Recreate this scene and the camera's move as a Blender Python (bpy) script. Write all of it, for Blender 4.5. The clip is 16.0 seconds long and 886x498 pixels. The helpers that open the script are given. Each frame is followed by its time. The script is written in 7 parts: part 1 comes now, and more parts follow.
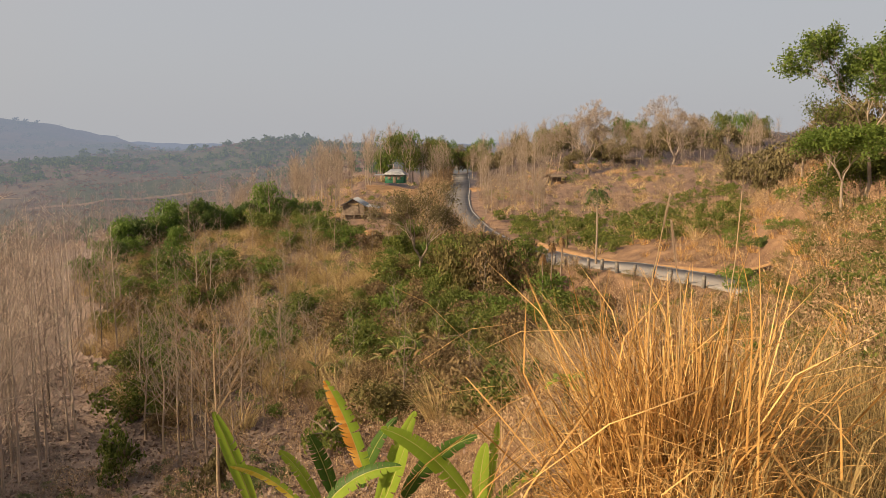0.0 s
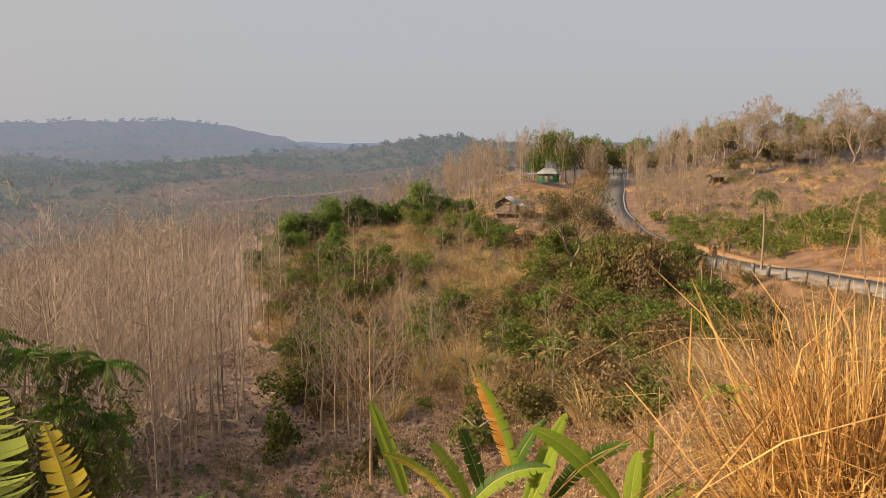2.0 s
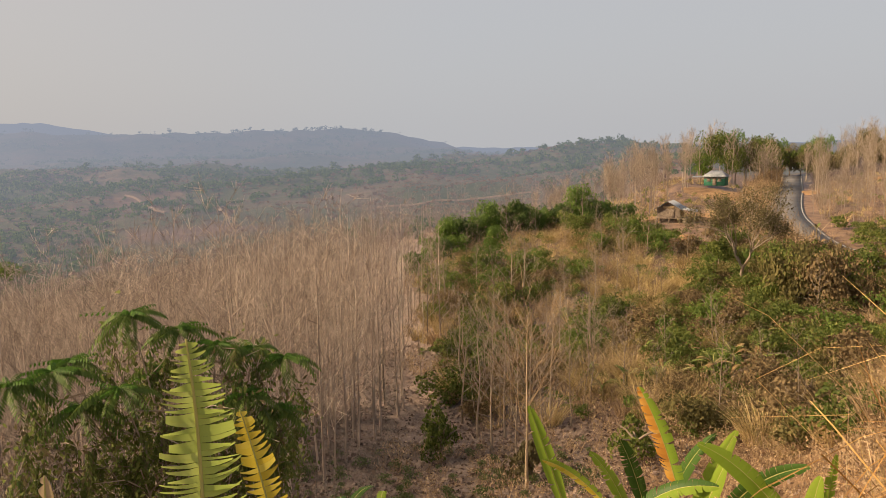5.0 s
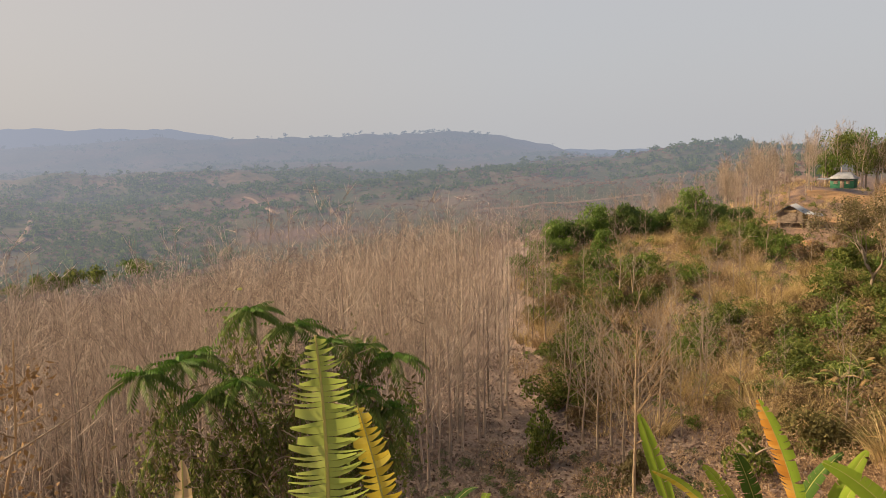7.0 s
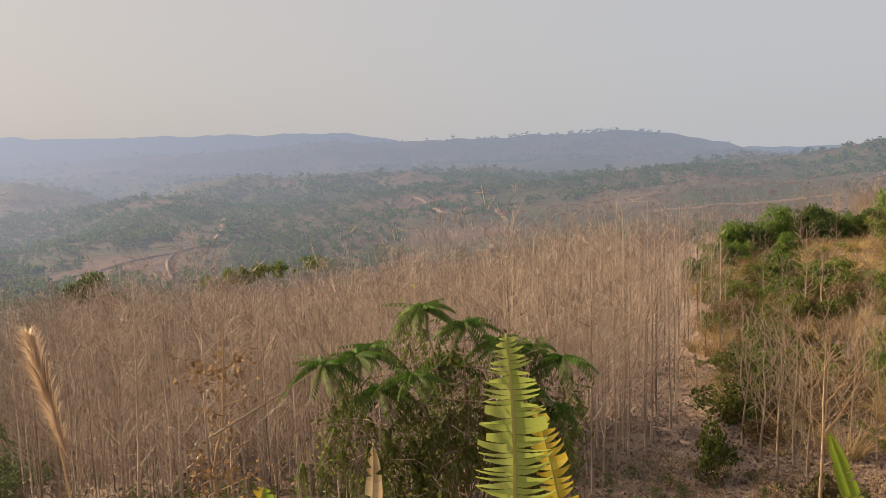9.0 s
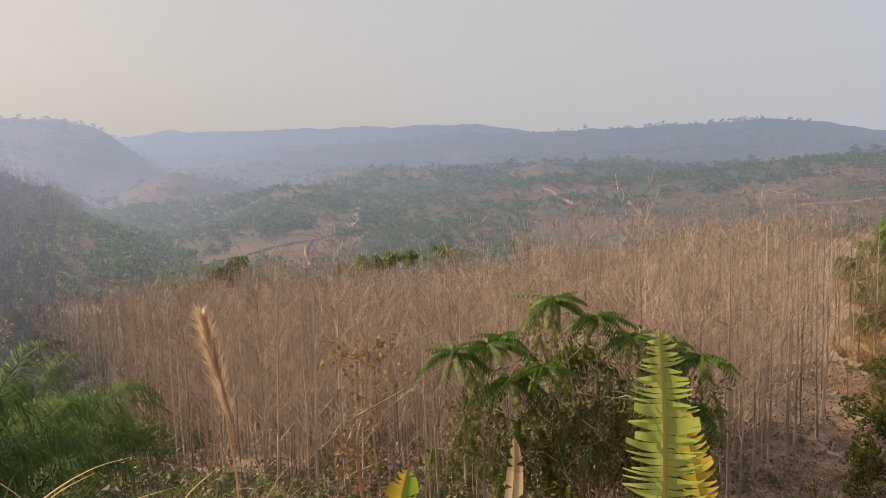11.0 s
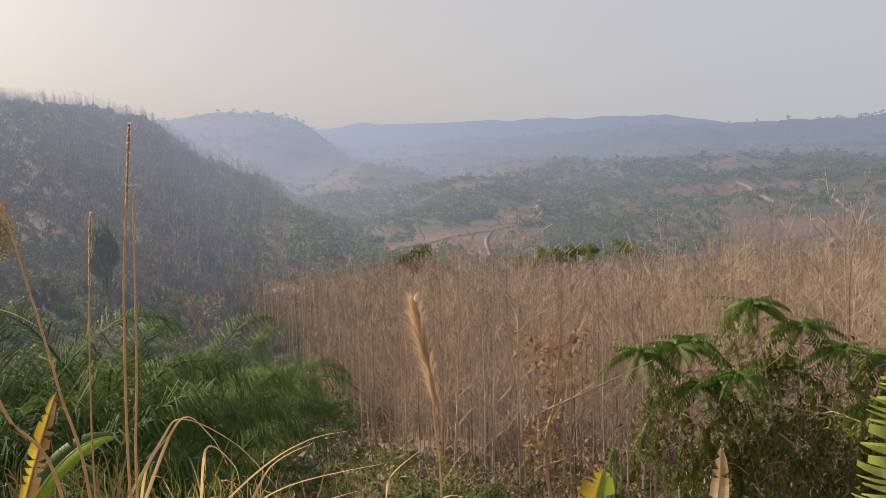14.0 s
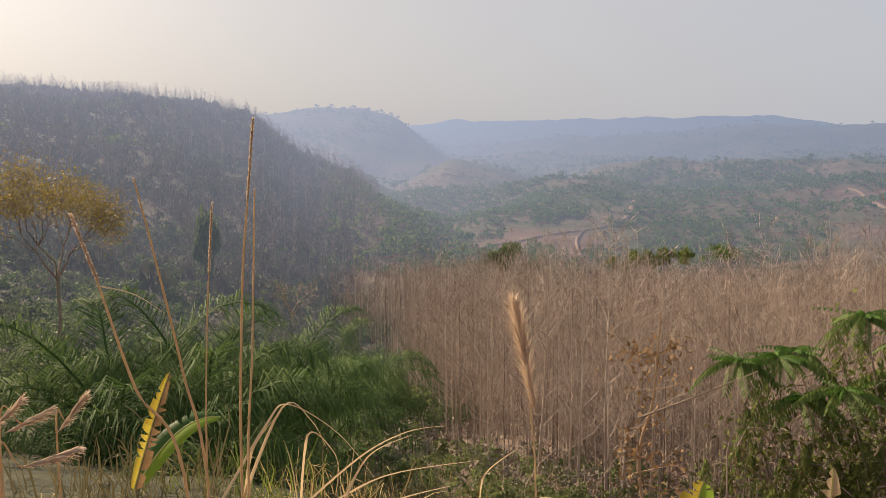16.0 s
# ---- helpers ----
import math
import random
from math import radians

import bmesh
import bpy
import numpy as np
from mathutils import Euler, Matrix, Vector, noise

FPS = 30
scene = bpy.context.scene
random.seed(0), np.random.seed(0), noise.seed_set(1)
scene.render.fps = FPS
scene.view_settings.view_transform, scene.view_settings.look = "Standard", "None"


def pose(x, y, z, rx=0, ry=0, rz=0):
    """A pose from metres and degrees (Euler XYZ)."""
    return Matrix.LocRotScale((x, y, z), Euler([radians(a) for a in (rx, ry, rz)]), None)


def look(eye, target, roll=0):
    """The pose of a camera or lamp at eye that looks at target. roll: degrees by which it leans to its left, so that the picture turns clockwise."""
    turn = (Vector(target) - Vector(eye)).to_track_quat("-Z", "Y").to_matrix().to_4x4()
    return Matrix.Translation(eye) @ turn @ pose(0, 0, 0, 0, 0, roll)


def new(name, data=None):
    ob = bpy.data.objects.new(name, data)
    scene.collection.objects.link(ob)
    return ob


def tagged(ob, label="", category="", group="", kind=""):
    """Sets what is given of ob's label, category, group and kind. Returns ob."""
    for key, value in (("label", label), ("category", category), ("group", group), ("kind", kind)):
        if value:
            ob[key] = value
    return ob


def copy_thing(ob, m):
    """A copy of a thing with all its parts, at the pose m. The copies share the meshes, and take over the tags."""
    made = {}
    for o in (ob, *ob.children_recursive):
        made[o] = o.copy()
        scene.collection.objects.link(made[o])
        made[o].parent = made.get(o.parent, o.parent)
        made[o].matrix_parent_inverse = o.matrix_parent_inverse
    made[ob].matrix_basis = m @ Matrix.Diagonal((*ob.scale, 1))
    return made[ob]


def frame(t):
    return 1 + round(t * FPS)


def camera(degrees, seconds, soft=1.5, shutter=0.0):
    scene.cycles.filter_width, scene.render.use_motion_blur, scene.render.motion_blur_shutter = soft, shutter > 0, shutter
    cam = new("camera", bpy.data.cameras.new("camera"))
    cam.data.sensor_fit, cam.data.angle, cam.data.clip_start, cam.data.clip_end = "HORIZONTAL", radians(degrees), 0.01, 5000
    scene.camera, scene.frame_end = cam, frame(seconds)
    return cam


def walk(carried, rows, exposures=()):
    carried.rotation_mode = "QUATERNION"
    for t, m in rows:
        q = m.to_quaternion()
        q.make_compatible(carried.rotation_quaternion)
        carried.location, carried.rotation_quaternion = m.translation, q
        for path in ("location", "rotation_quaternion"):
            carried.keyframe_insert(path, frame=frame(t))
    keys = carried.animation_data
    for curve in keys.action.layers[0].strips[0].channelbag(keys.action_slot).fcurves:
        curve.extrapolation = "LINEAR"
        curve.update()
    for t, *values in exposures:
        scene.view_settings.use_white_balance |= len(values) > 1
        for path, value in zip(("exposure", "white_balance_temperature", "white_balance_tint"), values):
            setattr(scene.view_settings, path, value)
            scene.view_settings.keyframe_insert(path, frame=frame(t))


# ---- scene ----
# ---- camera: held at arm's length through a slow turn to the left from one standing place ----
PATH = [
    (0.0, -0.000, 0.000, 1.600, 82.00, 0.00, 0.00),
    (0.5, -0.020, -0.000, 1.600, 81.84, -0.47, 2.80),
    (1.0, -0.048, -0.003, 1.600, 81.76, -0.29, 6.91),
    (1.5, -0.061, -0.005, 1.600, 81.79, -0.12, 8.78),
    (2.0, -0.080, -0.008, 1.600, 81.95, 0.23, 11.57),
    (2.5, -0.094, -0.011, 1.600, 82.03, 0.42, 13.56),
    (3.0, -0.108, -0.015, 1.600, 82.13, 0.60, 15.67),
    (3.5, -0.121, -0.019, 1.600, 82.17, 0.64, 17.66),
    (6.0, -0.187, -0.046, 1.600, 82.63, 1.42, 27.83),
    (6.5, -0.200, -0.053, 1.600, 82.71, 1.43, 29.97),
    (7.0, -0.210, -0.059, 1.600, 82.77, 1.43, 31.62),
    (7.5, -0.228, -0.071, 1.600, 82.89, 1.61, 34.75),
    (8.0, -0.250, -0.088, 1.600, 83.05, 1.80, 38.77),
    (8.5, -0.260, -0.096, 1.600, 83.12, 1.81, 40.53),
    (9.0, -0.279, -0.113, 1.600, 83.18, 2.04, 44.19),
    (9.5, -0.294, -0.128, 1.600, 83.15, 2.13, 47.22),
    (12.0, -0.339, -0.188, 1.608, 82.67, 1.99, 58.03),
    (12.5, -0.346, -0.199, 1.610, 82.64, 1.97, 59.89),
    (13.0, -0.352, -0.210, 1.612, 82.66, 2.05, 61.62),
    (13.5, -0.360, -0.226, 1.614, 82.71, 1.85, 64.17),
    (14.0, -0.371, -0.250, 1.616, 82.69, 1.84, 67.93),
    (14.5, -0.376, -0.263, 1.618, 82.68, 1.42, 69.94),
    (15.0, -0.379, -0.273, 1.619, 82.66, 1.08, 71.48),
    (15.5, -0.384, -0.287, 1.620, 82.65, 0.84, 73.54),
    (16.0, -0.386, -0.296, 1.620, 82.63, 0.78, 74.95),
]
cam = camera(61.35, 16.0, soft=0.45)
walk(cam, [(t, pose(x, y, z, rx, ry, rz)) for t, x, y, z, rx, ry, rz in PATH],
     exposures=[(0.0, 0.74, 6780, 10), (7.0, 0.9, 6850, 10), (16.0, 0.92, 6280, 10)])

# ---- light: a low, hazy afternoon sun on the left behind, and a pale dusty sky ----
SUN_AZ, SUN_EL = 118.0, 30.0          # degrees to the left of the first view, and up
world = bpy.data.worlds.new("hazy_sky")
scene.world = world
world.use_nodes = True
wn, wl = world.node_tree.nodes, world.node_tree.links
wn.clear()
w_out = wn.new("ShaderNodeOutputWorld")
w_bg = wn.new("ShaderNodeBackground")
w_bg.inputs[1].default_value = 0.1
w_sky = wn.new("ShaderNodeTexSky")
w_sky.sky_type, w_sky.sun_disc = "NISHITA", False
w_sky.sun_elevation, w_sky.sun_rotation = radians(SUN_EL), radians(-SUN_AZ)
w_sky.air_density, w_sky.dust_density, w_sky.ozone_density = 1.0, 6.0, 2.0
w_mix = wn.new("ShaderNodeMix")
w_mix.data_type = "RGBA"
w_mix.inputs[0].default_value = 0.89
# veil of dust over the whole sky: peach towards the sun, blue-grey away from it
w_dir = wn.new("ShaderNodeTexCoord")
w_dot = wn.new("ShaderNodeVectorMath")
w_dot.operation = "DOT_PRODUCT"
w_dot.inputs[1].default_value = (-math.sin(radians(SUN_AZ)) * math.cos(radians(SUN_EL)), math.cos(radians(SUN_AZ)) * math.cos(radians(SUN_EL)), math.sin(radians(SUN_EL)))
w_veil = wn.new("ShaderNodeValToRGB")
w_veil.color_ramp.elements[0].position, w_veil.color_ramp.elements[0].color = 0.0, (0.286, 0.296, 0.320, 1)
w_veil.color_ramp.elements[1].position, w_veil.color_ramp.elements[1].color = 1.0, (0.318, 0.287, 0.268, 1)
w_ten = wn.new("ShaderNodeVectorMath")
w_ten.operation = "SCALE"
w_ten.inputs[3].default_value = 10.0
wl.new(w_dir.outputs["Generated"], w_dot.inputs[0])
wl.new(w_dot.outputs["Value"], w_veil.inputs[0])
wl.new(w_veil.outputs[0], w_ten.inputs[0])
wl.new(w_ten.outputs[0], w_mix.inputs[7])
wl.new(w_sky.outputs[0], w_mix.inputs[6])
wl.new(w_mix.outputs[2], w_bg.inputs[0])
wl.new(w_bg.outputs[0], w_out.inputs[0])

sun = new("sun", bpy.data.lights.new("sun", "SUN"))
sun.data.energy, sun.data.angle, sun.data.color = 4.8, radians(1.5), (1.0, 0.78, 0.52)
sa, se = radians(SUN_AZ), radians(SUN_EL)
sun.matrix_world = look((0, 0, 0), (math.sin(sa) * math.cos(se), -math.cos(sa) * math.cos(se), -math.sin(se)))
sun.location = (-40, -20, 60)

# ---- materials ----
def material(name):
    m = bpy.data.materials.new(name)
    m.use_nodes = True
    m.node_tree.nodes.clear()
    return m, m.node_tree.nodes, m.node_tree.links


def ramp_node(n, colours):
    r = n.new("ShaderNodeValToRGB")
    els = r.color_ramp.elements
    while len(els) < len(colours):
        els.new(0.5)
    for i, c in enumerate(colours):
        els[i].position = i / max(1, len(colours) - 1)
        els[i].color = (*c, 1)
    return r


def math_node(n, l, op, a, b=0.0):
    m = n.new("ShaderNodeMath")
    m.operation = op
    for i, v in enumerate((a, b)):
        if isinstance(v, (int, float)):
            m.inputs[i].default_value = v
        else:
            l.new(v, m.inputs[i])
    return m.outputs[0]


def noise_out(n, l, scale, detail=4.0, world_space=True, distortion=0.0):
    t = n.new("ShaderNodeTexNoise")
    t.inputs["Scale"].default_value, t.inputs["Detail"].default_value = scale, detail
    t.inputs["Distortion"].default_value = distortion
    if world_space:
        g = n.new("ShaderNodeNewGeometry")
        l.new(g.outputs["Position"], t.inputs["Vector"])
    else:
        g = n.new("ShaderNodeTexCoord")
        l.new(g.outputs["Object"], t.inputs["Vector"])
    return t.outputs["Fac"]


def mix_rgb(n, l, fac, a, b):
    m = n.new("ShaderNodeMix")
    m.data_type = "RGBA"
    for i, v in ((0, fac), (6, a), (7, b)):
        if isinstance(v, (int, float)):
            m.inputs[i].default_value = v
        elif isinstance(v, tuple):
            m.inputs[i].default_value = (*v, 1)
        else:
            l.new(v, m.inputs[i])
    return m.outputs[2]


def finish(n, l, colour, rough=0.9, bump=None, bump_strength=0.4, bump_dist=0.05, translucent=0.0, spec=0.25, metal=0.0, haze_glow=False):
    """Principled surface with relief; leaves let light through; distance haze is painted in as emission."""
    p = n.new("ShaderNodeBsdfPrincipled")
    p.inputs["Roughness"].default_value = rough
    p.inputs["Specular IOR Level"].default_value = spec
    p.inputs["Metallic"].default_value = metal
    l.new(colour, p.inputs["Base Color"])
    if bump is not None:
        b = n.new("ShaderNodeBump")
        b.inputs["Strength"].default_value, b.inputs["Distance"].default_value = bump_strength, bump_dist
        l.new(bump, b.inputs["Height"])
        l.new(b.outputs[0], p.inputs["Normal"])
    s = p.outputs[0]
    if translucent:
        t = n.new("ShaderNodeBsdfTranslucent")
        l.new(colour, t.inputs[0])
        x = n.new("ShaderNodeMixShader")
        x.inputs[0].default_value = translucent
        l.new(s, x.inputs[1])
        l.new(t.outputs[0], x.inputs[2])
        s = x.outputs[0]
    if haze_glow:
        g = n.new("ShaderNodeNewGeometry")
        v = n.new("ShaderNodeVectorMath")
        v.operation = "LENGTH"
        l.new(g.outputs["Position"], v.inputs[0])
        d = math_node(n, l, "MAXIMUM", math_node(n, l, "SUBTRACT", v.outputs["Value"], HAZE_START), 0.0)
        e = math_node(n, l, "EXPONENT", math_node(n, l, "DIVIDE", d, -HAZE_LENGTH))
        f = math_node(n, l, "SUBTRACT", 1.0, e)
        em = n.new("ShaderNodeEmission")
        # painted haze is set brighter and warmer towards the sun
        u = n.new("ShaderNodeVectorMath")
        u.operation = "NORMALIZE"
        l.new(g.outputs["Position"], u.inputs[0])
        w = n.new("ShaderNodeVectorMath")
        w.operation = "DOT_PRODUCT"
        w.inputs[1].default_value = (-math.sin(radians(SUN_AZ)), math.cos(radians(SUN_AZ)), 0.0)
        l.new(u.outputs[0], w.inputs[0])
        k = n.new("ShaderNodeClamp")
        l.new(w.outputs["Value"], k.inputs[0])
        l.new(mix_rgb(n, l, math_node(n, l, "POWER", k.outputs[0], 2.5), HAZE_COLOUR, HAZE_SUNWARD), em.inputs[0])
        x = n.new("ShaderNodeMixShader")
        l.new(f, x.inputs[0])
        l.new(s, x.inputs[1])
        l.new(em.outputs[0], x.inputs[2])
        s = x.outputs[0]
    o = n.new("ShaderNodeOutputMaterial")
    l.new(s, o.inputs[0])


# haze painted as emission: start and falloff in metres, colour away from and towards the sun
HAZE_START, HAZE_LENGTH, HAZE_COLOUR = 35.0, 850.0, (0.150, 0.172, 0.220)
HAZE_SUNWARD = (0.295, 0.308, 0.375)


def plant_material(name, colours, rough=0.75, translucent=0.25, haze_glow=False, patch=0.35, spec=0.25, piece=0.55, patch_scale=0.22):
    """Leaf, straw or bark colour that changes from piece to piece, from plant to plant and in large patches."""
    m, n, l = material(name)
    g = n.new("ShaderNodeNewGeometry")
    o = n.new("ShaderNodeObjectInfo")
    k = noise_out(n, l, patch_scale, 2.0)
    f = math_node(n, l, "ADD", math_node(n, l, "MULTIPLY", g.outputs["Random Per Island"], piece),
                  math_node(n, l, "ADD", math_node(n, l, "MULTIPLY", o.outputs["Random"], 0.25),
                            math_node(n, l, "MULTIPLY", k, patch)))
    f = math_node(n, l, "SUBTRACT", f, 0.08 + (piece - 0.55) * 0.5 + (patch - 0.35) * 0.5)
    r = ramp_node(n, colours)
    l.new(f, r.inputs[0])
    finish(n, l, r.outputs[0], rough, None, translucent=translucent, haze_glow=haze_glow, spec=spec)
    return m


def surface_material(name, colours, scale, rough=0.9, bump=0.4, bump_dist=0.02, fine=None, metal=0.0, spec=0.25, local=True):
    """A solid surface with stains at one scale and grain at another."""
    m, n, l = material(name)
    a = noise_out(n, l, scale, 5.0, not local, 0.4)
    b = noise_out(n, l, fine or scale * 9, 3.0, not local)
    f = math_node(n, l, "ADD", math_node(n, l, "MULTIPLY", a, 0.75), math_node(n, l, "MULTIPLY", b, 0.35))
    f = math_node(n, l, "SUBTRACT", math_node(n, l, "MULTIPLY", f, 1.6), 0.38)
    r = ramp_node(n, colours)
    l.new(f, r.inputs[0])
    finish(n, l, r.outputs[0], rough, b, bump, bump_dist, metal=metal, spec=spec)
    return m


M_TEAK = plant_material("bare_teak_bark", [(0.112, 0.087, 0.071), (0.345, 0.27, 0.221), (0.67, 0.545, 0.445)], 0.9, 0.0, patch=0.75, patch_scale=0.45, piece=0.85)
M_TEAK_FAR = plant_material("far_bare_twigs", [(0.13, 0.098, 0.082), (0.24, 0.185, 0.152), (0.36, 0.285, 0.235)], 0.9, 0.0, haze_glow=True)
M_MANGO = plant_material("glossy_mango_leaves", [(0.06, 0.10, 0.018), (0.115, 0.185, 0.034), (0.21, 0.28, 0.06)], 0.5, 0.4)
M_TRUNK = plant_material("pale_grey_bark", [(0.14, 0.10, 0.07), (0.26, 0.20, 0.15), (0.42, 0.34, 0.26)], 0.9, 0.0)
M_LEAF = plant_material("green_leaves", [(0.055, 0.078, 0.016), (0.125, 0.157, 0.034), (0.25, 0.265, 0.066)], 0.65, 0.45, piece=0.8)
M_LEAF_DARK = plant_material("dark_green_leaves", [(0.036, 0.06, 0.016), (0.072, 0.115, 0.028), (0.14, 0.185, 0.045)], 0.55, 0.4)
M_LEAF_LIGHT = plant_material("sunlit_yellow_green_leaves", [(0.07, 0.11, 0.02), (0.13, 0.19, 0.035), (0.25, 0.29, 0.06)], 0.6, 0.35)
M_LEAF_RED = plant_material("withered_reddish_leaves", [(0.08, 0.056, 0.032), (0.18, 0.125, 0.062), (0.31, 0.22, 0.11)], 0.8, 0.25)
M_STRAW = plant_material("dry_straw", [(0.20, 0.14, 0.058), (0.46, 0.335, 0.15), (0.70, 0.55, 0.28)], 0.75, 0.3, piece=0.8)
M_STRAW_NEAR = plant_material("orange_dry_grass", [(0.13, 0.058, 0.018), (0.44, 0.235, 0.066), (0.82, 0.52, 0.20)], 0.65, 0.25, piece=1.0)
M_BRUSH = plant_material("brown_brush_twigs", [(0.15, 0.095, 0.055), (0.35, 0.237, 0.135), (0.58, 0.42, 0.255)], 0.9, 0.2, piece=0.85)
M_WOODS_FAR = plant_material("far_green_woods", [(0.045, 0.075, 0.018), (0.09, 0.13, 0.034), (0.175, 0.205, 0.062)], 0.8, 0.45, haze_glow=True, piece=0.75)
M_WOODS_BROWN = plant_material("far_brown_woods", [(0.09, 0.055, 0.034), (0.17, 0.10, 0.06), (0.27, 0.165, 0.098)], 0.9, 0.15, haze_glow=True)


def ground_material():
    """Red-brown earth with dry litter near by, scrub and fields further off."""
    m, n, l = material("dry_earth_and_litter")
    big = noise_out(n, l, 0.03, 4.0, True, 0.6)
    mid = noise_out(n, l, 0.6, 6.0)
    fine = noise_out(n, l, 9.0, 6.0)
    far = noise_out(n, l, 0.009, 5.0, True, 0.8)
    r1 = ramp_node(n, [(0.05, 0.028, 0.017), (0.15, 0.085, 0.047), (0.28, 0.168, 0.092), (0.46, 0.30, 0.17)])
    f = math_node(n, l, "ADD", math_node(n, l, "MULTIPLY", mid, 0.65), math_node(n, l, "MULTIPLY", fine, 0.55))
    l.new(math_node(n, l, "SUBTRACT", math_node(n, l, "MULTIPLY", f, 1.5), 0.42), r1.inputs[0])
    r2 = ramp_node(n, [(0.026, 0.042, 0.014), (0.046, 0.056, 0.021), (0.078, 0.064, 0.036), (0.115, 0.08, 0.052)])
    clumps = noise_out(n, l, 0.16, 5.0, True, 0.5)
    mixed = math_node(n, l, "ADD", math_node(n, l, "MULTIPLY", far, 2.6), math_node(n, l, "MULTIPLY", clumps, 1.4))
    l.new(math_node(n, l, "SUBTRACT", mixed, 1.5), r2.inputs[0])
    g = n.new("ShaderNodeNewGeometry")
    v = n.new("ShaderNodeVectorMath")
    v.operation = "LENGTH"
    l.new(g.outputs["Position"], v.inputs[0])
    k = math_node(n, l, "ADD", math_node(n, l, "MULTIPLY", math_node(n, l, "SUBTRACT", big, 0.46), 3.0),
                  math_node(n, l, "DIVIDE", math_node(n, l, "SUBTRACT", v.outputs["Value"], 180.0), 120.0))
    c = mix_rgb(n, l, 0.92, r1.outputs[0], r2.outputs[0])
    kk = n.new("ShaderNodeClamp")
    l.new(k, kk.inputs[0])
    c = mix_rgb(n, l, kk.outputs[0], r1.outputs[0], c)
    # grey-brown litter where leafless trees stand, darker ground in the valley and on the left hillside
    r3 = ramp_node(n, [(0.06, 0.042, 0.032), (0.165, 0.116, 0.089), (0.28, 0.204, 0.16), (0.40, 0.305, 0.24)])
    l.new(math_node(n, l, "SUBTRACT", math_node(n, l, "MULTIPLY", f, 1.5), 0.42), r3.inputs[0])
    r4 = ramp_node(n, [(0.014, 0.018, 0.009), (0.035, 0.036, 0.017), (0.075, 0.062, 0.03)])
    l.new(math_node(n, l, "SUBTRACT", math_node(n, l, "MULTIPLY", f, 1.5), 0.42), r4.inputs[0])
    r5 = ramp_node(n, [(0.075, 0.044, 0.03), (0.125, 0.075, 0.052), (0.18, 0.115, 0.08)])
    l.new(clumps, r5.inputs[0])
    for name, ramp in (("litter", r3), ("dark_ground", r4), ("red_earth", r5)):
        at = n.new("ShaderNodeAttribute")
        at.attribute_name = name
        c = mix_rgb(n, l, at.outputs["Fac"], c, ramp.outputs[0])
    rough = math_node(n, l, "ADD", math_node(n, l, "MULTIPLY", f, 0.12), clumps)
    # the ground takes the painted distance haze as well
    finish(n, l, c, 0.95, rough, 1.0, 1.6, haze_glow=True)
    return m


M_GROUND = ground_material()
M_ROAD = surface_material("worn_asphalt", [(0.15, 0.138, 0.13), (0.215, 0.197, 0.185), (0.28, 0.258, 0.238)], 0.3, 0.85, 0.3, 0.01, 25.0, local=False)
M_LINE = surface_material("worn_white_road_paint", [(0.20, 0.187, 0.17), (0.31, 0.292, 0.268), (0.46, 0.44, 0.41)], 1.5, 0.7, local=False)
M_DIRT = surface_material("bare_orange_earth", [(0.17, 0.09, 0.045), (0.29, 0.17, 0.085), (0.42, 0.27, 0.145)], 0.5, 0.95, 0.6, 0.1, local=False)
M_CONCRETE = surface_material("weathered_concrete", [(0.06, 0.053, 0.05), (0.14, 0.127, 0.117), (0.26, 0.24, 0.215)], 2.0, 0.9)
M_PLANK = surface_material("grey_weathered_timber", [(0.07, 0.055, 0.045), (0.17, 0.13, 0.10), (0.30, 0.24, 0.19)], 3.0, 0.85)
M_TIN = surface_material("galvanised_roof_sheet", [(0.15, 0.155, 0.16), (0.27, 0.28, 0.295), (0.42, 0.435, 0.46)], 1.2, 0.6, 0.2, metal=0.1, spec=0.4)
M_BAMBOO = surface_material("woven_bamboo_wall", [(0.22, 0.15, 0.08), (0.38, 0.27, 0.15), (0.50, 0.38, 0.22)], 4.0, 0.85)
M_GREEN_PAINT = surface_material("faded_green_paint", [(0.012, 0.06, 0.035), (0.025, 0.12, 0.07), (0.06, 0.18, 0.115)], 1.5, 0.6)
M_BANANA = plant_material("banana_leaf_green", [(0.16, 0.25, 0.02), (0.24, 0.35, 0.04), (0.36, 0.44, 0.07)], 0.6, 0.5, spec=0.12, piece=0.1)
M_BANANA_DARK = plant_material("banana_leaf_dark", [(0.03, 0.07, 0.015), (0.055, 0.115, 0.02), (0.09, 0.16, 0.03)], 0.5, 0.35, spec=0.2, piece=0.1)
M_BANANA_YELLOW = plant_material("banana_leaf_yellowing", [(0.34, 0.24, 0.03), (0.56, 0.43, 0.05), (0.66, 0.56, 0.12)], 0.6, 0.4, spec=0.12, piece=0.5)
M_BANANA_BROWN = plant_material("banana_leaf_withered", [(0.34, 0.13, 0.03), (0.60, 0.28, 0.05), (0.70, 0.44, 0.12)], 0.7, 0.45, spec=0.1)
M_MIDRIB = plant_material("pale_leaf_midrib", [(0.30, 0.30, 0.08), (0.40, 0.38, 0.12), (0.48, 0.42, 0.18)], 0.5, 0.0)
M_PLUME = plant_material("fluffy_reed_plume", [(0.46, 0.355, 0.255), (0.62, 0.49, 0.37), (0.76, 0.62, 0.49)], 0.8, 0.5)
M_DEAD = plant_material("dead_brown_leaves", [(0.13, 0.075, 0.036), (0.24, 0.145, 0.066), (0.36, 0.24, 0.12)], 0.8, 0.3)
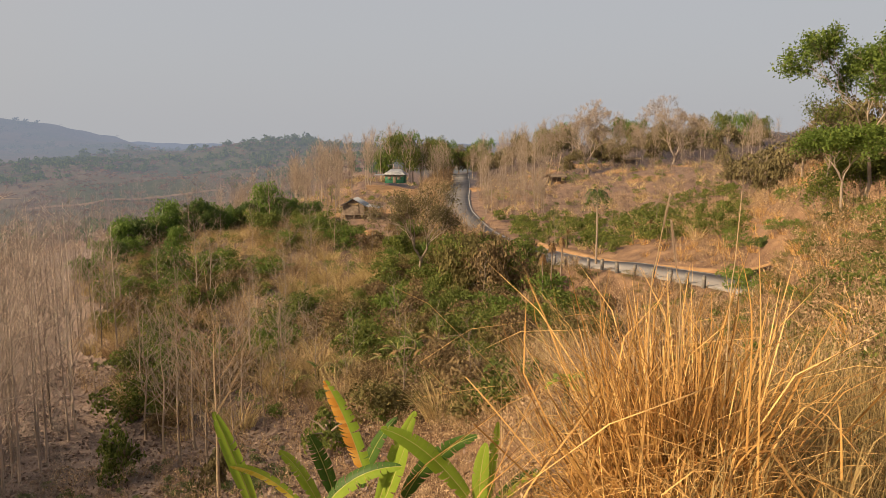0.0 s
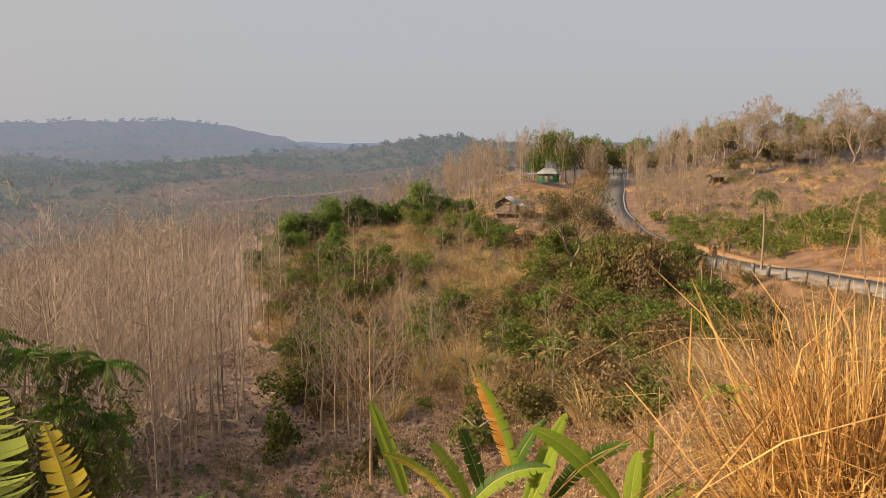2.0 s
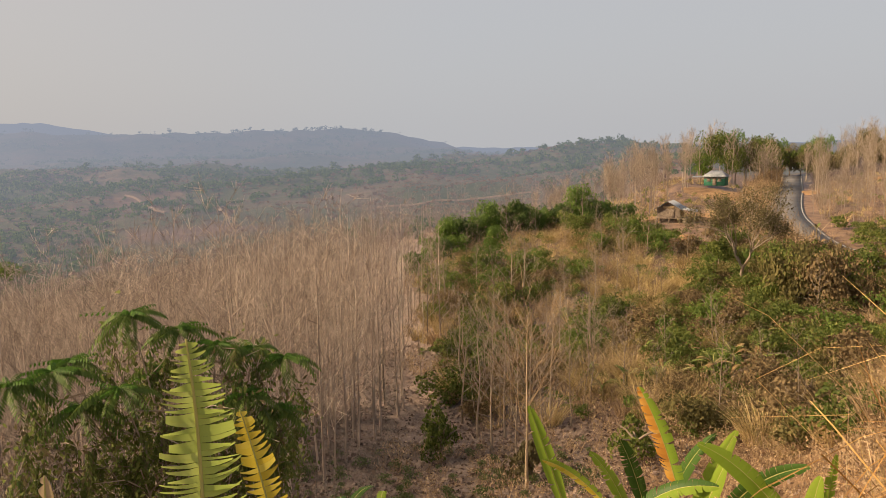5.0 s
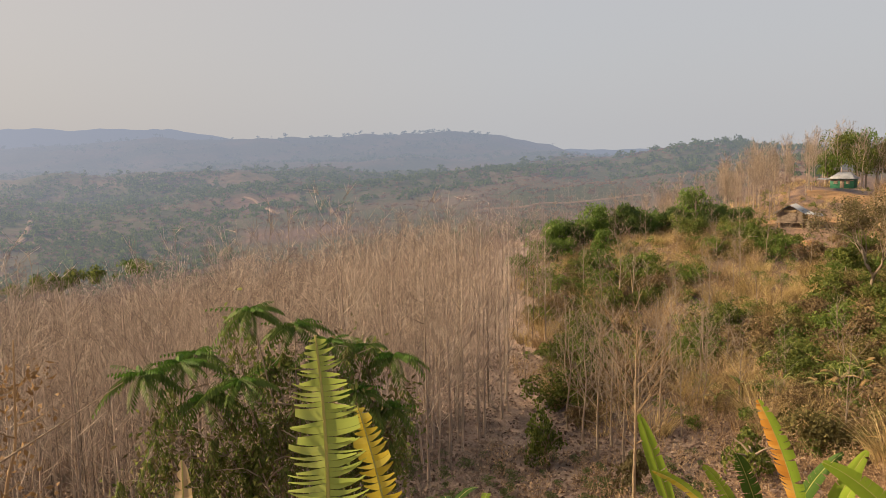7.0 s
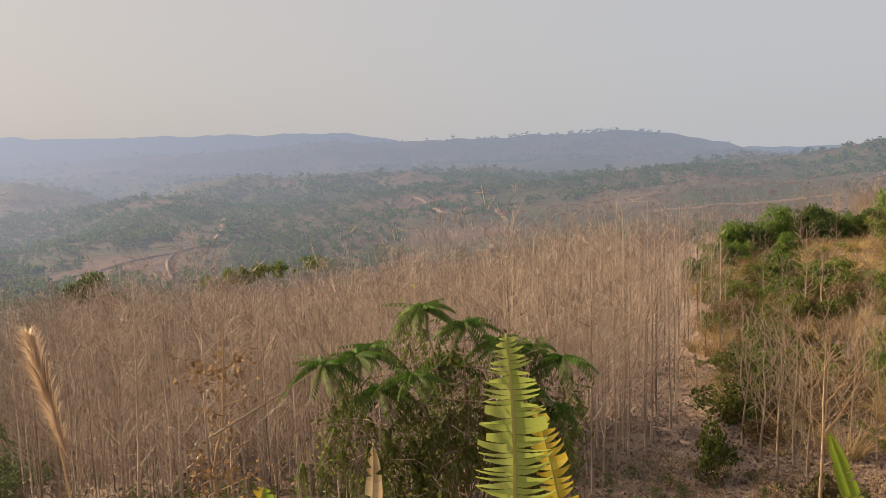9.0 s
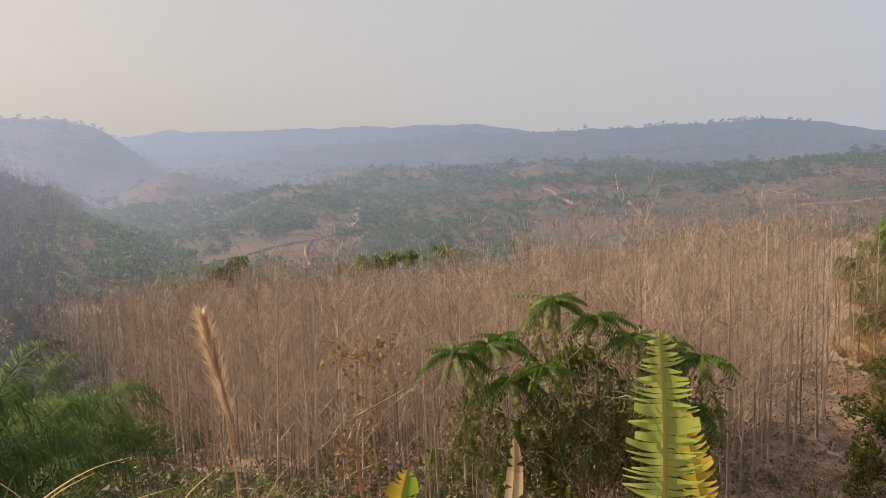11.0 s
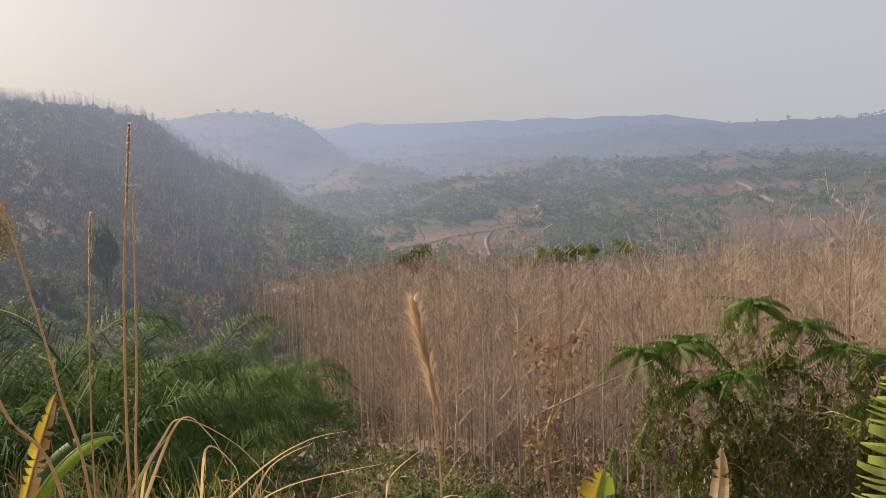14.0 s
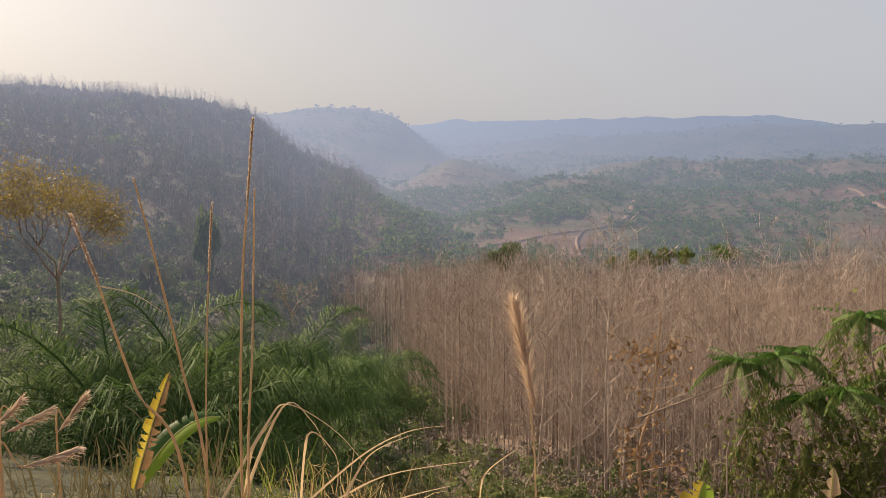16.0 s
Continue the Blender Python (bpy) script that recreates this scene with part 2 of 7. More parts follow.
M_PALM = plant_material("palm_frond_green", [(0.03, 0.058, 0.018), (0.065, 0.115, 0.03), (0.14, 0.19, 0.062)], 0.7, 0.4, spec=0.1)
M_PINNATE = plant_material("feathery_dark_leaflets", [(0.045, 0.075, 0.016), (0.092, 0.14, 0.03), (0.17, 0.225, 0.055)], 0.6, 0.4, spec=0.15)
M_PINNATE_TOP = plant_material("fresh_green_leaflets", [(0.045, 0.10, 0.014), (0.085, 0.18, 0.022), (0.16, 0.29, 0.045)], 0.6, 0.4, spec=0.15)
M_BARK_PALE = surface_material("smooth_pale_bark", [(0.26, 0.18, 0.11), (0.42, 0.31, 0.20), (0.56, 0.44, 0.31)], 2.0, 0.85)
M_BANANA_PALE = plant_material("banana_leaf_pale", [(0.24, 0.31, 0.06), (0.36, 0.43, 0.10), (0.50, 0.53, 0.17)], 0.6, 0.45, spec=0.12, piece=0.25)
M_HILL_WOODS = plant_material("shaded_hill_woods", [(0.065, 0.095, 0.05), (0.115, 0.118, 0.074), (0.19, 0.145, 0.112), (0.26, 0.20, 0.16)], 0.9, 0.1, haze_glow=True, spec=0.05, piece=0.35, patch=0.9, patch_scale=0.018)
M_FIELD_SCRUB = plant_material("reddish_brown_scrub", [(0.08, 0.05, 0.028), (0.18, 0.115, 0.06), (0.31, 0.205, 0.11)], 0.9, 0.2, haze_glow=True)
M_BANK_SCRUB = plant_material("olive_brown_scrub", [(0.065, 0.06, 0.022), (0.15, 0.128, 0.046), (0.28, 0.225, 0.09)], 0.8, 0.35)
M_HUSK = plant_material("pale_dry_husk", [(0.36, 0.25, 0.13), (0.55, 0.41, 0.24), (0.70, 0.56, 0.36)], 0.8, 0.4, spec=0.1)
M_SPRAY = plant_material("limp_olive_leaves", [(0.055, 0.075, 0.02), (0.125, 0.155, 0.042), (0.25, 0.265, 0.085)], 0.7, 0.5, spec=0.1)
M_LITTER = plant_material("fallen_teak_leaves", [(0.09, 0.06, 0.046), (0.22, 0.152, 0.118), (0.38, 0.285, 0.225)], 0.9, 0.15, piece=0.9)
M_WHITEWASH = surface_material("dirty_whitewash", [(0.10, 0.09, 0.08), (0.24, 0.22, 0.19), (0.40, 0.37, 0.33)], 6.0, 0.85)
M_VALLEY = plant_material("damp_valley_leaves", [(0.055, 0.08, 0.03), (0.11, 0.14, 0.05), (0.20, 0.22, 0.085)], 0.6, 0.5, haze_glow=True)
M_STRAW_DULL = plant_material("dull_fine_straw", [(0.11, 0.075, 0.03), (0.28, 0.195, 0.078), (0.54, 0.395, 0.175)], 0.7, 0.25, piece=0.9)
M_THATCH = surface_material("old_brown_thatch", [(0.10, 0.07, 0.05), (0.19, 0.14, 0.10), (0.30, 0.23, 0.16)], 5.0, 0.95)
M_THICKET = plant_material("shaded_thicket_leaves", [(0.036, 0.06, 0.022), (0.08, 0.115, 0.04), (0.165, 0.195, 0.072)], 0.6, 0.45, haze_glow=True)
M_VALLEY_TWIG = plant_material("grey_valley_twigs", [(0.10, 0.078, 0.06), (0.20, 0.16, 0.125), (0.34, 0.28, 0.22)], 0.9, 0.0, haze_glow=True)

# ---- mesh helpers ----
def quad_mesh(name, V, Q, mats, smooth=False, slots=None):
    """A mesh of quads from arrays: V (n, 3), Q (m, 4)."""
    V, Q = np.asarray(V, np.float32).reshape(-1, 3), np.asarray(Q, np.int32).reshape(-1, 4)
    me = bpy.data.meshes.new(name)
    me.vertices.add(len(V))
    me.vertices.foreach_set("co", V.ravel())
    me.loops.add(Q.size)
    me.loops.foreach_set("vertex_index", Q.ravel())
    me.polygons.add(len(Q))
    me.polygons.foreach_set("loop_start", np.arange(0, Q.size, 4, dtype=np.int32))
    if smooth:
        me.polygons.foreach_set("use_smooth", np.ones(len(Q), bool))
    for m in (mats if isinstance(mats, (list, tuple)) else [mats]):
        me.materials.append(m)
    if slots is not None:
        me.polygons.foreach_set("material_index", np.asarray(slots, np.int32))
    me.update(calc_edges=True)
    me.validate()
    return me


class Build:
    """Collects tubes, blades, leaves and boxes of one mesh."""

    def __init__(self):
        self.v, self.q, self.n = [], [], 0

    def add(self, V, Q):
        self.v.append(np.asarray(V, float).reshape(-1, 3))
        self.q.append(np.asarray(Q, int).reshape(-1, 4) + self.n)
        self.n += len(self.v[-1])

    def tube(self, pts, radii, sides=3, cap=False):
        pts = np.asarray(pts, float)
        k = len(pts)
        t = np.gradient(pts, axis=0)
        t /= np.linalg.norm(t, axis=1)[:, None] + 1e-9
        ref = np.where(np.abs(t[:, 2:3]) > 0.9, np.array([[1.0, 0, 0]]), np.array([[0, 0, 1.0]]))
        a = np.cross(t, ref)
        a /= np.linalg.norm(a, axis=1)[:, None] + 1e-9
        b = np.cross(t, a)
        ph = np.linspace(0, 2 * np.pi, sides, endpoint=False)
        r = np.asarray(radii, float)[:, None, None]
        V = pts[:, None] + r * (np.cos(ph)[None, :, None] * a[:, None] + np.sin(ph)[None, :, None] * b[:, None])
        i, j = np.meshgrid(np.arange(k - 1), np.arange(sides), indexing="ij")
        j2 = (j + 1) % sides
        Q = np.stack([i * sides + j, i * sides + j2, (i + 1) * sides + j2, (i + 1) * sides + j], -1)
        self.add(V, Q)
        if cap and sides == 4:
            self.add(V[-1], [[0, 1, 2, 3]])
            self.add(V[0], [[3, 2, 1, 0]])

    def ribbon(self, pts, widths, side, fold=0.0):
        """A blade along pts; side: unit vectors across it; fold lifts its edges out of the midrib."""
        pts, side = np.asarray(pts, float), np.asarray(side, float)
        side = np.broadcast_to(side, pts.shape)
        w = np.asarray(widths, float)[:, None]
        k = len(pts)
        if fold:
            t = np.gradient(pts, axis=0)
            nrm = np.cross(side, t)
            nrm /= np.linalg.norm(nrm, axis=1)[:, None] + 1e-9
            V = np.concatenate([pts - side * w + nrm * w * fold, pts, pts + side * w + nrm * w * fold])
            i = np.arange(k - 1)
            Q = np.concatenate([np.stack([i, i + k, i + k + 1, i + 1], -1), np.stack([i + k, i + 2 * k, i + 2 * k + 1, i + k + 1], -1)])
        else:
            V = np.concatenate([pts - side * w, pts + side * w])
            i = np.arange(k - 1)
            Q = np.stack([i, i + k, i + k + 1, i + 1], -1)
        self.add(V, Q)

    def leaves(self, centres, normals, length, width, rng):
        """Many pointed leaves, one bent quad each."""
        c = np.asarray(centres, float)
        m = len(c)
        n = np.asarray(normals, float)
        n = n / (np.linalg.norm(n, axis=1)[:, None] + 1e-9)
        d = rng.normal(size=(m, 3))
        d -= (d * n).sum(1)[:, None] * n
        d /= np.linalg.norm(d, axis=1)[:, None] + 1e-9
        s = np.cross(n, d)
        L = (length * rng.uniform(0.6, 1.4, m))[:, None]
        W = (width * rng.uniform(0.6, 1.4, m))[:, None]
        droop = n * L * 0.25
        V = np.stack([c - d * L * 0.5 - droop, c + s * W * 0.5, c + d * L * 0.5 - droop, c - s * W * 0.5], 1)
        self.add(V.reshape(-1, 3), np.arange(4 * m).reshape(m, 4))

    def box(self, cx, cy, cz, sx, sy, sz, rot=None):
        s = np.array([[-1, -1, -1], [1, -1, -1], [1, 1, -1], [-1, 1, -1], [-1, -1, 1], [1, -1, 1], [1, 1, 1], [-1, 1, 1]]) * 0.5
        V = s * np.array([sx, sy, sz])
        if rot is not None:
            V = V @ np.array(Euler([radians(a) for a in rot]).to_matrix()).T
        self.add(V + np.array([cx, cy, cz]), [[0, 3, 2, 1], [4, 5, 6, 7], [0, 1, 5, 4], [1, 2, 6, 5], [2, 3, 7, 6], [3, 0, 4, 7]])

    def arrays(self):
        return np.concatenate(self.v), np.concatenate(self.q)

    def mesh(self, name, mat, smooth=False):
        V, Q = self.arrays()
        return quad_mesh(name, V, Q, mat, smooth)


def part(name, me, parent, label=""):
    """Links a mesh as one object under a thing or a part."""
    ob = new(name, me)
    ob.parent = parent
    return tagged(ob, label)


def thing(name, label, category, group="", kind="", at=(0, 0, 0), turn=0.0, scale=1.0, me=None):
    ob = new(name, me)
    ob.location, ob.rotation_euler, ob.scale = at, (0, 0, radians(turn)), (scale, scale, scale)
    return tagged(ob, label, category, group, kind)


def polar(az, d):
    """Plan place at az degrees to the left of the first view and d metres off."""
    return -math.sin(radians(az)) * d, math.cos(radians(az)) * d


# ---- the land ----
def lattice(ix, iy, seed):
    h = (ix.astype(np.int64) * 374761393 + iy.astype(np.int64) * 668265263 + seed * 974634777) & 0xFFFFFFFF
    h = ((h ^ (h >> 13)) * 1274126177) & 0xFFFFFFFF
    return ((h ^ (h >> 16)) & 0xFFFF) / 65535.0


def value_noise(x, y, seed=0):
    ix, iy = np.floor(x), np.floor(y)
    fx, fy = x - ix, y - iy
    fx, fy = fx * fx * (3 - 2 * fx), fy * fy * (3 - 2 * fy)
    a, b = lattice(ix, iy, seed), lattice(ix + 1, iy, seed)
    c, d = lattice(ix, iy + 1, seed), lattice(ix + 1, iy + 1, seed)
    return (a * (1 - fx) + b * fx) * (1 - fy) + (c * (1 - fx) + d * fx) * fy - 0.5


PROFILES = []


def profile(az, *steps):
    """The lie of the land along one bearing: distance and height, metres."""
    PROFILES.append((az, np.array([(0.0, 0.0), *steps])))


profile(-60, (4, 0), (10, -0.5), (30, 0), (60, 2), (150, 5), (400, 5), (1000, 0), (4800, 0))
profile(-32, (3, -0.4), (6, -1.3), (15, -2.6), (30, -2.8), (45, -1.4), (60, 0.2), (100, 2), (170, 3), (400, 5), (4800, 5))
profile(-27, (3, -0.5), (6, -1.5), (15, -3.6), (30, -5), (45, -2.6), (60, -0.9), (100, 0), (170, 1), (400, 4), (4800, 5))
profile(-22, (3, -0.5), (6, -1.6), (15, -4.8), (30, -8.2), (45, -9.2), (60, -9.6), (75, -7.3), (100, -5.6), (150, -3.4), (230, 0), (400, 4), (4800, 5))
profile(-10, (3, -0.8), (5, -1.9), (10, -3.9), (22, -6.6), (40, -9.6), (58, -11.3), (68, -9.7), (73, -9.5), (100, -9.4), (130, -8.4), (170, -3.6), (230, -2), (400, -2), (1000, -5), (4800, -5))
profile(-1, (3, -1), (5, -2.2), (8, -4.2), (15, -8), (25, -10.4), (38, -12), (50, -12.6), (70, -11.6), (95, -9.2), (150, -9), (215, -8.2), (245, -8.8), (300, -12), (400, -10), (1000, -8), (4800, -10))
profile(6, (3, -1), (5, -2.3), (15, -8), (28, -11.5), (45, -13.7), (60, -13.5), (80, -12), (108, -9.7), (116, -9.4), (140, -7.6), (170, -6), (250, -6), (500, -2), (700, -8), (4800, -10))
profile(14, (3, -1), (5, -2.4), (15, -8.4), (30, -12.6), (45, -15), (65, -13.6), (93, -9.2), (110, -9.5), (150, -14), (250, -18), (400, -14), (560, 2.2), (700, -10), (1500, -20), (4800, -10))
profile(20, (5, -2.4), (15, -8.5), (30, -13.2), (45, -16), (70, -13), (92, -9.7), (110, -11.8), (150, -17), (250, -21), (450, -15), (600, -4.5), (800, -14), (1700, -22), (4800, 0))
profile(24, (5, -2.4), (15, -8.6), (30, -13.4), (45, -16.5), (70, -12.9), (90, -10.4), (110, -13), (150, -18.5), (250, -22), (450, -17), (640, -8), (900, -18), (1400, -8), (1750, 20), (2200, 0), (4800, 0))
profile(27, (5, -2.4), (15, -8.6), (30, -13.5), (45, -16.4), (70, -14.8), (92, -13), (110, -16), (150, -21), (250, -24), (450, -18), (640, -9), (900, -20), (1300, -10), (1750, 48), (2200, 20), (4800, 0))
profile(32, (5, -2.4), (15, -8.6), (30, -13.6), (45, -16.2), (80, -16.4), (110, -20), (180, -26), (300, -26), (450, -18), (620, -8), (850, -22), (1250, -12), (1700, 49), (2200, 20), (4800, 10))
profile(45, (5, -2.2), (12, -6.8), (20, -10), (45, -15.8), (90, -21.5), (150, -30), (220, -34), (350, -26), (450, -24), (640, -3), (850, -24), (1250, -14), (1700, 49), (2200, 20), (3600, 80), (4800, 60))
profile(52, (5, -2.1), (12, -6.4), (20, -9.5), (42, -15), (90, -22.5), (150, -31), (225, -36), (340, -32), (430, -24), (500, -27), (660, -7), (880, -25), (1250, -15), (1680, 50), (2200, 10), (3600, 140), (4800, 90))
profile(60, (5, -2.1), (12, -5.9), (20, -8.9), (40, -14.4), (90, -24), (150, -32.5), (230, -38), (300, -37), (430, -23), (520, -28), (700, -5), (900, -26), (1250, -18), (1680, 38), (2200, 10), (3600, 142), (4800, 90))
profile(67, (5, -1.8), (12, -5.2), (20, -8), (40, -13.6), (90, -24), (170, -32), (250, -36), (320, -34.5), (420, -27), (540, -16), (720, -32), (1000, -30), (1650, 24), (2300, 20), (3600, 150), (4800, 90))
profile(74, (3, -0.7), (6, -2), (15, -5.7), (30, -10.6), (60, -19), (110, -26), (190, -32), (300, -36), (450, -37), (620, -30), (790, 6), (950, -18), (1500, -15), (2400, 40), (3600, 150), (4800, 90))
profile(79, (3, -0.7), (6, -2), (15, -5.4), (30, -10), (60, -18), (110, -25), (200, -31), (290, -24.5), (350, -24), (450, -32), (600, -39), (900, -36), (1280, 70), (1700, 40), (3600, 120), (4800, 80))
profile(82, (3, -0.6), (6, -1.8), (12, -4.2), (25, -8.2), (55, -17), (105, -24.5), (180, -29), (260, -25), (350, -14), (430, -11.5), (600, -22), (900, -30), (1290, 76), (1750, 45), (3600, 100), (4800, 80))
profile(85, (3, -0.5), (6, -1.6), (10, -3), (20, -6.5), (50, -16), (100, -24), (170, -28), (260, -25), (350, -14), (460, -3), (600, -9), (800, -26), (1000, -12), (1290, 82), (1800, 50), (3600, 80), (4800, 80))
profile(90, (3, -0.4), (6, -1.2), (15, -4.4), (45, -14), (90, -21), (160, -23), (250, -12), (350, 3), (480, 26), (600, 26), (850, 0), (1290, 60), (3600, 60), (4800, 60))
profile(97, (3, -0.3), (6, -0.9), (15, -4), (40, -12), (80, -18), (150, -19), (250, -3), (370, 20), (530, 44), (650, 45), (1000, 15), (3600, 40), (4800, 40))
profile(112, (6, -0.5), (15, -3), (40, -9), (80, -11), (150, -8), (250, 8), (370, 26), (530, 46), (800, 45), (4800, 50))
profile(150, (6, -0.2), (30, -1), (100, 3), (300, 12), (4800, 30))
LOGD = np.linspace(0, math.log(4801), 400)


def profile_curve(steps):
    z = np.interp(np.exp(LOGD) - 1, steps[:, 0], steps[:, 1])
    k = np.hanning(11)
    return np.convolve(np.pad(z, 5, "edge"), k / k.sum(), "valid")


CURVES = np.array([profile_curve(s) for _, s in PROFILES])
BEARINGS = np.array([a for a, _ in PROFILES], float)
BEARINGS = np.concatenate([[BEARINGS[-1] - 360], BEARINGS, [BEARINGS[0] + 360]])
CURVES = np.concatenate([CURVES[-1:], CURVES, CURVES[:1]])

ROAD_LINE = [polar(a, d) for a, d in ((-62, 44), (-46, 48), (-33, 52), (-21.5, 60), (-15, 65), (-10, 72), (-6, 81), (-3.4, 90),
                                       (-2.0, 101), (-1.2, 120), (-1.1, 145), (-1.3, 175), (-1.35, 205), (-1.35, 228))]


def smooth_line(pts, step=1.5):
    """Catmull-Rom line through pts."""
    p = np.array([pts[0], *pts, pts[-1]], float)
    out = []
    for i in range(1, len(p) - 2):
        m = max(2, int(np.linalg.norm(p[i + 1] - p[i]) / step))
        t = np.linspace(0, 1, m, endpoint=False)[:, None]
        a, b, c, d = p[i - 1], p[i], p[i + 1], p[i + 2]
        out.append(0.5 * (2 * b + (c - a) * t + (2 * a - 5 * b + 4 * c - d) * t ** 2 + (3 * b - a - 3 * c + d) * t ** 3))
    return np.concatenate([*out, p[-1:]])


ROAD = smooth_line(ROAD_LINE)


def raw_height(x, y):
    x, y = np.asarray(x, float), np.asarray(y, float)
    d = np.hypot(x, y)
    az = np.degrees(np.arctan2(-x, y))
    u = np.log1p(d) / LOGD[-1] * (len(LOGD) - 1)
    i = np.clip(u.astype(int), 0, len(LOGD) - 2)
    fu = np.clip(u - i, 0, 1)
    j = np.clip(np.searchsorted(BEARINGS, az) - 1, 0, len(BEARINGS) - 2)
    fa = (az - BEARINGS[j]) / (BEARINGS[j + 1] - BEARINGS[j])
    fa = fa * fa * (3 - 2 * fa) * 0.6 + fa * 0.4
    z = (CURVES[j, i] * (1 - fu) + CURVES[j, i + 1] * fu) * (1 - fa) + (CURVES[j + 1, i] * (1 - fu) + CURVES[j + 1, i + 1] * fu) * fa
    w = np.clip(d / 30, 0, 1)
    z = z + w * (0.9 * value_noise(x / 9, y / 9, 1) + 0.35 * value_noise(x / 2.5, y / 2.5, 2))
    far = np.clip((d - 150) / 500, 0, 1)
    z = z + far * (16 * value_noise(x / 110, y / 110, 3) + 17 * (0.25 - np.abs(value_noise(x / 75, y / 75, 4))) + 5 * value_noise(x / 26, y / 26, 7))
    z = z + np.clip((d - 700) / 1500, 0, 1) * (16 * value_noise(x / 420, y / 420, 5) + 12 * value_noise(x / 160, y / 160, 6))
    return z


ROAD_Z = raw_height(ROAD[:, 0], ROAD[:, 1])
kk = np.hanning(31)
ROAD_Z = np.convolve(np.pad(ROAD_Z, 15, "edge"), kk / kk.sum(), "valid")
# the road runs level through the cut below the bank
cut = np.clip((-11.0 - np.degrees(np.arctan2(-ROAD[:, 0], ROAD[:, 1]))) / 4.0, 0, 1)
ROAD_Z = ROAD_Z * (1 - cut) - 8.9 * cut


def road_distance(x, y):
    """Distance to the road's middle, and the road's height there."""
    x, y = np.atleast_1d(np.asarray(x, float)), np.atleast_1d(np.asarray(y, float))
    best, zz = np.full(x.shape, 1e9), np.zeros(x.shape)
    near = (np.hypot(x, y) > 30) & (np.hypot(x, y) < 320)
    if near.any():
        xs, ys = x[near], y[near]
        b, z = np.full(xs.shape, 1e9), np.zeros(xs.shape)
        for (px, py), pz in zip(ROAD, ROAD_Z):
            q = np.hypot(xs - px, ys - py)
            m = q < b
            b[m], z[m] = q[m], pz
        best[near], zz[near] = b, z
    return best, zz


def height(x, y):
    shape = np.shape(x)
    x, y = np.atleast_1d(np.asarray(x, float)), np.atleast_1d(np.asarray(y, float))
    z = raw_height(x, y)
    q, rz = road_distance(x.ravel(), y.ravel())
    q, rz = q.reshape(x.shape), rz.reshape(x.shape)
    k = np.clip((7.5 - q) / 4.0, 0, 1)
    k = k * k * (3 - 2 * k)
    z = z * (1 - k) + (rz - 0.12) * k
    return z if shape else float(z[0])


SHEET = {}


def sheet_height(x, y):
    """Height of the ground sheet between its own corners."""
    az, d, z = SHEET["az"], SHEET["d"], SHEET["z"]
    u = np.interp(np.degrees(np.arctan2(-x, y)), az, np.arange(len(az)))
    v = np.interp(np.hypot(x, y), d, np.arange(len(d)))
    i, j = np.minimum(u.astype(int), len(az) - 2), np.minimum(v.astype(int), len(d) - 2)
    u, v = u - i, v - j
    return (z[i, j] * (1 - v) + z[i, j + 1] * v) * (1 - u) + (z[i + 1, j] * (1 - v) + z[i + 1, j + 1] * v) * u


def make_ground():
    az = np.concatenate([np.arange(-180, -42, 3.0), np.arange(-42, 126, 0.5), np.arange(126, 180, 3.0)])
    az = az[:len(az) // 2 * 2]
    d = np.concatenate([[0.12], np.geomspace(0.5, 4750, 250)])
    A, D = np.meshgrid(np.radians(az), d, indexing="ij")
    X, Y = -np.sin(A) * D, np.cos(A) * D
    Z = height(X, Y)
    V = np.stack([X, Y, Z], -1).reshape(-1, 3)
    SHEET.update(az=az, d=d, z=Z)
    n, k = len(az), len(d)
    i, j = np.meshgrid(np.arange(n), np.arange(k - 1), indexing="ij")
    i2 = (i + 1) % n
    Q = np.stack([i * k + j, i * k + j + 1, i2 * k + j + 1, i2 * k + j], -1).reshape(-1, 4)
    V = np.concatenate([V, [[0, 0, V[::k, 2].mean()]]])
    Q = np.concatenate([Q, [[len(V) - 1, i * k, (i + 1) % n * k, (i + 2) % n * k] for i in range(0, n - 1, 2)]])
    me = quad_mesh("ground", V, Q, M_GROUND, True)
    vd, va = np.hypot(V[:, 0], V[:, 1]), np.degrees(np.arctan2(-V[:, 0], V[:, 1]))
    wob = 5 * value_noise(V[:, 0] / 7, V[:, 1] / 7, 51)

    def soft_band(v, lo, hi, edge):
        return np.clip((v - lo) / edge, 0, 1) * np.clip((hi - v) / edge, 0, 1)

    litter = soft_band(va + wob, 8, 84, 6) * soft_band(vd + wob, 9, 190, 8)
    dark_ground = soft_band(va + wob, 74, 120, 4) * soft_band(vd + 0.3 * wob, 2, 170, 3)
    # the same dark colour carried over the left hillside
    dark_ground = np.maximum(dark_ground, 0.85 * soft_band(va, 80, 125, 3) * soft_band(vd, 120, 800, 40))
    red = np.maximum(soft_band(va + wob, 62, 75, 3) * soft_band(vd + 3 * wob, 262, 330, 12), soft_band(va + wob, 37, 48, 2) * soft_band(vd + 3 * wob, 285, 330, 12))
    red = np.maximum(red, soft_band(va + wob, 43, 50, 2) * soft_band(vd + 3 * wob, 390, 470, 15))
    for name, val in (("litter", litter), ("dark_ground", dark_ground), ("red_earth", red)):
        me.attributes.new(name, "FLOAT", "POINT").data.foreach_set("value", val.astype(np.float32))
    ob = new("ground", me)
    return tagged(ob, "hilly dry red-brown earth with leaf litter and scrub", "ground", kind="structure")


make_ground()


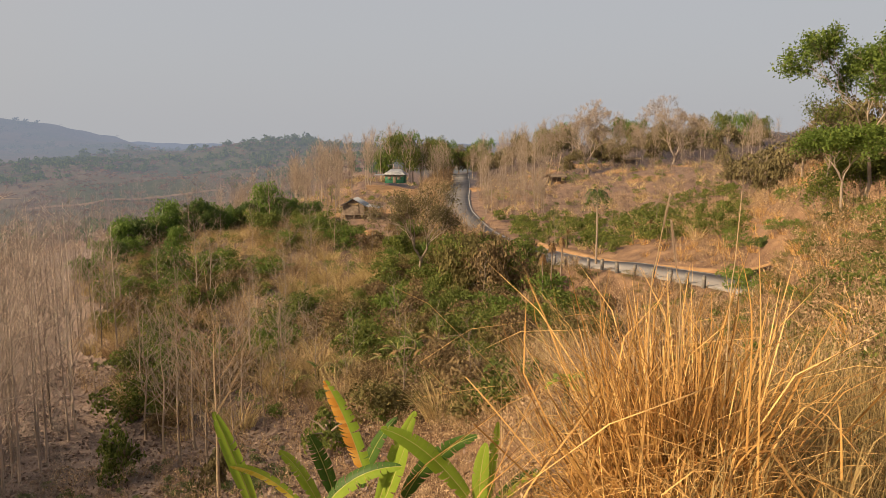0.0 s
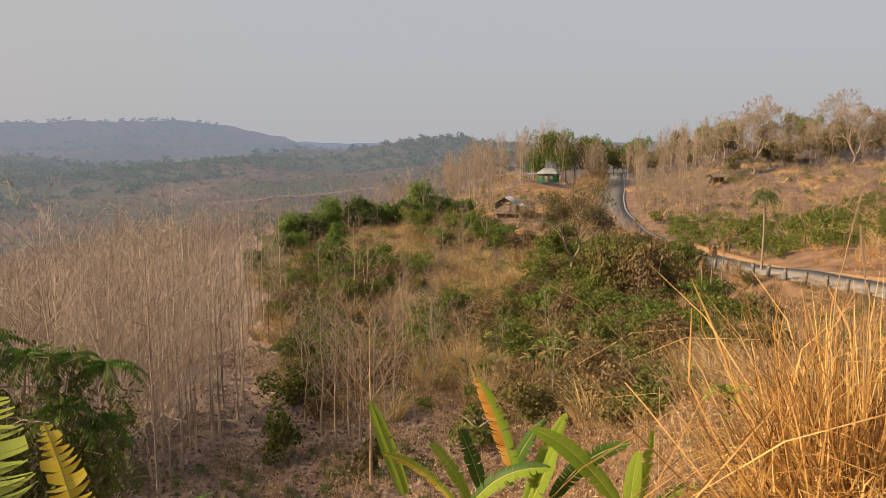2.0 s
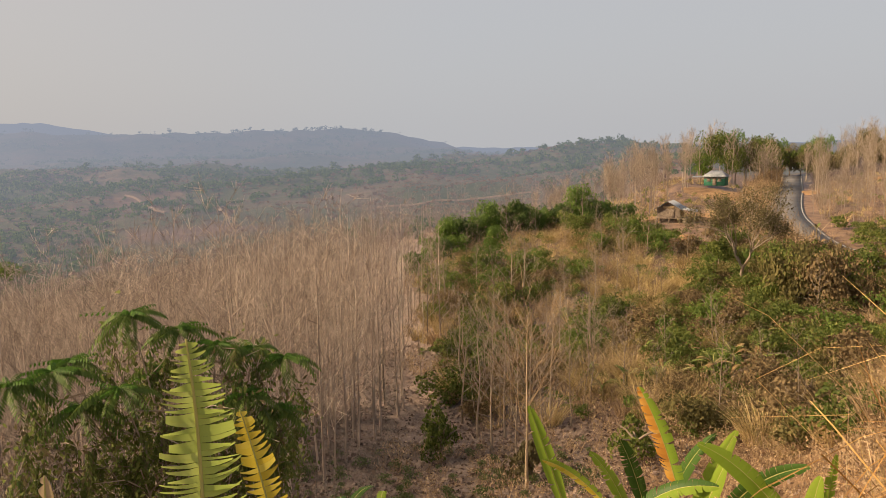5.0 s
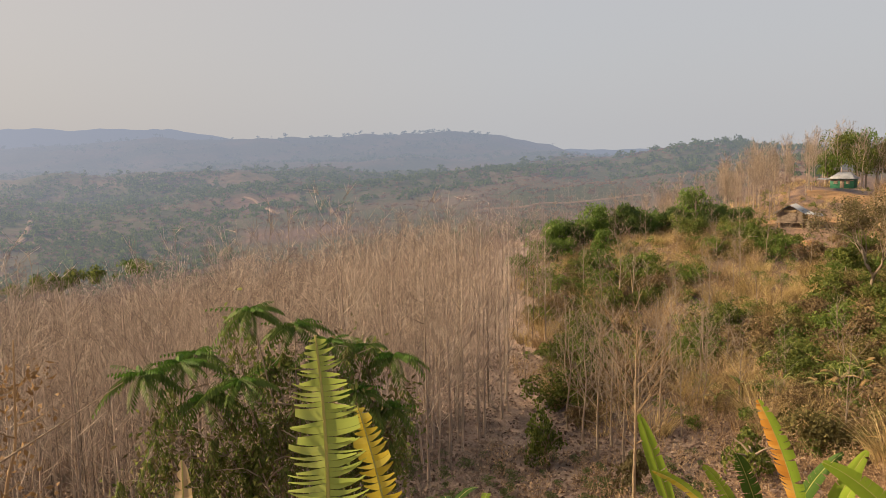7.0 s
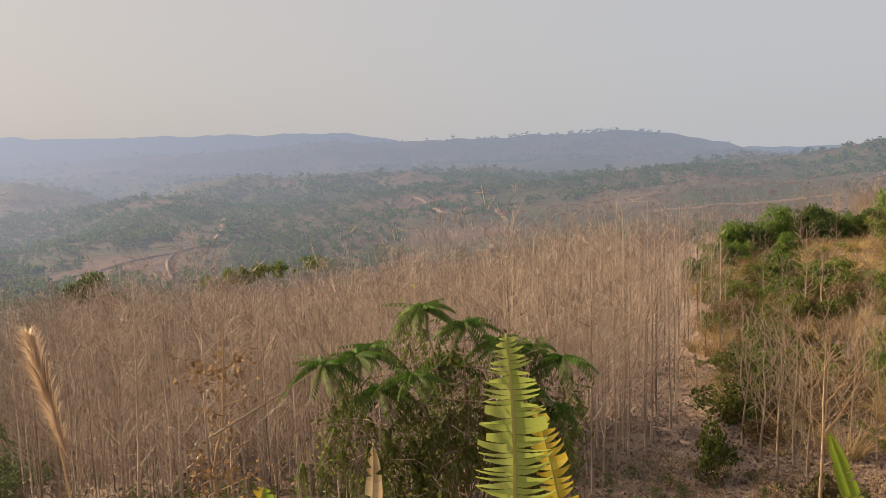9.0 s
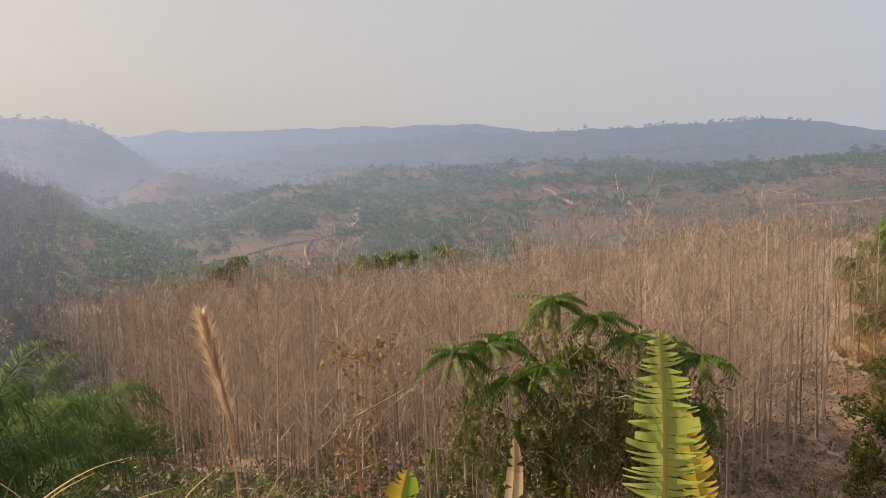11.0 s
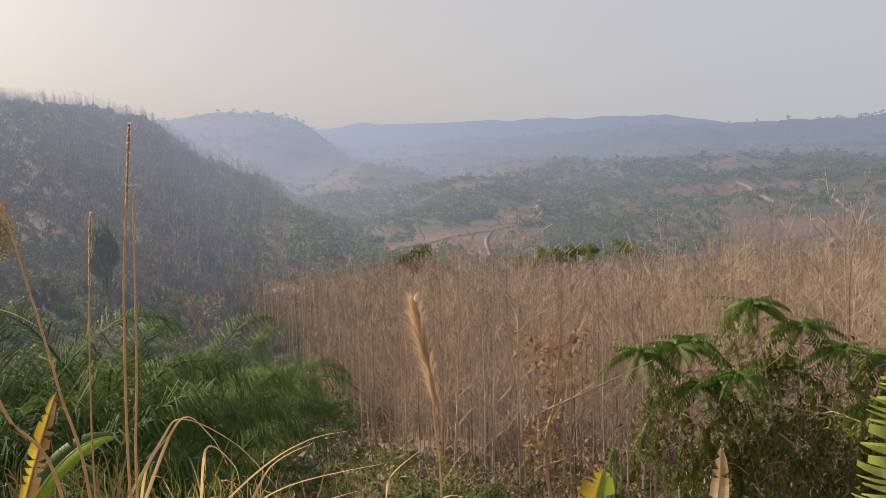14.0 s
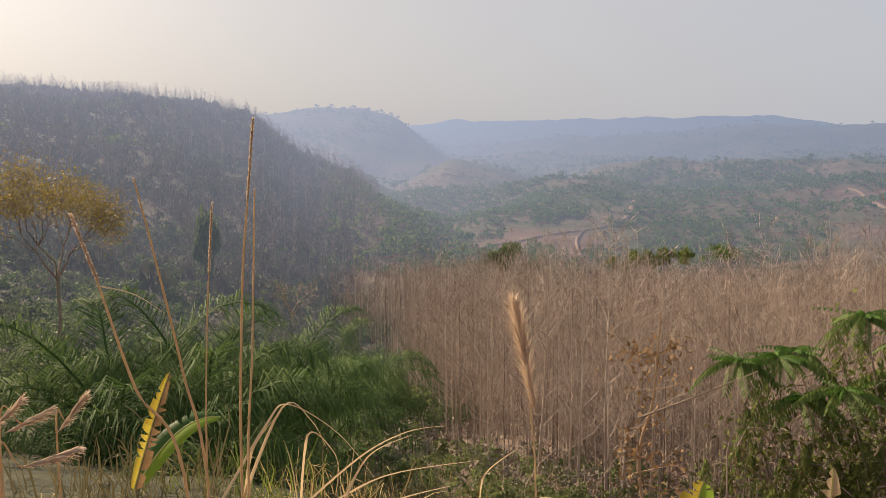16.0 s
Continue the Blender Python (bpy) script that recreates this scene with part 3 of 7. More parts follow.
def strip(name, line, zs, offset, width, lift, mat, thickness=0.0):
    """A band along a line in plan, offset to its right."""
    t = np.gradient(line, axis=0)
    t /= np.linalg.norm(t, axis=1)[:, None]
    nrm = np.stack([t[:, 1], -t[:, 0]], -1)
    a, b = line + nrm * (offset - width / 2), line + nrm * (offset + width / 2)
    z = zs + lift
    V = [np.column_stack([a, z]), np.column_stack([b, z])]
    k = len(line)
    i = np.arange(k - 1)
    Q = [np.stack([i, i + k, i + k + 1, i + 1], -1)]
    if thickness:
        V += [np.column_stack([a, z - thickness]), np.column_stack([b, z - thickness])]
        Q += [np.stack([i + 2 * k, i, i + 1, i + 2 * k + 1], -1), np.stack([i + k, i + 3 * k, i + 3 * k + 1, i + k + 1], -1)]
    return quad_mesh(name, np.concatenate(V), np.concatenate(Q), mat)


road = tagged(new("road", strip("road", ROAD, ROAD_Z, 0, 5.0, 0.02, M_ROAD, 0.3)), "narrow grey asphalt hill road with worn edges", "road", kind="structure")
for off in (-2.25, 2.25):
    part("edge_line", strip("edge_line", ROAD, ROAD_Z, off, 0.18, 0.026, M_LINE), road, "worn white edge line")

# ---- kinds of plants: each made as a few patterns that are then planted ----
def bare_tree(seed, h=12.0, spread=1.6, first=0.35, limbs=20, twigs=3, trunk_r=0.10, lean=0.03, up=0.8, twig_r=0.012, slim=False):
    """Leafless tree: returns trunk and crown builders."""
    g = np.random.default_rng(seed)
    tr, cr = Build(), Build()
    k = 7
    s = np.linspace(0, 1, k)
    off = np.cumsum(g.normal(0, lean, (k, 2)), 0) * h * 0.12
    off -= off[0]
    P = np.column_stack([off[:, 0], off[:, 1], s * h])
    tr.tube(P, trunk_r * (1 - 0.88 * s) * np.where(s == 0, 1.25, 1), 5)
    for i in range(limbs):
        u = first + (0.97 - first) * (i + g.uniform(0, 1)) / limbs
        base = np.array([np.interp(u, s, P[:, j]) for j in range(3)])
        a = i * 2.4 + g.uniform(-0.5, 0.5)
        L = spread * (1.1 - 0.55 * (u - first) / (1 - first)) * g.uniform(0.6, 1.25)
        d = np.array([math.cos(a), math.sin(a), up * g.uniform(0.7, 1.4)])
        d /= np.linalg.norm(d)
        r0 = trunk_r * (1 - 0.88 * u) * 0.28 + twig_r
        q = np.array([base, base + d * L * 0.5, base + d * L + np.array([0, 0, L * 0.28])])
        q[1:] += g.normal(0, 0.06 * L, (2, 3))
        if slim:
            cr.tube(q[[0, 2]], [r0, twig_r * 0.6], 3)
        else:
            cr.tube(q, [r0, r0 * 0.65, twig_r * 0.6], 3)
        for j in range(twigs):
            v = g.uniform(0.3, 1.0)
            b = q[0] + (q[2] - q[0]) * v
            e = d * 0.5 + g.normal(0, 0.55, 3) + np.array([0, 0, 0.5])
            e /= np.linalg.norm(e)
            l2 = L * g.uniform(0.35, 0.75)
            cr.tube(np.array([b, b + e * l2]), [twig_r, twig_r * 0.5], 3)
    return tr, cr


def spreading_tree(seed, h=11.0, trunk=0.35, levels=5, spread=0.75, r0=0.22, leafless=True, splits=3, droop=0.0, fine=0.004):
    """Broad crown by forking limbs; returns trunk, limbs and the tips of the twigs."""
    g = np.random.default_rng(seed)
    tr, cr = Build(), Build()
    top = np.array([g.normal(0, 0.03 * h), g.normal(0, 0.03 * h), h * trunk])
    P = np.array([[0, 0, 0], top * 0.5 + g.normal(0, 0.02 * h, 3) * [1, 1, 0], top])
    tr.tube(P, [r0 * 1.25, r0, r0 * 0.85], 7)
    tips = []

    def grow(base, d, L, r, lev):
        mid = base + d * L * 0.5 + g.normal(0, 0.06 * L, 3)
        end = base + d * L + g.normal(0, 0.08 * L, 3)
        cr.tube(np.array([base, mid, end]) if lev > 1 else np.array([base, end]), [max(fine, r), max(fine, r * 0.8), max(fine, r * 0.62)][:3 if lev > 1 else 2], 5 if lev > 3 else 3)
        if lev <= 1:
            tips.append((end, d))
        if lev == 0:
            return
        for i in range(splits if lev > 1 else splits + 1):
            a = g.normal(0, 1, 3)
            a -= a.dot(d) * d
            a /= np.linalg.norm(a) + 1e-9
            e = d + a * spread * g.uniform(0.6, 1.3) + np.array([0, 0, 0.12 - droop])
            e /= np.linalg.norm(e)
            grow(end, e, L * g.uniform(0.6, 0.82), r * 0.6, lev - 1)

    for i in range(splits + 1):
        a = i * 2 * math.pi / (splits + 1) + g.uniform(-0.4, 0.4)
        d = np.array([math.cos(a) * spread, math.sin(a) * spread, 1.0])
        grow(top, d / np.linalg.norm(d), h * (1 - trunk) * 0.34 * g.uniform(0.8, 1.2), r0 * 0.6, levels - 1)
    return tr, cr, tips


def leafy_blob(seed, lobes=7, size=1.0, leaves=600, leaf=0.22, flat=0.8, sunk=0.35):
    """Crown of leaves on several uneven lobes, with gaps."""
    g = np.random.default_rng(seed)
    b = Build()
    for i in range(lobes):
        a, rr = g.uniform(0, 2 * math.pi), size * g.uniform(0.15, 0.7)
        c = np.array([math.cos(a) * rr, math.sin(a) * rr, g.uniform(0.25, 1.0) * size * flat])
        r = size * g.uniform(0.28, 0.55)
        m = leaves // lobes
        n = g.normal(size=(m, 3))
        n /= np.linalg.norm(n, axis=1)[:, None]
        n[:, 2] = np.abs(n[:, 2]) * 0.9 - 0.25
        p = c + n * r * (1 - sunk * g.uniform(0, 1, (m, 1)) ** 2) * np.array([1, 1, flat]) * (1 + 0.25 * np.sin(5 * n[:, :1] + i))
        b.leaves(p, n + g.normal(0, 0.5, (m, 3)), leaf, leaf * 0.55, g)
    return b


def leafy_tree(seed, h=8.0, crown=3.0, leaves=1800, leaf=0.3, trunk_r=0.16, low=0.3, lobes=9, flat=0.85):
    """Trunk, limbs and a crown of leaves."""
    g = np.random.default_rng(seed)
    tr = Build()
    tr.tube(np.array([[0, 0, 0], [g.normal(0, 0.1), g.normal(0, 0.1), h * 0.35], [g.normal(0, 0.2), g.normal(0, 0.2), h * 0.75]]),
            [trunk_r * 1.2, trunk_r * 0.85, trunk_r * 0.3], 6)
    for i in range(6):
        a = i * 2.4
        b = np.array([0, 0, h * (0.32 + 0.05 * i)])
        e = b + np.array([math.cos(a) * crown * 0.6, math.sin(a) * crown * 0.6, h * 0.22])
        tr.tube(np.array([b, (b + e) / 2 + [0, 0, 0.1], e]), [trunk_r * 0.5, trunk_r * 0.3, 0.02], 4)
    cr = leafy_blob(seed + 7, lobes, 1.0, leaves, leaf / crown, flat)
    V, Q = cr.arrays()
    hz = V[:, 2].max()
    V = V * [crown, crown, h * (1 - low) / hz] + [0, 0, h * low]
    out = Build()
    out.add(V, Q)
    return tr, out


def grass_clump(seed, blades=120, h=1.6, r=0.5, width=0.012, droop=0.5, segs=4):
    """Tuft of long blades that arch outwards."""
    g = np.random.default_rng(seed)
    b = Build()
    for i in range(blades):
        a, rr = g.uniform(0, 2 * math.pi), r * math.sqrt(g.uniform(0, 1)) * 0.6
        L = h * g.uniform(0.45, 1.1)
        out = np.array([math.cos(a), math.sin(a), 0]) * g.uniform(0.1, 1.0) * droop
        a2 = a + g.normal(0, 0.6)
        out2 = np.array([math.cos(a2), math.sin(a2), 0]) * g.uniform(0.0, 1.0) * droop
        s = np.linspace(0, 1, segs)[:, None]
        P = np.array([math.cos(a) * rr, math.sin(a) * rr, 0]) + out * L * s + out2 * L * s ** 2.5 + np.array([0, 0, 1.0]) * L * (s - 0.45 * droop * g.uniform(0.2, 1.5) * s ** 3)
        ph = g.uniform(0, math.pi)
        b.ribbon(P, width * np.linspace(1, 0.25, segs), np.array([math.cos(ph), math.sin(ph), 0.2]))
    return b


def brush_clump(seed, stems=26, h=1.5, r=0.8):
    """Tangle of dry stems with a few withered leaves."""
    g = np.random.default_rng(seed)
    b = Build()
    for i in range(stems):
        p = np.array([g.normal(0, r * 0.4), g.normal(0, r * 0.4), 0])
        d = np.array([g.normal(0, 0.35), g.normal(0, 0.35), 1.0])
        L = h * g.uniform(0.5, 1.1)
        q = np.array([p, p + d * L * 0.5 + g.normal(0, 0.08, 3), p + d * L + g.normal(0, 0.2, 3)])
        ph = g.uniform(0, math.pi)
        sd = np.array([math.cos(ph), math.sin(ph), 0])
        b.ribbon(q, [0.018, 0.013, 0.005], sd)
        for j in range(3):
            e = q[1] + (q[2] - q[1]) * g.uniform(0, 1)
            b.ribbon(np.array([e, e + g.normal(0, 0.28, 3) + [0, 0, 0.2]]), [0.010, 0.004], sd)
    m = 80
    c = np.column_stack([g.normal(0, r * 0.5, m), g.normal(0, r * 0.5, m), g.uniform(0.05, 0.9, m) * h])
    b.leaves(c, g.normal(size=(m, 3)), 0.20, 0.075, g)
    return b


def banana_leaf(b, base, d_out, L, w, bend=0.6, rise=1.0, torn=0.5, g=None, segs=14):
    """One long leaf with midrib, torn into strips: adds blade strips to b and returns the midrib's points."""
    d_out = np.asarray(d_out, float) / np.linalg.norm(d_out)
    s = np.linspace(0, 1, segs)
    P = base + np.outer(L * s, d_out) * (1 - 0.25 * rise) + np.outer(L * rise * (s - bend * s ** 2), [0, 0, 1.0])
    T = np.gradient(P, axis=0)
    T /= np.linalg.norm(T, axis=1)[:, None]
    side = np.cross(T, [0, 0, 1.0])
    side /= np.linalg.norm(side, axis=1)[:, None] + 1e-9
    up = np.cross(side, T)
    for sg in (-1, 1):
        k = int(26)
        edges = np.linspace(0.12, 1.0, k + 1)
        for i in range(k):
            a, c = edges[i], edges[i + 1]
            gap = (c - a) * (0.22 * torn * g.uniform(0, 1))
            u0, u1 = a, c - gap
            wa = w * math.sin(math.pi * min(1, u0 ** 0.7)) ** 0.6 if u0 < 1 else 0
            wb = w * max(0.0, math.sin(math.pi * min(1, u1 ** 0.7))) ** 0.6
            sag = torn * g.uniform(0.0, 0.45)
            pa = np.array([np.interp(u0, s, P[:, j]) for j in range(3)])
            pb = np.array([np.interp(u1, s, P[:, j]) for j in range(3)])
            m = int(u0 * (segs - 1))
            sd, upv, tv = side[m] * sg, up[m], T[m]
            fw = 0.35 * tv
            lift = 0.25
            m1a = pa + (sd + fw * 0.5) * wa * 0.55 + upv * wa * (lift * 0.5)
            m1b = pb + (sd + fw * 0.5) * wb * 0.55 + upv * wb * (lift * 0.5)
            ea = pa + (sd + fw) * wa + upv * wa * (lift * 0.5 - sag)
            eb = pb + (sd + fw) * wb + upv * wb * (lift * 0.5 - sag)
            b.add([pa, pb, m1b, m1a, ea, eb], [[0, 1, 2, 3], [3, 2, 5, 4]])
    return P


def place_arrays(V, Q, places):
    """Copies of one pattern joined into one mesh: places of (x, y, z, turn, scale)."""
    V = np.asarray(V)
    out = np.empty((len(places), len(V), 3), np.float32)
    for i, (x, y, z, a, s) in enumerate(places):
        c, k = math.cos(a) * s, math.sin(a) * s
        out[i, :, 0] = V[:, 0] * c - V[:, 1] * k + x
        out[i, :, 1] = V[:, 0] * k + V[:, 1] * c + y
        out[i, :, 2] = V[:, 2] * s + z
    q = (Q[None] + (np.arange(len(places)) * len(V))[:, None, None]).reshape(-1, 4)
    return out.reshape(-1, 3), q


def stuff(name, label, category, patterns, places, mat):
    """One object of many joined plants."""
    VS, QS, n = [], [], 0
    for i, pat in enumerate(patterns):
        mine = places[i::len(patterns)]
        if not len(mine):
            continue
        V, Q = place_arrays(*pat, mine)
        VS.append(V)
        QS.append(Q + n)
        n += len(V)
    return tagged(new(name, quad_mesh(name, np.concatenate(VS), np.concatenate(QS), mat)), label, category, kind="stuff")


RNG = np.random.default_rng(11)
# open yards: bearing, distance and radius
CLEARED = ((6.7, 107, 6.0), (3.6, 153, 8.0), (5.7, 94, 3.5), (-10.5, 67, 3.0), (-14, 62, 3.0), (-17, 60, 3.0),
           (69, 312, 10), (67, 318, 12), (65.2, 328, 12), (64.2, 340, 10), (62.8, 360, 9), (61.6, 380, 9), (60.8, 400, 9), (65.0, 265, 6), (65.4, 280, 7), (65.2, 298, 8), (64.8, 312, 9),
           (66, 300, 12), (68.5, 290, 12), (71, 283, 12), (64.2, 290, 9), (41, 305, 9), (44, 302, 9), (46.6, 458, 8), (45.7, 443, 8), (44.6, 391, 8), (44, 374, 7),
           (40.7, 410, 6), (40.2, 379, 6), (39.5, 331, 6), *[(16.9 + 1.2 * i, 324 - i, 4) for i in range(11)])


def scatter(count, az0, az1, d0, d1, keep=None, gap=0.0, power=1.0):
    """Places spread evenly over a sector of the plan: rows of x, y, z, turn, 1."""
    out, tries = [], 0
    cells = {}
    while len(out) < count and tries < count * 30:
        tries += 1
        a = RNG.uniform(az0, az1)
        d = (d0 ** (2 * power) + (d1 ** (2 * power) - d0 ** (2 * power)) * RNG.uniform()) ** (1 / (2 * power))
        if keep is not None and not keep(a, d):
            continue
        x, y = polar(a, d)
        if gap:
            c = (int(x // gap), int(y // gap))
            if any((x - px) ** 2 + (y - py) ** 2 < gap * gap for i in (-1, 0, 1) for j in (-1, 0, 1) for px, py in cells.get((c[0] + i, c[1] + j), ())):
                continue
            cells.setdefault(c, []).append((x, y))
        out.append((x, y))
    p = np.array(out).reshape(-1, 2)
    q, _ = road_distance(p[:, 0], p[:, 1])
    p = p[q > 4.6]
    for a, d, r in CLEARED:
        cx, cy = polar(a, d)
        p = p[np.hypot(p[:, 0] - cx, p[:, 1] - cy) > r]
    z = height(p[:, 0], p[:, 1])
    return np.column_stack([p, z - 0.05, RNG.uniform(0, 2 * math.pi, len(p)), np.ones(len(p))])


def sized(places, lo, hi):
    places[:, 4] = RNG.uniform(lo, hi, len(places))
    return places


def plant(proto, places, tilt=0.0):
    """Copies of the things in proto, turn by turn, at the places."""
    for i, (x, y, z, a, s) in enumerate(places):
        m = pose(x, y, z, RNG.normal(0, tilt), RNG.normal(0, tilt), math.degrees(a)) @ Matrix.Diagonal((s, s, s, 1))
        ob = proto[i % len(proto)]
        if "planted" not in ob:
            ob["planted"] = 1
            ob.matrix_basis = m
        else:
            copy_thing_scaled(ob, m)


def copy_thing_scaled(ob, m):
    keep = ob.scale.copy()
    ob.scale = (1, 1, 1)
    c = copy_thing(ob, m)
    ob.scale = keep
    return c


def messy_grass(seed, blades=700, h=2.2, r=1.0, width=0.008, broken=0.45):
    """Thick tuft of dry grass: upright stems, many of them snapped and hanging every way."""
    g = np.random.default_rng(seed)
    b = Build()
    for i in range(blades):
        a, rr = g.uniform(0, 2 * math.pi), r * math.sqrt(g.uniform(0, 1))
        f = np.array([math.cos(a) * rr, math.sin(a) * rr, 0])
        snapped = g.uniform() < broken
        tilt = 0.33 if snapped else 0.19
        lean = np.array([g.normal(-0.04, tilt), g.normal(0, tilt), 1.0]) + 0.12 * f / r
        L = h * g.uniform(0.25, 1.05)
        w = width * g.uniform(0.3, 1.25)
        ph = g.uniform(0, math.pi)
        sd = np.array([math.cos(ph), math.sin(ph), 0.1])
        k = f + lean * L * 0.55 + g.normal(0, 0.05, 3)
        if snapped:
            a2 = g.uniform(0, 2 * math.pi)
            out = np.array([math.cos(a2), math.sin(a2), g.uniform(-1.0, 0.5)])
            k = f + lean * L * g.uniform(0.3, 0.75) + g.normal(0, 0.06, 3)
            e = k + out * L * g.uniform(0.25, 0.65)
            m = (k + e) / 2 + np.array([0, 0, L * 0.05])
            P = np.array([f, f + lean * L * 0.3, k, m, e])
        else:
            a2 = g.uniform(0, 2 * math.pi)
            arch = np.array([math.cos(a2), math.sin(a2), -0.2]) * L * g.uniform(0.0, 0.3)
            P = np.array([f, f + lean * L * 0.3, k, k + lean * L * 0.25 + arch * 0.3, k + lean * L * 0.42 + arch])
        b.ribbon(P, w * np.array([1, 1, 0.9, 0.7, 0.15]), sd)
    return b

# ---- the leafless teak plantation ----
def tree_thing(name, label, category, group, trunk, crown, m_trunk, m_crown, crown_name="crown"):
    t = thing(name, label, category, group)
    part("trunk", trunk.mesh("trunk", m_trunk, True), t)
    part(crown_name, crown.mesh(crown_name, m_crown), t)
    return t


def teak_here(a, d):
    """Where the plantation stands in plan."""
    end = np.interp(a, [24, 27, 32, 40, 50, 60, 70, 78, 84], [70, 96, 118, 135, 160, 172, 178, 165, 120])
    start = np.interp(a, [24, 27, 35, 50, 65, 72, 78, 84], [66, 50, 30, 23, 20, 23, 44, 100])
    return start < d < end


def under_canopy(places, tall, spread=1.2):
    """Trees grow to one even canopy: those higher up the slope are younger and shorter."""
    x, y, z = places[:, 0], places[:, 1], places[:, 2]
    d, a = np.hypot(x, y), np.degrees(np.arctan2(-x, y))
    top = 1.6 + d * np.tan(np.radians(np.interp(a, [24, 28, 33, 38, 45, 55, 80], [-5.0, -4.6, -5.0, -6.2, -7.8, -8.6, -8.6])))
    places[:, 4] = np.clip((top - z + RNG.normal(0, spread, len(x))) / tall, 0.3, 1.12) * RNG.uniform(0.86, 1.0, len(x))
    return places


teaks = [bare_tree(s, RNG.uniform(11, 13.2), RNG.uniform(1.7, 2.4), RNG.uniform(0.16, 0.28), 32, 7, RNG.uniform(0.055, 0.08), up=0.75, twig_r=0.009) for s in range(100, 107)]
near_teak = under_canopy(scatter(298, 25, 80, 18, 50, teak_here, 1.5), 12.2)
plant([tree_thing("bare_teak_tree", "tall slim leafless teak tree in a plantation", "tree", "teak plantation", t, c, M_TEAK, M_TEAK) for t, c in teaks], near_teak, 1.5)
thin = []
for s in range(110, 115):
    t, c = bare_tree(s, RNG.uniform(11, 13), 1.6, 0.2, 17, 4, 0.055, up=0.6, twig_r=0.012, slim=True)
    t.add(*c.arrays())
    thin.append(t.arrays())
far_teak = under_canopy(scatter(2000, 24, 84, 49, 180, lambda a, d: teak_here(a, d) and d > 49, 1.6), 12.0)
close_teak = under_canopy(scatter(480, 40, 80, 19, 50, teak_here, 1.1), 12.2, 2.0)
close_teak[:, 4] *= RNG.uniform(0.6, 1.0, len(close_teak))
stuff("young_teak", "thin young leafless teak stems between the grown trees", "trees", thin, close_teak, M_TEAK)
stuff("teak_plantation", "dense pinkish-brown leafless teak plantation on the slope", "trees", thin, far_teak, M_TEAK)

# brown woods on the slopes behind the hut and along the valley
far_brown = np.concatenate([sized(scatter(520, 26, 52, 165, 330, None, 3.0), 0.5, 0.85), sized(scatter(420, 8, 30, 118, 330, None, 3.0), 0.6, 0.95), sized(scatter(1900, 80, 112, 165, 600, None, 2.4), 0.7, 1.25)])
bare = []
for s in range(116, 119):
    t, c = bare_tree(s, 9.5, 1.9, 0.3, 10, 2, 0.08, twig_r=0.03, slim=True)
    t.add(*c.arrays())
    bare.append(t.arrays())
stuff("leafless_hill_woods", "hazy leafless brown woods on the far slopes", "trees", bare, far_brown, M_TEAK_FAR)

# ---- far woods: trees on the distant hills ----
def far_tree(seed, h, r, leaves):
    b = leafy_blob(seed, 6, 1.0, leaves, 0.40, 0.8)
    V, Q = b.arrays()
    o = Build()
    o.add(V * [r, r, h / 1.3], Q)
    o.tube(np.array([[0, 0, -1.0], [0, 0, h * 0.7]]), [r * 0.07, r * 0.04], 3)
    return o.arrays()


def wooded(level, scale, seed):
    def keep(a, d):
        x, y = polar(a, d)
        return float(value_noise(np.array(x / scale), np.array(y / scale), seed)) > level
    return keep


ft = [far_tree(s, RNG.uniform(4, 7), RNG.uniform(3.0, 4.6), 42) for s in range(200, 206)]
woods = np.concatenate([sized(scatter(2300, 5, 84, 185, 620, wooded(-0.02, 55, 21), 2.8), 0.4, 1.0), sized(scatter(1300, 48, 84, 190, 640, wooded(-0.06, 40, 27), 2.4), 0.4, 0.9),
                        sized(scatter(1900, 5, 90, 500, 1300, wooded(-0.02, 110, 22), 4), 0.6, 1.3),
                        sized(scatter(1300, 8, 95, 1200, 2500, wooded(-0.1, 200, 24), 6), 1.0, 1.9),
                        sized(scatter(350, 82, 112, 180, 640, wooded(0.05, 30, 25), 4), 0.5, 1.0)])
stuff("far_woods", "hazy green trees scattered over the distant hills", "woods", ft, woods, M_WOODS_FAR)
M_FAR_FRESH = plant_material("far_fresh_plantings", [(0.06, 0.085, 0.025), (0.11, 0.15, 0.045), (0.19, 0.225, 0.075)], 0.7, 0.4, haze_glow=True)
stuff("far_plantings", "rows of fresh yellow-green banana plants on the far hill", "plants", ft,
      np.concatenate([sized(scatter(620, 61.5, 76, 335, 480, None, 2.6), 0.2, 0.45), sized(scatter(260, 54, 60.5, 285, 350, None, 2.4), 0.2, 0.45)]), M_FAR_FRESH)
fb = [far_tree(s, RNG.uniform(2.5, 4.5), RNG.uniform(2.8, 4.2), 24) for s in range(210, 214)]
woods2 = np.concatenate([sized(scatter(5200, 5, 84, 175, 700, wooded(-0.32, 70, 23), 2.2), 0.3, 0.8),
                         sized(scatter(1400, 5, 112, 600, 2500, None, 6), 0.7, 1.5)])
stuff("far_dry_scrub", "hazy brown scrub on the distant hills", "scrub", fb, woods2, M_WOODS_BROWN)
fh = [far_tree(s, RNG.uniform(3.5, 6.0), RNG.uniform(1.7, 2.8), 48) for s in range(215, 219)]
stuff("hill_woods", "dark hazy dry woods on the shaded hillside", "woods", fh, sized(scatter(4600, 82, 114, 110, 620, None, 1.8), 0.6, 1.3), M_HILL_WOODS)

# ---- the damp valley below, thick with green ----
vg = [leafy_blob(s, 6, 1.0, 200, 0.19, 0.95).arrays() for s in range(220, 225)]


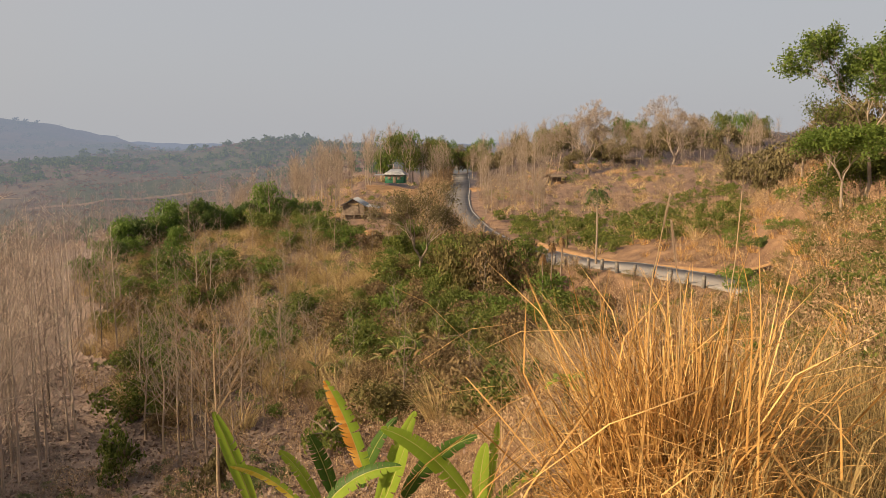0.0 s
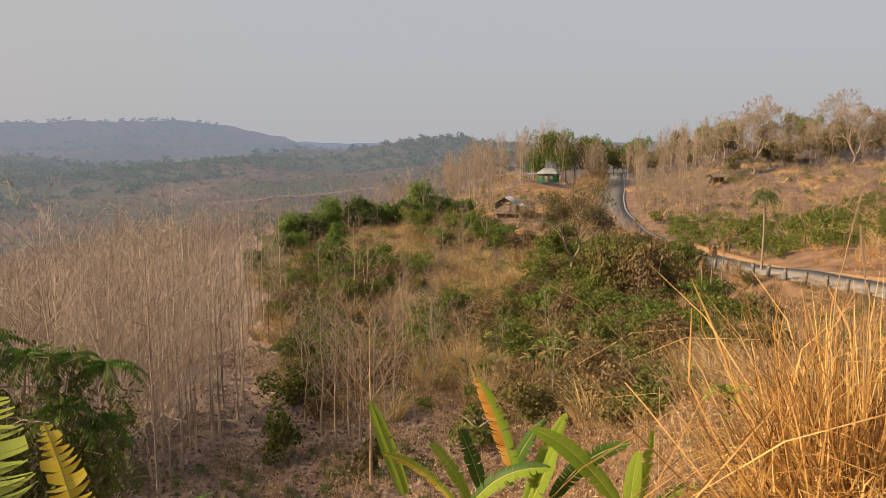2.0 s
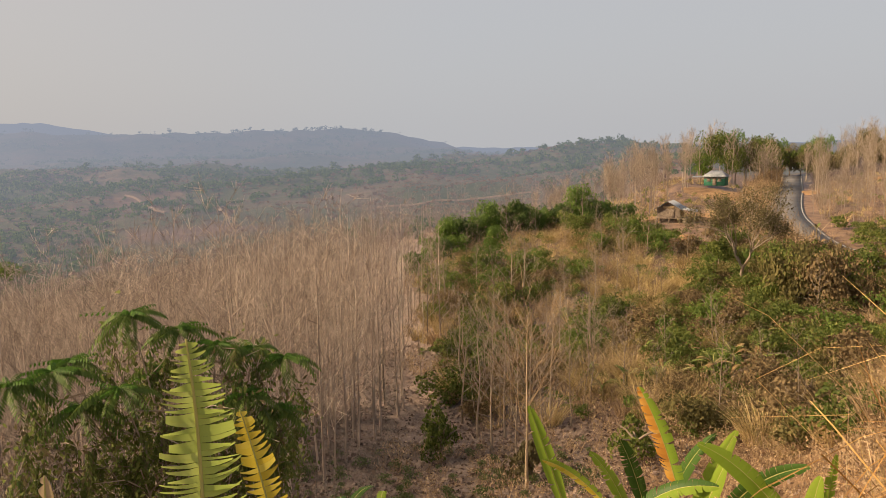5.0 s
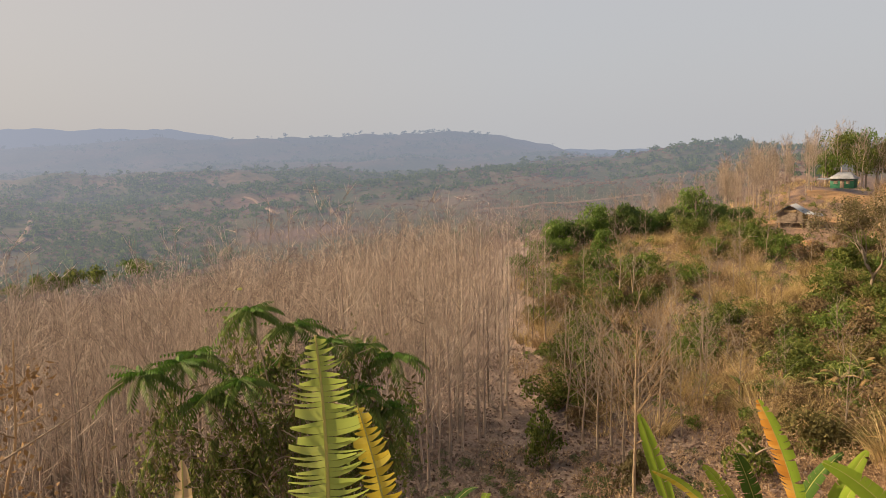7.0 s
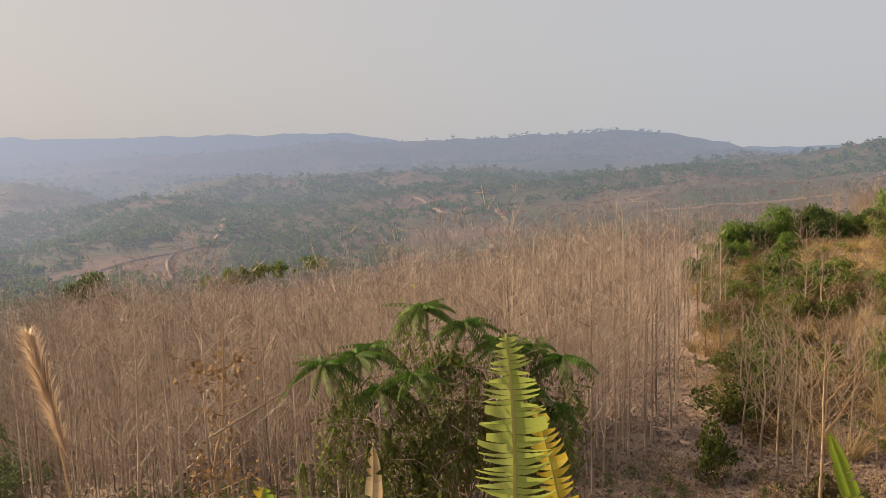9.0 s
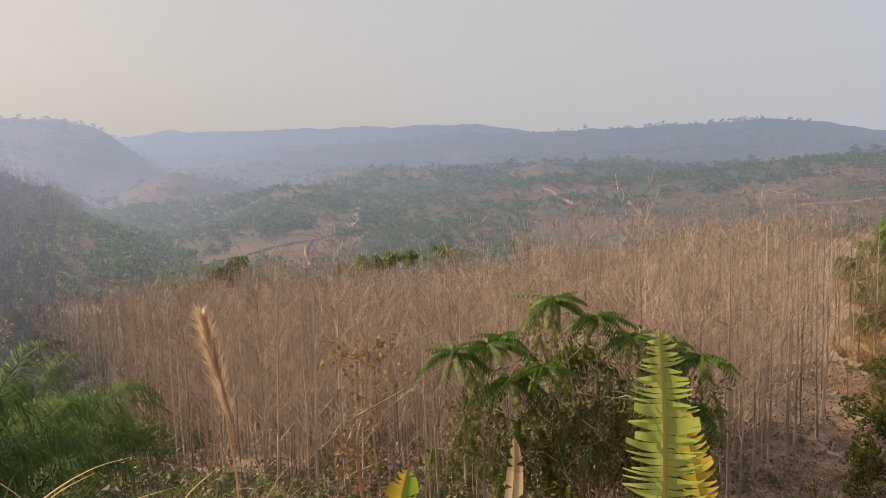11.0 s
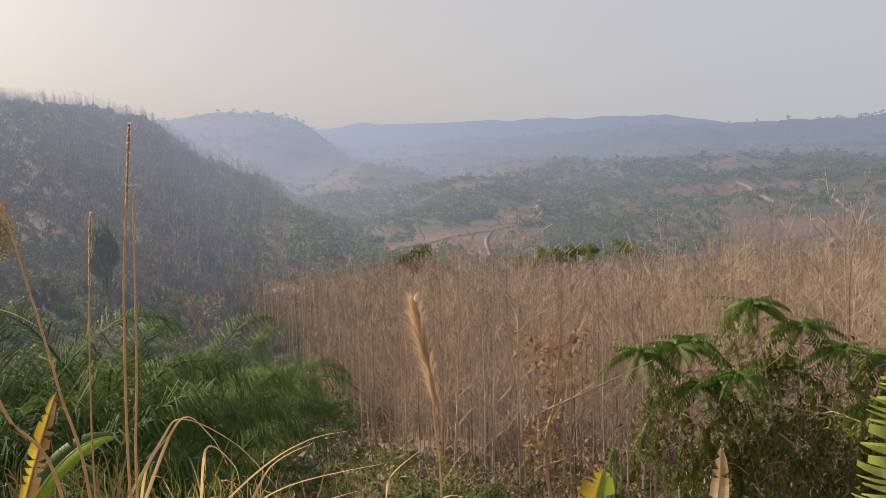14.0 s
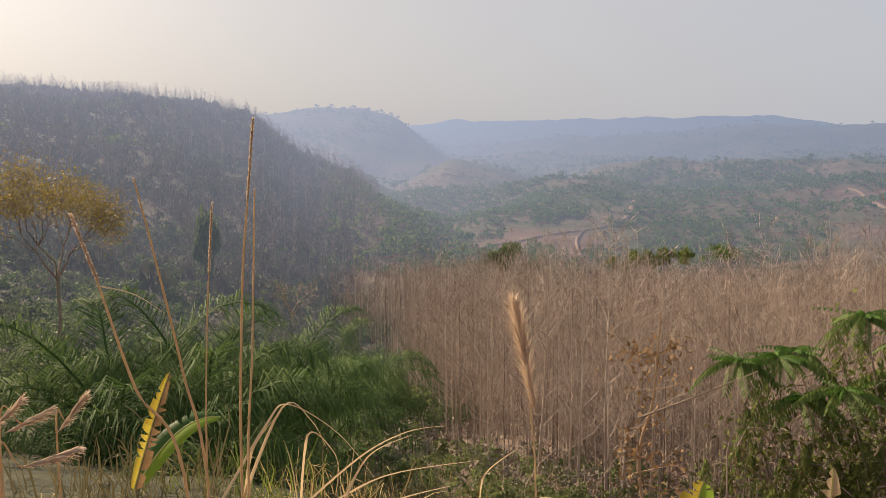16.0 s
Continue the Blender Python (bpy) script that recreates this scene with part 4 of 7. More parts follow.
def damp(a, d):
    lo = np.interp(a, [72, 78, 86, 100, 112], [44, 30, 23, 24, 24])
    hi = np.interp(a, [72, 78, 84, 92, 100, 112], [46, 105, 165, 190, 170, 130])
    return lo < d < hi


vf = [leafy_blob(s, 6, 1.0, 420, 0.12, 0.95).arrays() for s in range(225, 228)]
stuff("valley_thicket", "thick dark green bushes and creepers filling the valley", "bushes", vg, sized(scatter(420, 72, 112, 62, 190, damp, 1.8), 1.0, 2.4), M_THICKET)
stuff("valley_creepers", "mid-green bushes and creepers in the valley", "bushes", vg, sized(scatter(420, 72, 112, 62, 190, damp, 1.8), 0.8, 2.2), M_VALLEY)
stuff("near_valley_thicket", "dense small-leaved green bushes below the palms", "bushes", vf, sized(scatter(190, 72, 112, 22, 66, damp, 1.6), 0.8, 1.9), M_THICKET)
stuff("near_valley_creepers", "fresh green creepers over the bushes below the palms", "bushes", vf, sized(scatter(120, 72, 112, 22, 66, damp, 1.6), 0.6, 1.6), M_VALLEY)
stuff('valley_brush', 'grey-brown twigs and dead creepers in the valley', 'brush', [brush_clump(226, 16, 1.6, 1.0).arrays()], sized(scatter(120, 74, 112, 60, 190, damp, 2.2), 1.2, 2.6), M_VALLEY_TWIG)

# ---- undergrowth on the hut spur and the near slopes ----
def spur(a, d):
    lo = np.interp(a, [-24, -10, 0, 10, 20, 27], [24, 24, 34, 40, 44, 55])
    hi = np.interp(a, [-24, -10, 0, 10, 20, 27], [58, 68, 92, 106, 100, 84])
    return lo < d < hi


def patchy(level, scale, seed, sign=1):
    """Parts of the spur picked by a slow change over the plan."""
    def keep(a, d):
        x, y = polar(a, d)
        return spur(a, d) and sign * float(value_noise(np.array(x / scale), np.array(y / scale), seed)) > level
    return keep


GREENER, STRAWY = patchy(-0.06, 9, 41), patchy(-0.10, 9, 41, -1)
shrubs = []
for i, (mat, lab) in enumerate(((M_LEAF, "leafy green shrub on the hillside"), (M_BANK_SCRUB, "dusty olive-brown shrub on the hillside"),
                                (M_LEAF_LIGHT, "yellow-green sunlit shrub on the hillside"), (M_LEAF, "leafy green shrub on the hillside"),
                                (M_LEAF_RED, "withered reddish-brown shrub on the hillside"))):
    b = leafy_blob(300 + i, 11, 1.0, 1500, 0.10, 0.95)
    shrubs.append(thing("shrub", lab, "shrub", "hillside shrubs", me=b.mesh("shrub", mat)))
plant(shrubs, np.concatenate([sized(scatter(60, -5.5, 4.5, 58, 88, spur, 2.0), 1.4, 2.5), sized(scatter(232, -12, 25, 30, 104, GREENER, 1.3), 0.9, 2.5)]), 4)
clumps = [thing("grass_clump", "tall clump of dry straw-coloured grass", "grass", "hillside grass clumps", me=grass_clump(320 + i, 280, 1.7, 0.95, 0.012, 0.62, 5).mesh("grass_clump", (M_STRAW, M_STRAW_DULL, M_STRAW, M_BRUSH)[i])) for i in range(4)]
plant(clumps, np.concatenate([sized(scatter(170, -16, 26, 26, 108, STRAWY, 1.1), 0.6, 1.5), sized(scatter(125, -12, 26, 30, 106, spur, 1.4), 0.7, 1.5)]), 3)
brush = [brush_clump(330 + i, 10, 1.5, 0.9).arrays() for i in range(4)]
stuff("dry_brush", "tangled brown dry brush covering the slopes", "brush", brush,
      np.concatenate([sized(scatter(760, -24, 27, 24, 110, spur, 0.8), 0.5, 1.15), sized(scatter(420, -30, 30, 8, 40, None, 0.9), 0.3, 0.8),  sized(scatter(520, -34, 2, 66, 185, None, 1.8), 0.5, 1.2), sized(scatter(200, 3, 12, 106, 175, None, 1.8), 0.4, 1.0)]), M_BRUSH)
stuff("plantation_brush", "grey-brown twigs and dead stalks under the teak", "brush", brush, sized(scatter(420, 28, 82, 15, 60, None, 1.0), 0.4, 1.0), M_VALLEY_TWIG)
# green growth beyond the road and on the bank
vg2 = [leafy_blob(s, 6, 1.0, 330, 0.16, 0.85).arrays() for s in range(230, 234)]
stuff("roadside_growth", "low green bushes beside the road and the field", "bushes", vg2,
      np.concatenate([sized(scatter(230, -22, -4, 76, 106, None, 1.2), 0.6, 1.8), sized(scatter(260, -34, -15, 16, 62, None, 1.2), 0.3, 0.95),
                      sized(scatter(140, -34, -2, 104, 185, None, 2.5), 0.5, 1.3), sized(scatter(60, 2, 10, 115, 170, None, 2.5), 0.4, 1.0)]), M_LEAF)
stuff("spur_undergrowth", "low mixed green undergrowth between the dry grass", "bushes", vg2, sized(scatter(330, -10, 25, 32, 102, GREENER, 1.0), 0.6, 1.5), M_BANK_SCRUB)
stuff('spur_light_growth', 'pale yellow-green weeds and creepers on the spur', 'bushes', vg2, sized(scatter(240, -10, 26, 32, 106, spur, 1.2), 0.5, 1.3), M_LEAF_LIGHT)
saplings = [bare_tree(240 + i, RNG.uniform(5, 8), 1.3, 0.25, 16, 4, 0.045) for i in range(4)]
sap = [tree_thing("bare_sapling", "thin leafless pale sapling on the hillside", "tree", "hillside saplings", t, c, M_TRUNK, M_TRUNK) for t, c in saplings]
plant(sap, np.concatenate([sized(scatter(75, -3, 27, 30, 100, spur, 2.5), 0.5, 1.1), sized(scatter(90, -24, -2, 80, 175, None, 3.0), 0.5, 0.9)]), 3)
stuff("field_grass", "dry straw grass scattered over the field and the yards", "grass", [grass_clump(250 + i, 40, 1.4, 0.9, 0.03, 0.6, 3).arrays() for i in range(3)],
      np.concatenate([sized(scatter(500, -33, 1, 74, 190, None, 1.6), 0.5, 1.2), sized(scatter(200, 2, 12, 108, 180, None, 1.6), 0.4, 0.9),
                      sized(scatter(250, -10, 26, 26, 105, STRAWY, 1.0), 0.5, 1.0)]), M_STRAW)
thick = [leafy_blob(s, 7, 1.0, 260, 0.13, 0.9).arrays() for s in range(260, 263)]
stuff("field_edge_thicket", "grey-brown thicket along the far edge of the field", "bushes", thick, sized(scatter(260, -25, -2.6, 172, 232, None, 2.0), 1.6, 3.4), M_FIELD_SCRUB)
stuff("field_scrub", "low reddish-brown scrub over the dry field", "brush", brush, sized(scatter(750, -25, -2, 98, 188, None, 1.2), 0.4, 1.0), M_FIELD_SCRUB)
fine = [leafy_blob(s, 8, 1.0, 520, 0.07, 0.85, 0.6).arrays() for s in range(264, 267)]
stuff("bank_bushes", "olive-brown small-leaved scrub hanging over the bank", "bushes", fine, sized(scatter(300, -35, -20, 13, 58, None, 1.0), 0.4, 1.2), M_BANK_SCRUB)
# fallen leaves under the trees and on the gully floor
LEAF_RNG = np.random.default_rng(31)
lit = np.concatenate([scatter(22000, 4, 66, 14, 62), scatter(5000, -20, 26, 18, 70)])
lb = Build()
lb.leaves(lit[:, :3] + np.column_stack([np.zeros((len(lit), 2)), LEAF_RNG.uniform(0.06, 0.2, len(lit))]), LEAF_RNG.normal(size=(len(lit), 3)) * 0.5 + [0, 0, 1.0], 0.27, 0.17, LEAF_RNG)
tagged(new("leaf_litter", lb.mesh("leaf_litter", M_LITTER)), "fallen brown teak leaves strewn over the ground", "leaf litter", kind="stuff")
stuff("bank_scrub", "dry brown scrub and straw on the cut bank", "brush", brush, np.concatenate([sized(scatter(900, -34, -14, 14, 62, None, 0.7), 0.3, 0.8), sized(scatter(260, -33, -18, 60, 100, None, 1.2), 0.5, 1.1), sized(scatter(200, -16, 4, 14, 40, None, 1.0), 0.4, 0.9)]), M_BRUSH)
stuff("bank_grass", "low dry straw on the cut bank", "grass", [grass_clump(255 + i, 40, 1.2, 0.8, 0.02, 0.6, 3).arrays() for i in range(2)], sized(scatter(450, -33, -14, 14, 90, None, 1.0), 0.4, 1.0), M_STRAW_NEAR)
stuff("slope_weeds", "dull green weeds and bushes on the slope below", "bushes", vg2, np.concatenate([sized(scatter(120, 52, 84, 8, 30, None, 1.2), 0.3, 0.8), sized(scatter(90, 12, 40, 16, 40, None, 1.5), 0.3, 0.7)]), M_VALLEY)

# ---- buildings and roadside things ----
def box_part(name, parent, mat, c, s, rot=None, label=""):
    b = Build()
    b.box(*c, *s, rot)
    me = b.mesh(name, mat)
    bm = bmesh.new()
    bm.from_mesh(me)
    bmesh.ops.bevel(bm, geom=bm.edges[:], offset=min(s) * 0.12, segments=1, affect="EDGES")
    bm.to_mesh(me)
    bm.free()
    return part(name, me, parent, label)


def roof_sheet(name, parent, a, b, c, d, mat, label="", waves=14):
    """Corrugated sheet between four corners a, b (eave), c, d (ridge)."""
    a, b, c, d = (np.array(q, float) for q in (a, b, c, d))
    nrm = np.cross(b - a, d - a)
    nrm /= np.linalg.norm(nrm)
    u = np.linspace(0, 1, waves * 2 + 1)
    w = 0.022 * (np.arange(len(u)) % 2)[:, None] * nrm
    lo, hi = a + np.outer(u, b - a) + w, d + np.outer(u, c - d) + w
    k = len(u)
    i = np.arange(k - 1)
    t = nrm * 0.02
    V = np.concatenate([lo, hi, lo - t, hi - t])
    Q = np.concatenate([np.stack([i, i + 1, i + 1 + k, i + k], -1), np.stack([i + 2 * k + 1, i + 2 * k, i + 3 * k, i + 3 * k + 1], -1),
                        np.stack([i + 2 * k, i + 2 * k + 1, i + 1, i], -1), np.stack([i + k, i + k + 1, i + 3 * k + 1, i + 3 * k], -1)])
    return part(name, quad_mesh(name, V, Q, mat), parent, label)


def gable_wall(name, parent, mat, x0, x1, y, z0, z1, zt, th=0.06):
    """Wall with a pointed top."""
    b = Build()
    xm = (x0 + x1) / 2
    for yy, f in ((y - th / 2, 1), (y + th / 2, -1)):
        q = [[0, 1, 2, 3], [3, 2, 4, 3]]
        b.add([[x0, yy, z0], [x1, yy, z0], [x1, yy, z1], [x0, yy, z1]], [[0, 1, 2, 3][::f]])
        b.add([[x0, yy, z1], [x1, yy, z1], [xm + 0.02, yy, zt], [xm - 0.02, yy, zt]], [[0, 1, 2, 3][::f]])
    return part(name, b.mesh(name, mat), parent)


def stilt_hut(at, turn):
    h = thing("stilt_hut", "small weathered timber hut on stilts with a tin roof", "hut", at=at, turn=turn)
    box_part("lower_wall", h, M_PLANK, (0.9, 0.2, 0.3), (4.6, 2.2, 0.9), label="dark boarded store under the floor")
    for x in (-1.6, 0, 1.6, 3.4):
        for y in (-1.3, 1.3):
            box_part("stilt", h, M_PLANK, (x, y, 0.35), (0.14, 0.14, 2.0))
    box_part("floor_deck", h, M_PLANK, (0.9, 0, 0.75), (5.6, 3.0, 0.12))
    gable_wall("front_wall", h, M_PLANK, -1.6, 1.6, -1.35, 0.8, 2.1, 2.95)
    gable_wall("back_wall", h, M_PLANK, -1.6, 1.6, 1.35, 0.8, 2.1, 2.95)
    for x in (-1.6, 1.6):
        box_part("side_wall", h, M_BAMBOO, (x, 0, 1.45), (0.07, 2.64, 1.3))
    gb = box_part("gable_board", h, M_BAMBOO, (0, -1.42, 2.3), (1.5, 0.05, 0.34), label="pale woven bamboo board in the gable")
    box_part("doorway_shutter", h, M_PLANK, (0.5, -1.42, 1.4), (0.7, 0.05, 1.15))
    roof_sheet("roof_sheet", h, (-2.1, 1.9, 1.95), (-2.1, -1.9, 1.95), (0, -1.9, 3.15), (0, 1.9, 3.15), M_TIN, "grey corrugated tin roof sheet")
    roof_sheet("roof_sheet", h, (2.1, -1.9, 1.95), (2.1, 1.9, 1.95), (0, 1.9, 3.15), (0, -1.9, 3.15), M_TIN, "grey corrugated tin roof sheet")
    roof_sheet("porch_roof", h, (3.9, -1.7, 1.75), (3.9, 1.7, 1.75), (1.75, 1.7, 2.1), (1.75, -1.7, 2.1), M_TIN, "low tin roof of the open porch")
    for z in (1.0, 1.25):
        box_part("rail", h, M_PLANK, (2.6, -1.4, z), (1.9, 0.05, 0.07))
    box_part("ladder", h, M_PLANK, (2.4, -1.75, 0.4), (0.5, 0.06, 1.1), (-30, 0, 0))
    return h


def green_house(at, turn):
    h = thing("green_house", "small green-painted house with a grey hipped tin roof", "house", at=at, turn=turn)
    box_part("wall_front", h, M_GREEN_PAINT, (0, -1.9, 1.0), (4.8, 0.12, 2.2))
    box_part("wall_back", h, M_GREEN_PAINT, (0, 1.9, 1.0), (4.8, 0.12, 2.2))
    for x in (-2.34, 2.34):
        box_part("wall_side", h, M_GREEN_PAINT, (x, 0, 1.0), (0.12, 3.66, 2.2))
    box_part("wall_band", h, M_LINE, (0, -1.98, 1.75), (4.7, 0.05, 0.28), label="pale band under the eaves")
    for x in (-1.3, 1.2):
        w = box_part("window", h, M_PLANK, (x, -1.99, 1.35), (0.8, 0.06, 0.75), label="dark shuttered window")
        box_part("sill", w, M_LINE, (x, -2.03, 0.95), (0.95, 0.1, 0.06))
    box_part("door", h, M_PLANK, (0.05, -1.99, 0.95), (0.85, 0.05, 1.9), label="brown plank door")
    e, r, hx = 2.05, 3.45, 1.2
    roof_sheet("roof_sheet", h, (-2.9, -2.5, e), (2.9, -2.5, e), (hx, 0, r), (-hx, 0, r), M_TIN)
    roof_sheet("roof_sheet", h, (2.9, 2.5, e), (-2.9, 2.5, e), (-hx, 0, r), (hx, 0, r), M_TIN)
    roof_sheet("roof_end", h, (-2.9, 2.5, e), (-2.9, -2.5, e), (-hx, -0.02, r), (-hx, 0.02, r), M_TIN)
    roof_sheet("roof_end", h, (2.9, -2.5, e), (2.9, 2.5, e), (hx, 0.02, r), (hx, -0.02, r), M_TIN)
    roof_sheet("awning", h, (-5.6, -1.6, 1.9), (-2.9, -1.6, 1.9), (-2.9, 1.4, 2.1), (-5.6, 1.4, 2.1), M_TIN, "flat tin awning at the side")
    for x in (-5.4, -3.3):
        box_part("post", h, M_PLANK, (x, -1.5, 0.9), (0.1, 0.1, 2.0))
    return h


def shed(at, turn, w=3.4, label="low open shed with a thatched roof"):
    h = thing("shed", label, "shed", "field sheds", at=at, turn=turn)
    for x in (-w / 2, w / 2):
        for y in (-1.0, 1.0):
            box_part("post", h, M_PLANK, (x, y, 0.75), (0.12, 0.12, 1.7))
    roof_sheet("roof_sheet", h, (-w * 0.62, -1.4, 1.45), (w * 0.62, -1.4, 1.45), (w * 0.62, 0, 2.1), (-w * 0.62, 0, 2.1), M_THATCH)
    roof_sheet("roof_sheet", h, (w * 0.62, 1.4, 1.45), (-w * 0.62, 1.4, 1.45), (-w * 0.62, 0, 2.1), (w * 0.62, 0, 2.1), M_THATCH)
    box_part("back_wall", h, M_PLANK, (0, 0.95, 0.7), (w, 0.06, 1.3))
    return h


def at_ground(az, d, lift=0.0):
    x, y = polar(az, d)
    return x, y, height(x, y) + lift


stilt_hut(at_ground(6.7, 112, -0.1), -6)
green_house(at_ground(3.6, 158, 0.5), -8).scale = (0.82, 0.82, 0.82)
shed(at_ground(-13.9, 172), 12, 4.0, "low field shed with a brown thatched roof")
shed(at_ground(-17.9, 182), -8, 3.6, "low field shed with a brown thatched roof beside trees")
shed(at_ground(-8.6, 150), 20, 3.0, "small brown field shed under bushes")

for az, lean in ((-7.9, 9.0), (-8.6, 7.5)):
    b = Build()
    b.tube(np.array([[0, 0, -0.3], [0, 0, 3.0], [0.05, 0, 6.4]]), [0.075, 0.065, 0.045], 8)
    p = thing("bamboo_pole", "long pale leaning pole standing in the field", "pole", "field poles", at=at_ground(az, 150), me=b.mesh("bamboo_pole", M_BARK_PALE, True))
    p.rotation_euler = (0, radians(lean), 0)

# concrete guard posts on the valley side of the road
tang = np.gradient(ROAD, axis=0)
tang /= np.linalg.norm(tang, axis=1)[:, None]
arc = np.concatenate([[0], np.cumsum(np.linalg.norm(np.diff(ROAD, axis=0), axis=1))])
az_road = np.degrees(np.arctan2(-ROAD[:, 0], ROAD[:, 1]))
s0, s1 = np.interp(-21.2, az_road[:120], arc[:120]), np.interp(-4.2, az_road[:120], arc[:120])
pb = Build()
pb.tube(np.array([[0, 0, -0.4], [0, 0, 0.82], [0, 0, 0.90]]), [0.16, 0.14, 0.09], 4, True)
post_body = pb.mesh("body", M_CONCRETE)
pc = Build()
pc.tube(np.array([[0, 0, 0.60], [0, 0, 0.78]]), [0.152, 0.149], 4)
post_band = pc.mesh("painted_band", M_WHITEWASH)
guard = thing("guard_post", "short weathered concrete guard post beside the road", "post", "roadside guard posts")
part("body", post_body, guard)
part("painted_band", post_band, guard, "worn white painted band")
for n, s in enumerate(np.arange(s0, s1, 1.65)):
    c = np.array([np.interp(s, arc, ROAD[:, 0]), np.interp(s, arc, ROAD[:, 1])])
    tg = np.array([np.interp(s, arc, tang[:, 0]), np.interp(s, arc, tang[:, 1])])
    q = c - np.array([tg[1], -tg[0]]) * 2.85
    m = pose(q[0], q[1], height(q[0], q[1]) + 0.06, RNG.normal(0, 3), RNG.normal(0, 3), math.degrees(math.atan2(tg[1], tg[0])) + 45)
    if n == 0:
        guard.matrix_basis = m
    else:
        copy_thing(guard, m)

# dry weeds and bushes crowding the valley side of the road
VERGE = np.random.default_rng(57)
verge_bush, verge_dry = [], []
for s in np.arange(s0, np.interp(-1.3, az_road[:150], arc[:150]) + 14, 0.32):
    c = np.array([np.interp(s, arc, ROAD[:, 0]), np.interp(s, arc, ROAD[:, 1])])
    tg = np.array([np.interp(s, arc, tang[:, 0]), np.interp(s, arc, tang[:, 1])])
    q = c - np.array([tg[1], -tg[0]]) * VERGE.uniform(3.4, 6.5)
    tall = 0.8 if s < s1 - 6 else 2.1
    (verge_bush if VERGE.uniform() < 0.45 else verge_dry).append((q[0], q[1], height(q[0], q[1]) - 0.1, VERGE.uniform(0, 6.28), tall * VERGE.uniform(0.5, 1.1)))
stuff("verge_bushes", "olive bushes crowding the valley side of the road", "bushes", fine, np.array(verge_bush), M_BANK_SCRUB)
stuff("verge_weeds", "tall dry brown weeds on the valley side of the road", "brush", [brush_clump(335 + i, 22, 1.5, 0.8).arrays() for i in range(3)], np.array(verge_dry), M_BRUSH)

# bare earth: the shoulder track beyond the road, the scraped mound by the hut, patches in the field, far tracks
def track(name, label, bearings, width, mat, lift=0.05):
    line = smooth_line([polar(a, d) for a, d in bearings], 1.2)
    z = height(line[:, 0], line[:, 1])
    k = np.hanning(9)
    z = np.convolve(np.pad(z, 4, "edge"), k / k.sum(), "valid")
    return tagged(new(name, strip(name, line, z, 0, width, lift, mat, 0.2)), label, "track", kind="structure")


track("dirt_shoulder", "pale sandy shoulder along the road", ((-26, 63), (-21, 66), (-17, 68), (-13, 73), (-9.5, 81), (-7, 88)), 2.6, M_DIRT, 0.06)


def earth_patch(az, d, rx, ry, bulge, label, seed):
    """A low mound of bare earth lying on the slope."""
    x0, y0 = polar(az, d)
    k, m = 18, 30
    R, A = np.meshgrid(np.linspace(0.02, 1, k), np.linspace(0, 2 * math.pi, m, endpoint=False), indexing="ij")
    wob = 1 + 0.5 * value_noise(np.cos(A) * 1.7 + seed, np.sin(A) * 1.7, seed)
    X, Y = x0 + R * np.cos(A) * rx * wob, y0 + R * np.sin(A) * ry * wob
    Z = height(X, Y) + bulge * (1 - R ** 2) + 0.10 - 0.25 * R ** 4 + (0.12 + 0.6 * bulge) * value_noise(X * 1.1, Y * 1.1, seed + 1) + 0.25 * bulge * value_noise(X * 3.1, Y * 3.1, seed + 2)
    i, j = np.meshgrid(np.arange(k - 1), np.arange(m), indexing="ij")
    j2 = (j + 1) % m
    Q = np.stack([i * m + j, (i + 1) * m + j, (i + 1) * m + j2, i * m + j2], -1).reshape(-1, 4)
    V = np.stack([X, Y, Z], -1).reshape(-1, 3)
    return tagged(new("bare_earth", quad_mesh("bare_earth", V, Q, M_DIRT, True)), label, "earth", kind="structure")


earth_patch(5.7, 97, 2.0, 1.6, 1.2, "scraped mound of orange earth below the hut", 3)
earth_patch(6.5, 116, 9, 5, 0.2, "trodden bare yard round the hut", 5)
earth_patch(3.2, 148, 8, 6, 0.2, "bare sloping yard before the green house", 6)
earth_patch(-17.3, 165, 6, 2.5, 0.25, "patch of orange bare earth in the field", 7)
earth_patch(-9.5, 152, 4, 2.5, 0.2, "patch of orange bare earth in the field", 8)
earth_patch(-13.5, 160, 5, 3, 0.2, "patch of orange bare earth in the field", 9)
earth_patch(-15.2, 148, 7, 3, 0.2, "patch of orange bare earth in the field", 14)
earth_patch(-7.2, 168, 6, 4, 0.25, "patch of orange bare earth in the field", 15)
earth_patch(-11.5, 172, 7, 3, 0.25, "patch of orange bare earth in the field", 16)
earth_patch(-5.0, 140, 3, 3, 0.3, "bare earth bank beside the road", 10)
earth_patch(-2.6, 172, 2.5, 7, 0.3, "earth bank beside the road", 13)
M_TRACK_FAR, tn, tl = material("far_dusty_track")
tr = ramp_node(tn, [(0.16, 0.105, 0.07), (0.27, 0.185, 0.125)])
tl.new(noise_out(tn, tl, 0.1), tr.inputs[0])
finish(tn, tl, tr.outputs[0], 0.95, haze_glow=True)


